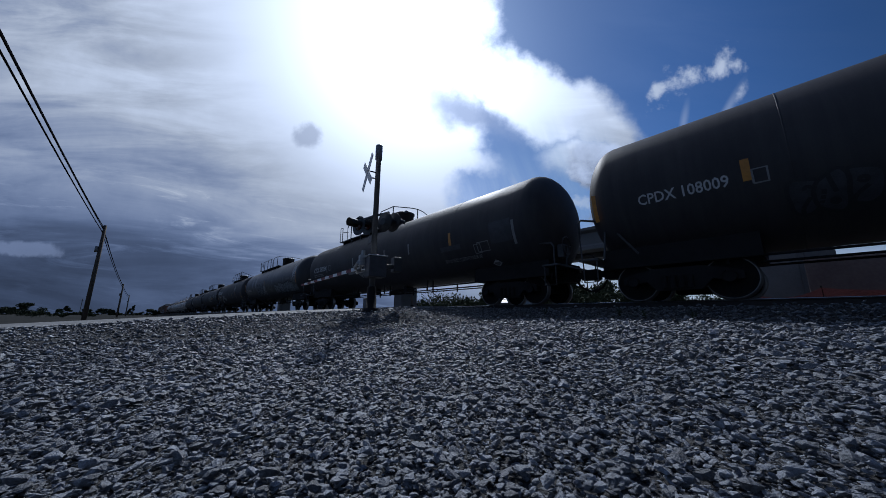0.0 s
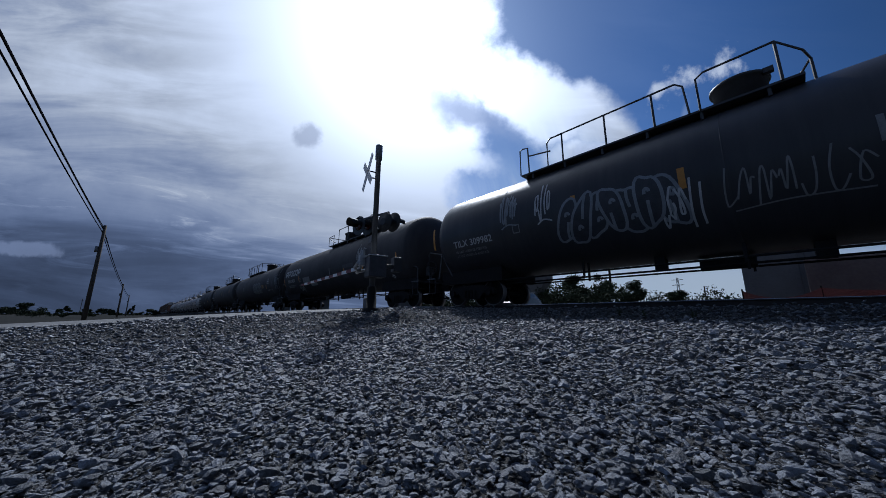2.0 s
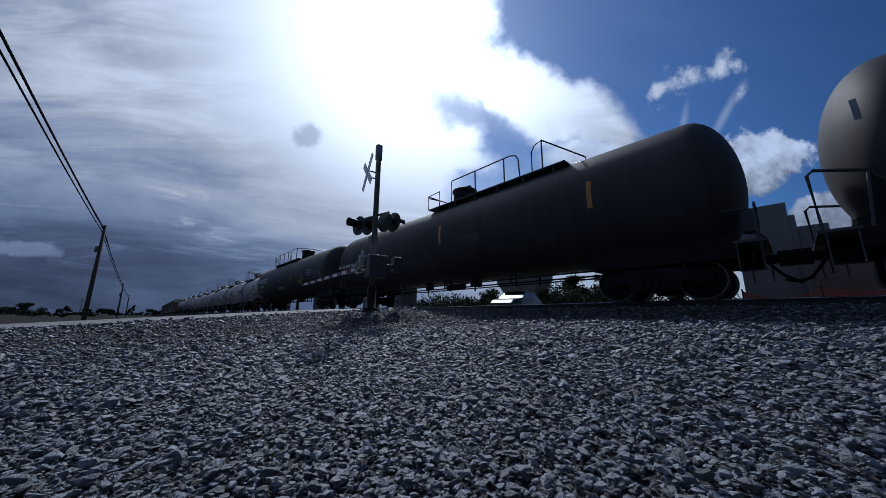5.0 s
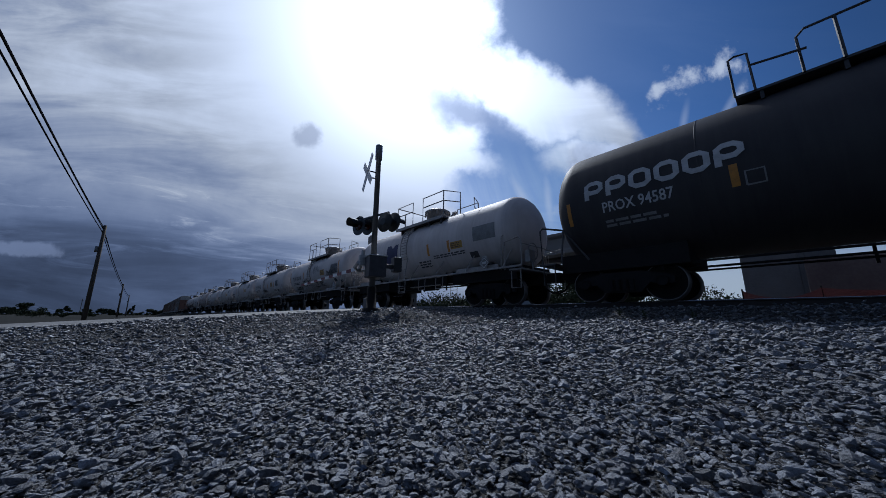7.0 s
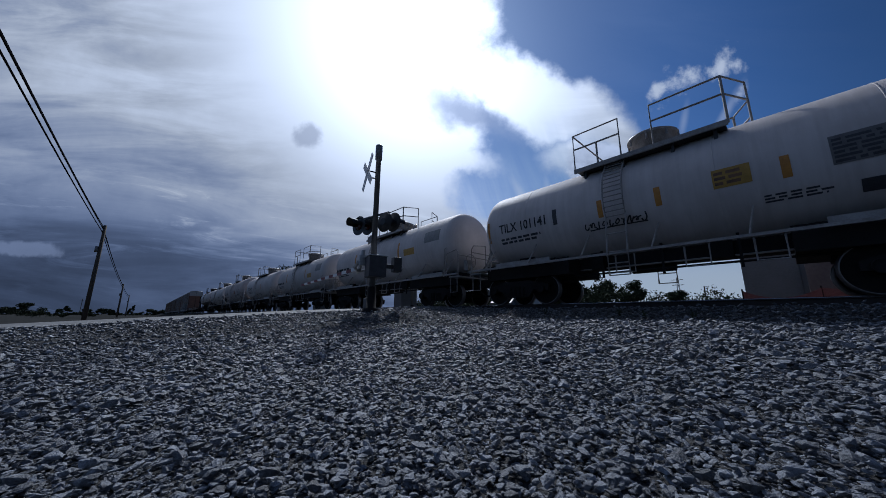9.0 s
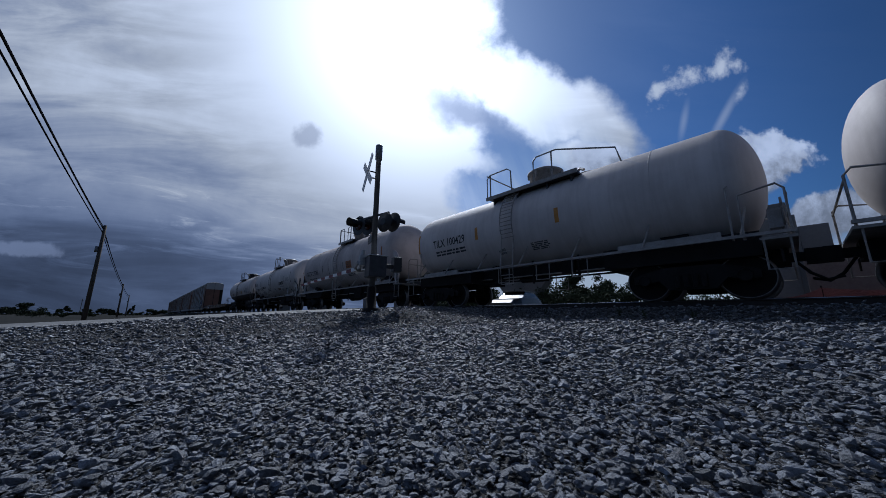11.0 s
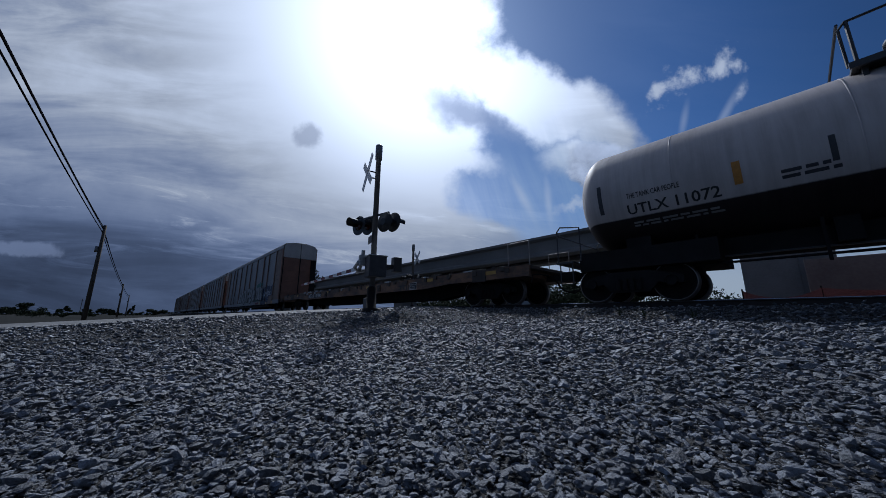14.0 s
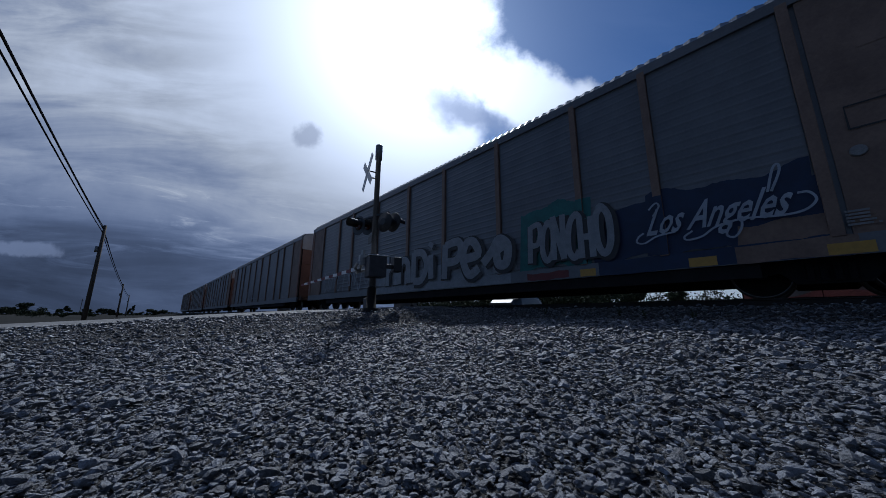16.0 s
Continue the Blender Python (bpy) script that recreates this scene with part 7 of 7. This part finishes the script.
def wire_between(a, b, sag):
    bm = bmesh.new()
    a, b = Vector(a), Vector(b)
    pts = []
    for i in range(33):
        u = i / 32
        p = a.lerp(b, u)
        pts.append((p.x, p.y, p.z - 4 * sag * u * (1 - u)))
    tube(bm, pts, 0.042, 8)
    for f in bm.faces:
        f.smooth = True
    tagged(part("overhead_wire", bm, M["wire"]), "black overhead wire sagging between wooden poles", "wire", "overhead wires")


def leaf_clump(co, faces, centre, radius, count, size, rnd):
    for _ in range(count):
        d = Vector((rnd.gauss(0, 1), rnd.gauss(0, 1), rnd.gauss(0, 1))).normalized() * radius * rnd.random() ** 0.5
        p = Vector(centre) + Vector((d.x, d.y, d.z * 0.75))
        a = Vector((rnd.gauss(0, 1), rnd.gauss(0, 1), rnd.gauss(0, 0.7))).normalized()
        b = a.orthogonal().normalized()
        b.rotate(Matrix.Rotation(rnd.uniform(0, 6.28), 3, a))
        s = size * rnd.uniform(0.6, 1.3)
        i = len(co)
        co += [p + b * s, p + a.cross(b) * s * 0.45, p - b * s, p - a.cross(b) * s * 0.45]
        faces.append((i, i + 1, i + 2, i + 3))


def tree(x, y, z0, h, spread, seed, leaves=1400, leaf=0.16, label="leafy green tree with an uneven crown", group="trees beyond the track", low=0.48):
    rnd = random.Random(seed)
    t = thing("tree", label, "tree", group, m=pose(x, y, z0))
    bm = bmesh.new()
    th = h * 0.42
    bend = rnd.uniform(-0.04, 0.04) * h
    rod(bm, (0, 0, -0.3), (bend * 0.5, 0, th * 0.6), h * 0.035, 9, h * 0.026)
    rod(bm, (bend * 0.5, 0, th * 0.6), (bend, 0, th * 1.3), h * 0.026, 8, h * 0.014)
    tips = []
    for k in range(9):
        a = 6.28 * k / 9 + rnd.uniform(-0.3, 0.3)
        r = spread * rnd.uniform(0.45, 0.95)
        z = h * rnd.uniform(low, 0.92)
        q = (bend + r * math.cos(a) * (1.25 - z / h), r * math.sin(a) * (1.25 - z / h), z)
        rod(bm, (bend * 0.7, 0, min(th * rnd.uniform(0.7, 1.2), z * 0.9)), q, h * 0.012, 6, h * 0.004)
        tips.append(q)
    part("trunk", bm, M["bark"], t)
    co, faces = [], []
    for q in tips:
        for _ in range(3):
            o = (q[0] + rnd.gauss(0, spread * 0.16), q[1] + rnd.gauss(0, spread * 0.16), q[2] + rnd.gauss(0, h * 0.05))
            leaf_clump(co, faces, o, spread * rnd.uniform(0.20, 0.36), leaves // 27, leaf, rnd)
    me = mesh_arrays("crown", np.array([tuple(c) for c in co]), np.array(faces))
    me.materials.append(M["leaf"])
    part("crown", me, None, t)
    return t


def bush_row(name, x0, x1, y0, y1, h, n, seed, leaf, label):
    """A far belt of trees or bushes."""
    rnd = random.Random(seed)
    co, faces = [], []
    for k in range(n):
        x, y = rnd.uniform(x0, x1), rnd.uniform(y0, y1)
        hh = h * rnd.uniform(0.45, 1.1)
        zb = float(ground_z(x, y))
        for _ in range(5):
            leaf_clump(co, faces, (x + rnd.gauss(0, hh * 0.28), y + rnd.gauss(0, hh * 0.28), zb + hh * rnd.uniform(0.12, 0.75)), hh * rnd.uniform(0.24, 0.42), 130, leaf, rnd)
    me = mesh_arrays(name, np.array([tuple(c) for c in co]), np.array(faces))
    me.materials.append(M["leaf"])
    return tagged(new(name, me), label, "trees", kind="stuff")


def girder(name, x0, x1, y, top, depth, width, label, mat="concrete"):
    """A precast concrete girder: deep web with a top flange and a bottom bulb."""
    bm = bmesh.new()
    w = width / 2
    prof = [(-w, top), (w, top), (w, top - depth * 0.12), (w * 0.55, top - depth * 0.22), (w * 0.55, top - depth * 0.74), (w * 0.8, top - depth * 0.84), (w * 0.8, top - depth),
            (-w * 0.8, top - depth), (-w * 0.8, top - depth * 0.84), (-w * 0.55, top - depth * 0.74), (-w * 0.55, top - depth * 0.22), (-w, top - depth * 0.12)]
    ends = [[bm.verts.new((x, y + a, b)) for a, b in prof] for x in (x0, x1)]
    n = len(prof)
    for j in range(n):
        bm.faces.new((ends[0][j], ends[0][(j + 1) % n], ends[1][(j + 1) % n], ends[1][j]))
    bm.faces.new(ends[0][::-1])
    bm.faces.new(ends[1])
    return part(name, bm, M[mat])


def viaduct():
    """A concrete viaduct under construction beyond the track."""
    v = thing("viaduct", "unfinished grey concrete viaduct on piers", "viaduct", kind="structure")
    Y = 20.0
    k = Y / 22.0

    def lift(z):
        return (z + 0.4) * k - 0.4
    span = girder("span", -1.05, -75.0, Y, lift(5.58), 1.5 * k, 1.3, "")
    span.parent = v
    bm = bmesh.new()
    box(bm, -36.5, Y + 1.6, lift(4.75), 70.0, 2.6, 0.4)
    part("soffit", bm, M["concrete_dark"], v)
    span = girder("span", -1.05, -75.0, Y + 3.0, lift(5.58), 1.5 * k, 1.3, "")
    span.parent = v
    bm = bmesh.new()
    box(bm, -0.59, Y - 0.1, (4.42 - 0.9) / 2, 1.72, 1.4, 4.42 + 0.9)
    part("pier", bm, M["concrete_dark"], v, bevel=0.03)
    bm = bmesh.new()
    box(bm, 0.36, Y - 0.1, (3.84 - 0.9) / 2, 0.19, 1.38, 3.84 + 0.9)
    part("pier_buttress", bm, M["concrete"], v, bevel=0.03)
    bm = bmesh.new()
    box(bm, 0.87, Y + 0.0, (3.32 - 0.9) / 2, 0.84, 1.5, 3.32 + 0.9)
    part("bearing_seat", bm, M["concrete"], v, bevel=0.03)
    # flared pier of the next line, beyond the road
    bm = bmesh.new()
    prof = [(-1.6, -1.0), (1.6, -1.0), (1.6, 1.45), (3.2, 3.4), (3.2, 4.1), (-3.2, 4.1), (-3.2, 3.4), (-1.6, 1.45)]
    a = [bm.verts.new((x, -0.6, z)) for x, z in prof]
    b = [bm.verts.new((x, 0.6, z)) for x, z in prof]
    bm.faces.new(a)
    bm.faces.new(b[::-1])
    for j in range(len(prof)):
        q = (j + 1) % len(prof)
        bm.faces.new((a[q], a[j], b[j], b[q]))
    part("flared_pier", bm, M["concrete_dark"], v, "grey concrete pier widening upwards", bevel=0.04, m=pose(-20.0, 30.2, 0))
    for xx in (-30.0, -54.0, -74.0):
        bm = bmesh.new()
        box(bm, xx, Y + 1.6, (lift(4.6) - 0.9) / 2, 1.4, 2.2, lift(4.6) + 0.9)
        part("pier", bm, M["concrete"], v, bevel=0.06)


def retaining_wall():
    bm = bmesh.new()
    box(bm, 12.4, 18.6, 0.45, 24.0, 0.5, 2.75)
    tagged(part("site_wall", bm, M["brown_wall"], bevel=0.02), "low weathered brown site wall beyond the track", "wall", kind="structure")


def waiting_car(x, y, rz):
    t = thing("waiting_car", "dark grey sedan waiting on the road beyond the crossing", "car", m=pose(x, y, float(road_z(y)) + 0.06, 0, 0, rz))
    bm = bmesh.new()
    secs = [(-2.25, 0.55, 0.86), (-2.1, 0.35, 1.04), (-1.4, 0.28, 1.08), (-0.9, 0.26, 1.12), (0.7, 0.26, 1.08), (1.3, 0.28, 1.02), (2.0, 0.34, 0.90), (2.25, 0.5, 0.72)]
    prev = None
    for x0, lo, hi in secs:
        w = 0.86 if abs(x0) < 2.0 else 0.72
        cur = [bm.verts.new((x0, yy, zz)) for yy, zz in ((-w, lo), (-w - 0.03, (lo + hi) / 2), (-w + 0.06, hi), (w - 0.06, hi), (w + 0.03, (lo + hi) / 2), (w, lo))]
        if prev:
            for j in range(6):
                bm.faces.new((prev[j], prev[(j + 1) % 6], cur[(j + 1) % 6], cur[j]))
        else:
            bm.faces.new(cur[::-1])
        prev = cur
    bm.faces.new(prev)
    part("body", bm, M["car_paint"], t, bevel=0.03)
    bm = bmesh.new()
    prev = None
    for x0, z0, w in ((-1.75, 1.0, 0.78), (-1.15, 1.40, 0.66), (-0.1, 1.47, 0.64), (0.30, 1.45, 0.66), (1.15, 0.96, 0.78)):
        cur = [bm.verts.new((x0, yy, zz)) for yy, zz in ((-0.80, 0.95), (-w, z0), (w, z0), (0.80, 0.95))]
        if prev:
            for j in range(3):
                bm.faces.new((prev[j], prev[j + 1], cur[j + 1], cur[j]))
        prev = cur
    part("windows", bm, M["glass"], t)
    bm = bmesh.new()
    box(bm, -0.38, 0, 1.47, 1.75, 1.34, 0.08)
    part("roof", bm, M["car_paint"], t, bevel=0.02)
    for sx in (-1.4, 1.4):
        for sy in (-0.78, 0.78):
            w = new("wheel")
            w.parent = t
            w.matrix_basis = pose(sx, sy, 0.32)
            bm = bmesh.new()
            lathe(bm, [(-0.1, 0.2), (-0.11, 0.3), (-0.08, 0.32), (0.08, 0.32), (0.11, 0.3), (0.1, 0.2)], 22, "Y")
            part("tyre", bm, M["rubber"], w)
            bm = bmesh.new()
            lathe(bm, [(-0.10, 0.05), (-0.09, 0.2), (0.09, 0.2), (0.10, 0.05)], 16, "Y")
            part("rim", bm, M["galv"], w)


crossing_mast(-8.1, 4.65, -0.22, -12.6, "grey steel crossing signal with crossbuck, lamps and lowered gate arm")
crossing_mast(-18.5, 13.9, -0.25, 168, "crossing signal with white crossbuck on the far side of the track", gate=False)
POLES = ((-58.3, -5.4, -1.35, 10.7), (-135.0, -6.1, -1.5, 8.45), (12.0, -5.4, -0.9, 10.7), (-212.0, -6.8, -1.5, 8.4))
for px, py, pz, top in POLES:
    utility_pole(px, py, pz, top - pz)
order = sorted(POLES)
for a, b in zip(order, order[1:]):
    for hh, off, sag in ((0.15, -0.2, 0.52), (0.36, -0.2, 0.36), (0.80, -0.2, 0.42)):
        wire_between((a[0], a[1] + off, a[3] - hh), (b[0], b[1] + off, b[3] - hh), sag)
viaduct()
retaining_wall()
waiting_car(-11.6, 16.8, -80)


def site_fence():
    """Red mesh fence sagging between short posts in front of the site wall."""
    t = thing("site_fence", "sagging red plastic mesh fence on short posts", "fence", kind="structure")
    y = 15.4
    posts = (-1.25, 0.57, 3.4, 6.4)
    for x in posts:
        bm = bmesh.new()
        rod(bm, (x, y, -0.95), (x, y, 0.62), 0.02, 8)
        part("post", bm, M["steel"], t)
    for a, b in zip(posts, posts[1:]):
        bm = bmesh.new()
        prev = None
        for i in range(25):
            u = i / 24
            x = a + (b - a) * u
            top = 0.56 - (0.28 if a < 0 else 0.14) * 4 * u * (1 - u)
            cur = [bm.verts.new((x, y + 0.05 * math.sin(9 * u + k), z)) for k, z in enumerate((-0.95, (top - 0.95) / 2, top))]
            if prev:
                for j in range(2):
                    bm.faces.new((prev[j], prev[j + 1], cur[j + 1], cur[j]))
            prev = cur
        bmesh.ops.solidify(bm, geom=bm.faces[:], thickness=0.012)
        part("mesh_panel", bm, M["earth"], t, "red plastic mesh")


def power_tower(x, y, h):
    t = thing("power_tower", "distant lattice power transmission tower", "power tower", m=pose(x, y, -0.9))
    bm = bmesh.new()
    def wd(z):
        return 0.5 + 2.6 * (1 - z / h) ** 1.5
    zs = [h * k / 7 for k in range(8)]
    for a, b in zip(zs, zs[1:]):
        for sx, sy in ((-1, -1), (1, -1), (1, 1), (-1, 1)):
            rod(bm, (sx * wd(a), sy * wd(a), a), (sx * wd(b), sy * wd(b), b), 0.14, 4)
        for s in (-1, 1):
            rod(bm, (-wd(a), s * wd(a), a), (wd(b), s * wd(b), b), 0.09, 4)
            rod(bm, (wd(a), s * wd(a), a), (-wd(b), s * wd(b), b), 0.09, 4)
    part("lattice", bm, M["galv"], t)
    for z in (h * 0.68, h * 0.82, h * 0.95):
        bm = bmesh.new()
        rod(bm, (-4.2, 0, z), (4.2, 0, z), 0.16, 4)
        rod(bm, (-4.2, 0, z), (0, 0, z + 1.0), 0.08, 4)
        rod(bm, (4.2, 0, z), (0, 0, z + 1.0), 0.08, 4)
        part("cross_arm", bm, M["galv"], t)


site_fence()
power_tower(-66.0, 330.0, 34.0)
bm = bmesh.new()
rod(bm, (-28.1, 190.0, -1.0), (-28.1, 190.0, 14.2), 0.25, 8)
tagged(part("far_pole", bm, M["wood"]), "plain wooden pole standing far off in the field", "pole")
for i, (tx, ty, th, ts) in enumerate(((-22.5, 38.0, 5.0, 2.4), (-19.0, 40.0, 5.6, 2.4), (-16.4, 42.0, 6.1, 2.4), (-13.6, 45.0, 5.0, 2.0), (-26.0, 39.0, 4.6, 2.6), (-30.5, 37.0, 4.4, 2.4), (-11.0, 52.0, 3.9, 1.8))):
    tree(tx, ty, -0.95, th, ts, 40 + i, 4200, 0.14)
tree(-57.0, 18.8, -1.2, 9.2, 5.2, 91, 4200, 0.2, "broad dark tree standing beyond the crossing")
tree(4.35, 21.5, -0.95, 9.4, 2.7, 77, 13000, 0.085, "tall leafy tree rising behind the site wall", low=0.70)
bush_row("far_trees_east", -210, 20, 150, 210, 13.5, 120, 5, 0.5, "distant belt of dark trees beyond the fields")
bush_row("trackside_bushes", -42, -14.5, 30, 44, 4.6, 84, 9, 0.16, "dense dark bushes beyond the crossing")
bush_row("field_hedge", -20, 8, 52, 64, 3.5, 70, 12, 0.14, "low dark hedge beyond the site")
bush_row("far_trees_west", -400, -345, -115, 45, 2.9, 110, 6, 0.30, "distant low belt of dark bushes on the western horizon")
for i, (tx, ty, th, ts) in enumerate(((-345, -59.2, 7.8, 5.0), (-345, -65.0, 5.0, 5.0), (-347, -71.5, 4.4, 4.0), (-347.6, -40.8, 6.2, 2.5), (-347, -44.5, 4.2, 2.2), (-348, -31.0, 4.8, 3.4), (-349, -24.0, 4.6, 4.4),
                                       (-349, -19.5, 4.2, 3.0), (-350, -7.6, 9.0, 1.1), (-350, -9.4, 5.2, 1.6), (-350, 3.0, 4.6, 5.0), (-350, 10.0, 4.2, 5.0))):
    tree(tx, ty, -1.35, th, ts, 140 + i, 3600, 0.30, "dark tree on the western horizon beyond the fields", "trees on the western horizon")
bm = bmesh.new()
rod(bm, (-348.0, -35.0, -1.4), (-348.0, -35.0, 10.2), 0.17, 8)
rod(bm, (-348.0, -36.2, 9.3), (-348.0, -33.8, 9.3), 0.09, 6)
tagged(part("distant_pole", bm, M["wood"]), "thin wooden pole with a crossarm far off in the field", "pole")
bush_row("field_bushes", -190, -120, -34, -14, 3.2, 12, 8, 0.16, "scattered dark bushes along the field's edge")
for i, (wx, wy) in enumerate(((-2.1, 7.35), (-2.6, 7.5), (-1.3, 7.3), (-4.4, 7.6))):
    rnd = random.Random(300 + i)
    co, faces = [], []
    for _ in range(26):
        a, l = rnd.uniform(0, 6.28), rnd.uniform(0.08, 0.24)
        dx, dy = math.cos(a) * 0.10 * rnd.random(), math.sin(a) * 0.10 * rnd.random()
        k = len(co)
        co += [(-0.006, 0, 0), (0.006, 0, 0), (dx, dy, l)]
        faces.append((k, k + 1, k + 2))
    me = mesh_arrays("weed", np.array(co), np.array(faces))
    me.materials.append(M["leaf"])
    tuft = new("weed", me)
    tuft.matrix_basis = pose(wx, wy, float(ground_z(wx, wy)) - 0.005)
    tagged(tuft, "small dry weed sprouting from the gravel", "weed", "weeds in the gravel")


def motions():
    for car, mid in CARS:
        walk(car, [(t, pose(mid + SPEED * t + d, TRACK, 0)) for t, d in RUN])
    # all wheels of one side share one rolling action
    for side, wheels in WHEELS.items():
        rate = -side * math.degrees(SPEED / 0.457)
        walk(wheels[0], [(k / 30, pose(0, 0, 0, 0, rate * k / 30, 0)) for k in range(481)])
        first = wheels[0].animation_data
        for w in wheels[1:]:
            w.rotation_mode = "QUATERNION"
            keys = w.animation_data_create()
            keys.action = first.action
            keys.action_slot = first.action_slot


motions()
